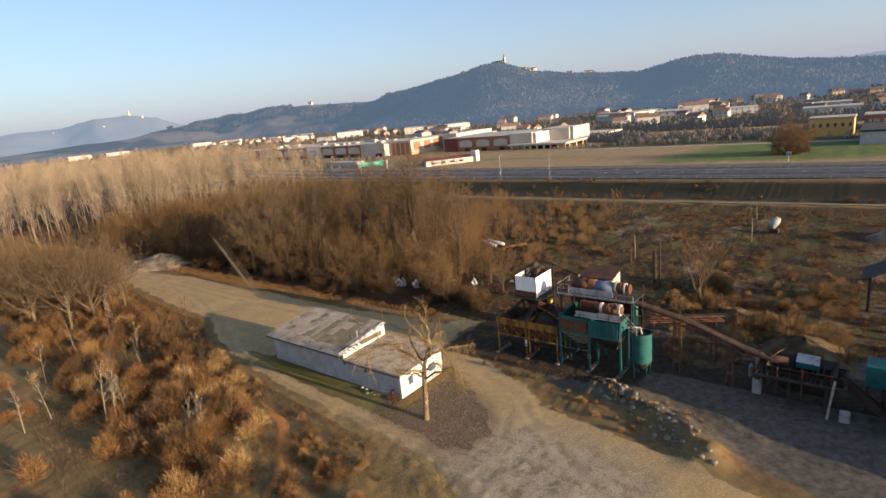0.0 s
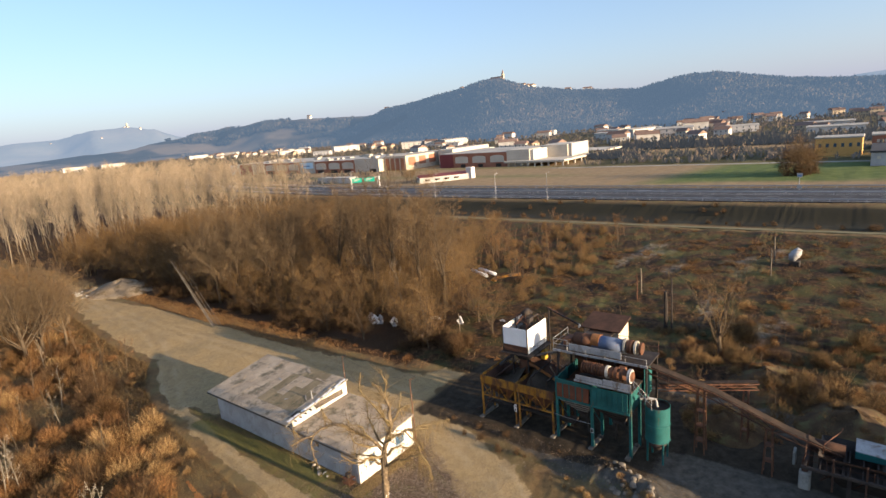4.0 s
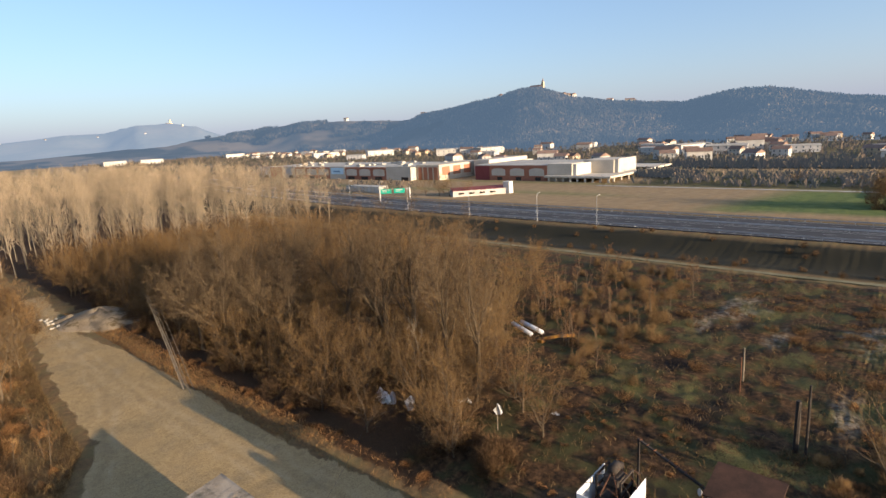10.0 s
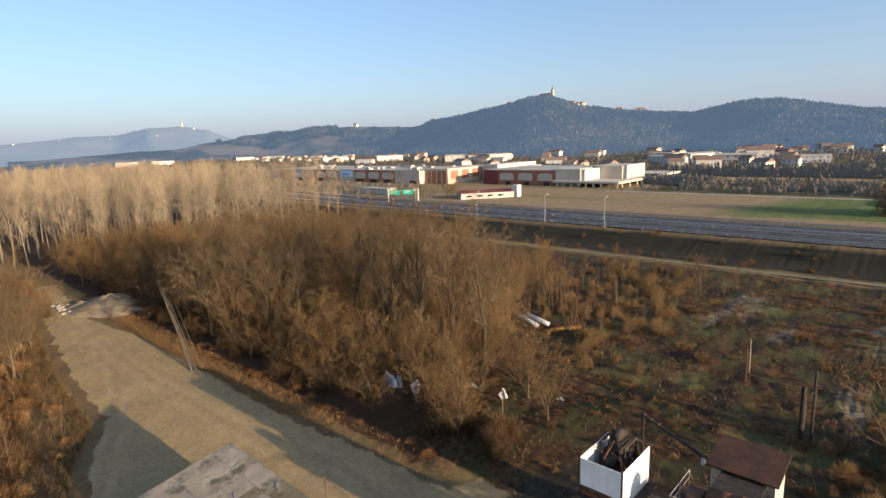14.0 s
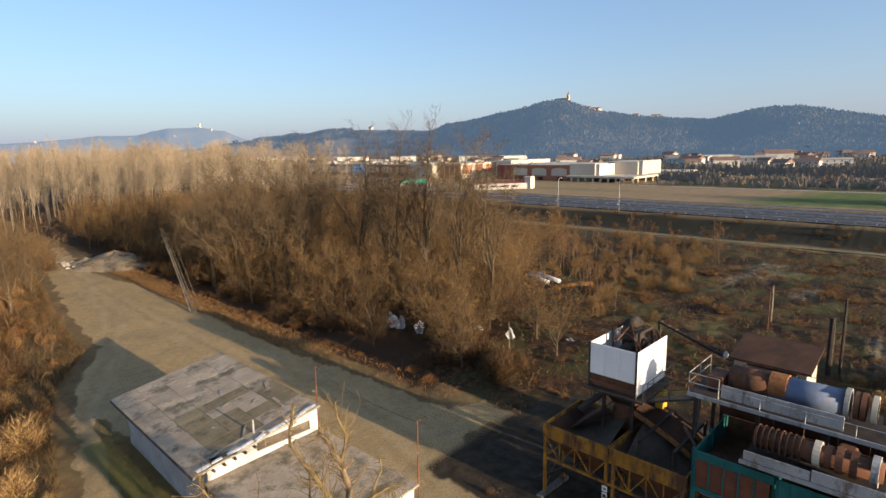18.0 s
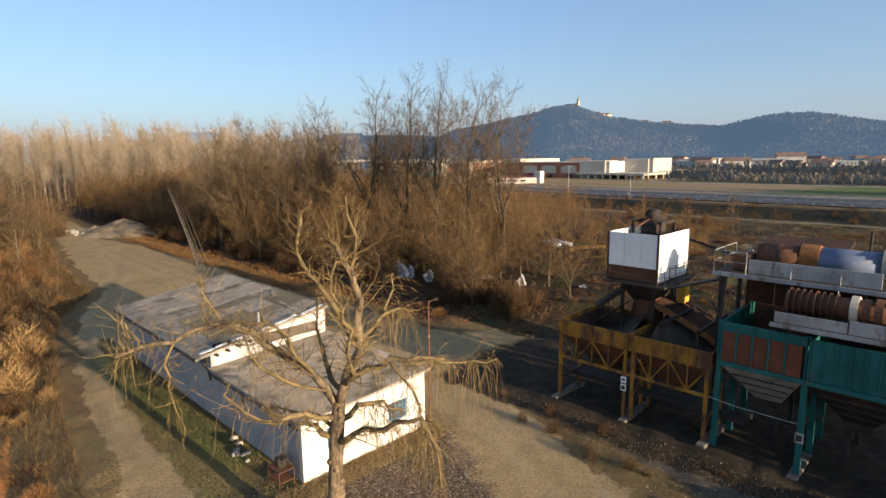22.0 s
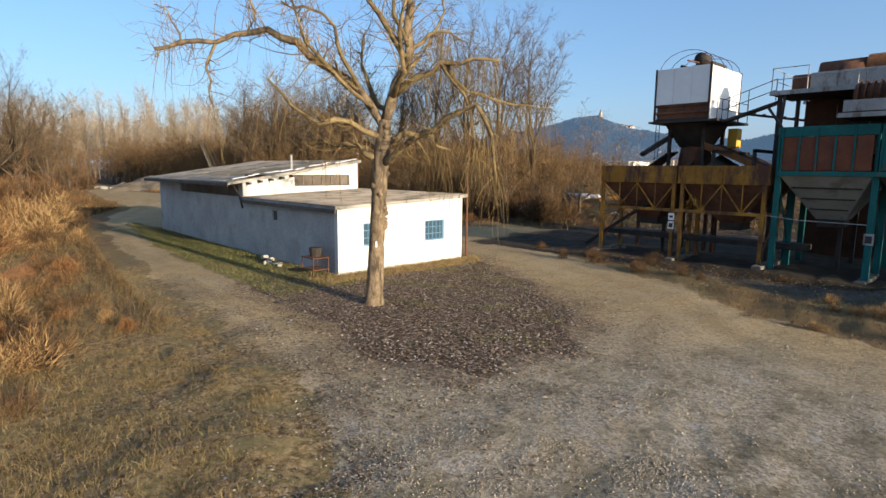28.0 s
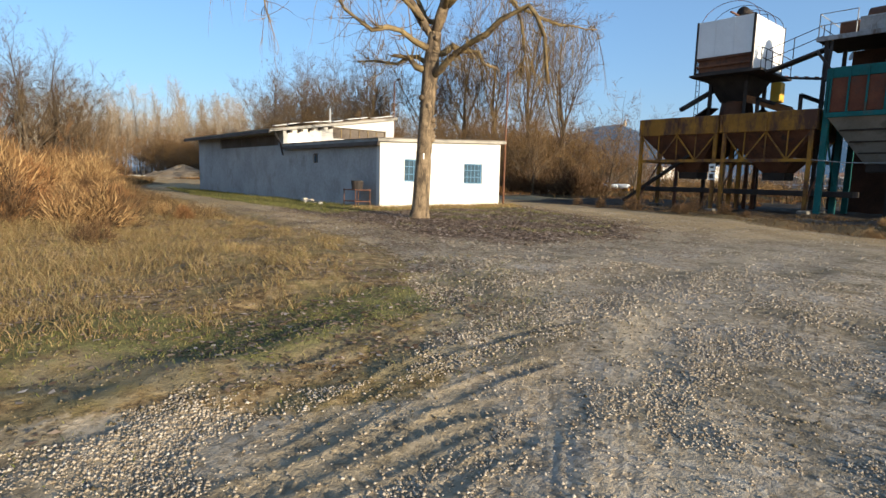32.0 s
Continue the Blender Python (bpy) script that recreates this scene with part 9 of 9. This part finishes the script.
# ---- small stuff on the ground: pebbles, fallen leaves, grass ----
PEBBLE = island_mat("pebbles", [(0.0, (0.14, 0.11, 0.075)), (0.5, (0.26, 0.218, 0.16)), (0.85, (0.32, 0.275, 0.215)), (1.0, (0.40, 0.36, 0.30))], 0.9)
LEAVES = island_mat("fallen_leaves", [(0.0, (0.08, 0.05, 0.03)), (0.5, (0.20, 0.135, 0.085)), (0.85, (0.35, 0.255, 0.17)), (1.0, (0.56, 0.47, 0.38))], 0.8)
GRASS_WEED = island_mat("dead_weed_grass", [(0.0, (0.05, 0.03, 0.014)), (0.5, (0.11, 0.07, 0.032)), (1.0, (0.20, 0.14, 0.065))], 0.9, 0.2)
GRASS_DRY = island_mat("dry_grass", [(0.0, (0.15, 0.095, 0.04)), (0.45, (0.28, 0.195, 0.088)), (0.8, (0.44, 0.325, 0.155)), (1.0, (0.22, 0.20, 0.065))], 0.9, 0.3)
GRASS_GREEN = island_mat("green_grass", [(0.0, (0.075, 0.085, 0.022)), (0.5, (0.15, 0.155, 0.045)), (1.0, (0.30, 0.25, 0.10))], 0.9, 0.25)


def mass(name, verts, faces, material, label, category):
    """Many small pieces in one mesh, from arrays of n x k x 3 corners and one piece's faces."""
    n, k = verts.shape[:2]
    sizes = np.array([len(f) for f in faces])
    flat = np.concatenate([np.array(f) for f in faces])
    loops = (np.arange(n)[:, None] * k + flat[None, :]).reshape(-1).astype(np.int32)
    starts = np.concatenate([[0], np.cumsum(np.tile(sizes, n))[:-1]]).astype(np.int32)
    me = bpy.data.meshes.new(name)
    me.vertices.add(n * k)
    me.vertices.foreach_set("co", verts.reshape(-1))
    me.loops.add(len(loops))
    me.loops.foreach_set("vertex_index", loops)
    me.polygons.add(n * len(faces))
    me.polygons.foreach_set("loop_start", starts)
    me.update(calc_edges=True)
    me.materials.append(material)
    return tagged(new(name, me), label, category, kind="stuff")


def pebbles(name, x, y, size, label, seed, material=None, category="gravel"):
    g = np.random.RandomState(seed)
    n = len(x)
    z = height(x, y)
    base = np.array([(1, 0, 0), (0.2, 0.9, 0.1), (-1, 0.1, 0), (-0.1, -0.95, 0), (0.1, 0.05, 0.75), (0, 0, -0.6)], float)
    a = g.uniform(0, 2 * math.pi, n)
    c, s = np.cos(a), np.sin(a)
    sc = size[:, None] * g.uniform(0.6, 1.25, (n, 3))
    p = base[None] * g.uniform(0.8, 1.2, (n, 6, 3)) * sc[:, None, :]
    v = np.empty_like(p)
    v[..., 0] = p[..., 0] * c[:, None] - p[..., 1] * s[:, None] + x[:, None]
    v[..., 1] = p[..., 0] * s[:, None] + p[..., 1] * c[:, None] + y[:, None]
    v[..., 2] = p[..., 2] + z[:, None] + 0.15 * size[:, None]
    faces = [(0, 1, 4), (1, 2, 4), (2, 3, 4), (3, 0, 4), (1, 0, 5), (2, 1, 5), (3, 2, 5), (0, 3, 5)]
    return mass(name, v, faces, material or PEBBLE, label, category)


g = np.random.RandomState(201)
# thick gravel nearest to the landing place, thinning out
n = 230000
ang, dist = g.uniform(-0.05, 1.75, n), 0.7 + 8.5 * g.uniform(0, 1, n) ** 1.5
px, py = -13.1 + dist * np.cos(ang), -18.95 + dist * np.sin(ang)
onroad = inside(GRAVEL, px, py) + 0.4 * wob(px, py, 2.0, 31, 3)
patch = wob(px, py, 1.6, 33, 3)
for line, w in RUTS:
    patch = np.where(tread(line, px, py)[0] < 1.9 * w, patch - 0.55, patch)
ok = (onroad > -0.15) & (g.uniform(0, 1, n) < np.clip(0.32 + 1.5 * patch, 0.05, 1)) & (inside(ISLE, px, py) < 0.2)
pebbles("gravel_stones", px[ok], py[ok], (0.0052 + 0.011 * g.uniform(0, 1, ok.sum()) ** 2.2) * (0.8 + 0.05 * dist[ok]), "loose rounded gravel stones on the track", 202)
n = 130000
px, py = g.uniform(-12, 9, n), -22 + 26 * g.uniform(0, 1, n) ** 1.3
onroad = inside(GRAVEL, px, py)
ok = (onroad > -0.3) & (inside(ISLE, px, py) < 0.1) & (g.uniform(0, 1, n) < np.clip(0.4 + 0.8 * wob(px, py, 2.6, 35, 3), 0.03, 1)) & (np.hypot(px + 13, py + 19) > 5)
pebbles("gravel_stones", px[ok], py[ok], 0.006 + 0.02 * g.uniform(0, 1, ok.sum()) ** 3, "scattered gravel stones along the track", 203)


CLOD = island_mat("earth_clods", [(0.0, (0.05, 0.04, 0.024)), (0.5, (0.11, 0.09, 0.055)), (1.0, (0.20, 0.165, 0.105))], 0.95)
MUDDY = [(-12.3, -15.2), (-11.4, -15.2), (-10.6, -15.7), (-9.8, -15.5), (-8.6, -14.4), (-7.6, -12.8)]
n = 90000
px, py = g.uniform(-15, -5, n), g.uniform(-18.3, -11, n)
dens = np.exp(-(near_line(MUDDY, px, py) / 1.0) ** 2) * np.clip(0.5 + 1.0 * wob(px, py, 0.9, 71, 3), 0.05, 1)
for line, w in RUTS:
    dens = np.where(tread(line, px, py)[0] < 1.2 * w, dens * 0.25, dens)
n2 = 70000
qx, qy = g.uniform(-11.5, 7, n2), g.uniform(-21, -8, n2)
dens2 = np.clip(-0.15 + 1.1 * wob(qx, qy, 2.4, 75, 4), 0, 0.8) * (inside(ISLE, qx, qy) < 0.3) * (inside(GRAVEL, qx, qy) > -0.5)
px, py, dens = np.concatenate([px, qx]), np.concatenate([py, qy]), np.concatenate([dens, dens2])
n += n2
ok = g.uniform(0, 1, n) < dens
pebbles("earth_clods", px[ok], py[ok], 0.004 + 0.013 * g.uniform(0, 1, ok.sum()) ** 2.5, "churned clods of dark earth between the tyre tracks", 216, CLOD, "soil")


def leaves(name, x, y, size, label, seed, material=None):
    g = np.random.RandomState(seed)
    n = len(x)
    z = height(x, y) + 0.01
    a = g.uniform(0, 2 * math.pi, n)
    tilt = g.uniform(-0.5, 0.5, (n, 4))
    base = np.array([(-1, 0), (0, -0.6), (1, 0), (0, 0.6)], float)
    p = base[None] * size[:, None, None]
    v = np.empty((n, 4, 3))
    v[..., 0] = p[..., 0] * np.cos(a)[:, None] - p[..., 1] * np.sin(a)[:, None] + x[:, None]
    v[..., 1] = p[..., 0] * np.sin(a)[:, None] + p[..., 1] * np.cos(a)[:, None] + y[:, None]
    v[..., 2] = z[:, None] + np.abs(tilt) * size[:, None] * 0.8
    return mass(name, v, [(0, 1, 2, 3)], material or LEAVES, label, "leaves")


n = 72000
px, py = g.uniform(-7, 9, n), g.uniform(-13.5, 2, n)
dens = np.clip(0.9 + inside(ISLE, px, py) * 0.8 + 0.4 * wob(px, py, 2.2, 37, 3), 0, 1) * (1 - sstep(-1, 2, py))
dens = np.maximum(dens, 0.14 * (1 - sstep(4, 9, np.hypot(px + 2, py + 7))))
ok = (g.uniform(0, 1, n) < dens) & ~((px > -0.1) & (px < 7.4) & (py > -0.1))
leaves("fallen_leaves", px[ok], py[ok], g.uniform(0.028, 0.058, ok.sum()), "dead brown leaves lying thick round the tree", 204)
n = 60000
px, py = g.uniform(-15, -4, n), g.uniform(-16, 4, n)
ok = (inside(GRAVEL, px, py) < 1.0) & (g.uniform(0, 1, n) < np.clip(0.45 + 0.9 * wob(px, py, 2.4, 38, 3), 0.05, 1))
leaves("fallen_leaves", px[ok], py[ok], g.uniform(0.016, 0.036, ok.sum()), "scattered dead leaves along the verge", 205)
n = 3500
px, py = g.uniform(9, 14, n), g.uniform(-18, 2, n)
ok = (inside(GRAVEL, px, py) < 0.1)
leaves("fallen_leaves", px[ok], py[ok], g.uniform(0.025, 0.05, ok.sum()), "dead leaves on the verge before the plant", 206)


def grass(name, x, y, tall, width, label, seed, material):
    g = np.random.RandomState(seed)
    n = len(x)
    z = height(x, y) - 0.01
    a = g.uniform(0, 2 * math.pi, n)
    bend = g.uniform(0.3, 1.9, n) * tall
    b = g.uniform(0, 2 * math.pi, n)
    v = np.empty((n, 5, 3))
    w = width * g.uniform(0.6, 1.3, n)
    dx, dy = np.cos(a) * w, np.sin(a) * w
    mx, my = x + np.cos(b) * bend * 0.35, y + np.sin(b) * bend * 0.35
    tx, ty = x + np.cos(b) * bend, y + np.sin(b) * bend
    v[:, 0] = np.stack([x - dx, y - dy, z], -1)
    v[:, 1] = np.stack([x + dx, y + dy, z], -1)
    v[:, 2] = np.stack([mx + 0.7 * dx, my + 0.7 * dy, z + 0.6 * tall], -1)
    v[:, 3] = np.stack([mx - 0.7 * dx, my - 0.7 * dy, z + 0.6 * tall], -1)
    v[:, 4] = np.stack([tx, ty, z + tall * g.uniform(0.8, 1.0, n)], -1)
    return mass(name, v, [(0, 1, 2, 3), (3, 2, 4)], material, label, "grass")


# dry meadow between the landing place and the track
n = 240000
px, py = g.uniform(-21, -3, n), g.uniform(-16.5, 40, n) ** 1.0
py = -16.5 + 56 * g.uniform(0, 1, n) ** 1.8
e = np.interp(py, [-16, -13, -9.5, -4.5, 4, 17, 32, 39], [-11.5, -9.2, -7.7, -7.2, -6.4, -5.1, -2.8, -0.7])
into = e - px
ok = (into > 0) & (g.uniform(0, 1, n) < np.clip(0.75 + into / 3 + 0.5 * wob(px, py, 2.5, 39, 3), 0.05, 1)) & ~((py < -14.6) & (px < -11.2))
tall = np.clip(0.04 + 0.05 * into, 0.04, 0.40) * g.uniform(0.5, 1.2, n) * (1 + 0.5 * wob(px, py, 3.0, 41, 2)) * np.where(py < -12.5, 0.5, 1.0)
grass("dry_grass", px[ok], py[ok], tall[ok] * 0.85, 0.0032, "tall dry straw-coloured meadow grass", 207, GRASS_DRY)
n = 16000
px, py = g.uniform(-16, -8.5, n), g.uniform(-16.3, -12.5, n)
dens = np.exp(-(near_line([(-15, -14.2), (-12.4, -14.1), (-11.6, -15.0), (-9.8, -14.6)], px, py) / 0.6) ** 2)
ok = g.uniform(0, 1, n) < dens * 0.9
grass("green_grass", px[ok], py[ok], g.uniform(0.015, 0.055, ok.sum()), 0.004, "short green grass on the verge", 208, GRASS_GREEN)
n = 26000
px, py = g.uniform(-4.2, 0, n), g.uniform(-2, 30, n)
ok = (inside(ISLE, px, py) > 0.1) & (px < -0.05)
grass("green_grass", px[ok], py[ok], g.uniform(0.05, 0.16, ok.sum()), 0.008, "short green and yellow grass beside the workshop", 209, GRASS_GREEN)
n = 20000
px, py = g.uniform(5, 14, n), g.uniform(-30, 4, n)
ok = (inside(GRAVEL, px, py) < -0.1)
grass("dry_grass", px[ok], py[ok], g.uniform(0.03, 0.16, ok.sum()), 0.009, "dry grass on the verge before the plant", 210, GRASS_WEED)
n = 9000
px, py = g.uniform(-1.5, 8.6, n), g.uniform(-1.5, 0.2, n)
ok = (inside(ISLE, px, py) > 0) & (py < -0.03)
grass("dry_grass", px[ok], py[ok], g.uniform(0.05, 0.25, ok.sum()), 0.007, "dry grass along the workshop's front wall", 211, GRASS_DRY)
n = 30000
px, py = g.uniform(20, 112, n), g.uniform(-46, 20, n)
ok = (g.uniform(0, 1, n) < np.clip(0.4 + 0.8 * wob(px, py, 7, 43, 3), 0.02, 1)) & (px > 22 + 6 * (py < -4))
grass("dry_grass", px[ok], py[ok], g.uniform(0.2, 0.8, ok.sum()), 0.03, "rough dry grass and weeds over the back yard", 212, GRASS_WEED)
n = 50000
py = -4 + 114 * g.uniform(0, 1, n)
px = np.interp(py, [-16, -9.5, 4, 17, 32, 39, 47, 63, 98, 132], [-11, -8, -6.8, -5.4, -3, -1, 3, 4, 8, 12]) - 0.2 - 22 * g.uniform(0, 1, n) ** 1.6
grass("dry_grass", px, py, g.uniform(0.2, 0.6, n) * (1 + 0.7 * sstep(5, 30, py)), 0.008 + 0.012 * sstep(5, 40, py), "tall dry weeds in the scrub west of the track", 213, GRASS_WEED)
GRASS_RUST = island_mat("rusty_grass", [(0.0, (0.12, 0.06, 0.024)), (0.5, (0.25, 0.135, 0.052)), (1.0, (0.38, 0.235, 0.10))], 0.9, 0.25)
n = 22000
py = g.uniform(10, 110, n)
px = 18.4 + g.uniform(0, 4.2, n) - 0.8 * (py > 30)
# grass thinned towards the plant, standing in for its shadow on the strip
keep = g.uniform(0, 1, n) < 0.15 + 0.85 * sstep(22, 34, py)
px, py = px[keep], py[keep]
n = len(px)
grass("dry_grass", px, py, g.uniform(0.15, 0.5, n), 0.018, "rusty dry grass between road and grove", 214, GRASS_RUST)
n = 30000
px, py = g.uniform(-4, 8, n), g.uniform(-11.5, -1, n)
ok = (inside(ISLE, px, py) > 0.2) & (g.uniform(0, 1, n) < np.clip(-0.1 + 1.1 * wob(px, py, 3.0, 45, 3) + 0.1 * px, 0, 0.9))
grass("green_grass", px[ok], py[ok], g.uniform(0.04, 0.12, ok.sum()), 0.006, "thin green grass among the fallen leaves", 215, GRASS_GREEN)
n = 60000
px, py = g.uniform(-15, -5, n), g.uniform(-17.6, -10.5, n)
dens = np.exp(-(near_line(MUDDY, px, py) / 0.95) ** 2) * np.clip(0.25 + 1.1 * wob(px, py, 1.1, 73, 3), 0, 1)
for line, w in RUTS:
    dens = np.where(tread(line, px, py)[0] < 1.5 * w, 0, dens)
ok = g.uniform(0, 1, n) < dens
grass("green_grass", px[ok], py[ok], g.uniform(0.01, 0.045, ok.sum()), 0.0035, "short trampled grass growing out of the muddy verge", 217, GRASS_GREEN)
n = 70000
cx, cy = g.uniform(-16, -5.5, 1500), g.uniform(-14.5, 6, 1500)
pick = g.randint(0, 1500, n)
px, py = cx[pick] + g.normal(0, 0.09, n), cy[pick] + g.normal(0, 0.09, n)
ok = (inside(GRAVEL, px, py) < 0.2) & (px < np.interp(py, [-16, -9.5, 4, 17], [-11, -7.4, -6.2, -5]))
grass("dry_grass", px[ok], py[ok], g.uniform(0.04, 0.15, ok.sum()) * (0.5 + (cx[pick][ok] * 7.3) % 1.0), 0.0032, "tufts of dry grass along the meadow's edge", 218, GRASS_DRY)
n = 26000
px, py = g.uniform(-13, 2, n), g.uniform(-15, -6, n)
ok = (inside(ISLE, px, py) < 0.3) & (g.uniform(0, 1, n) < np.clip(-0.1 + 0.9 * wob(px, py, 2.1, 77, 4), 0, 0.8))
leaves("fallen_leaves", px[ok], py[ok], g.uniform(0.015, 0.04, ok.sum()), "dead leaves blown across the gravel track", 219)
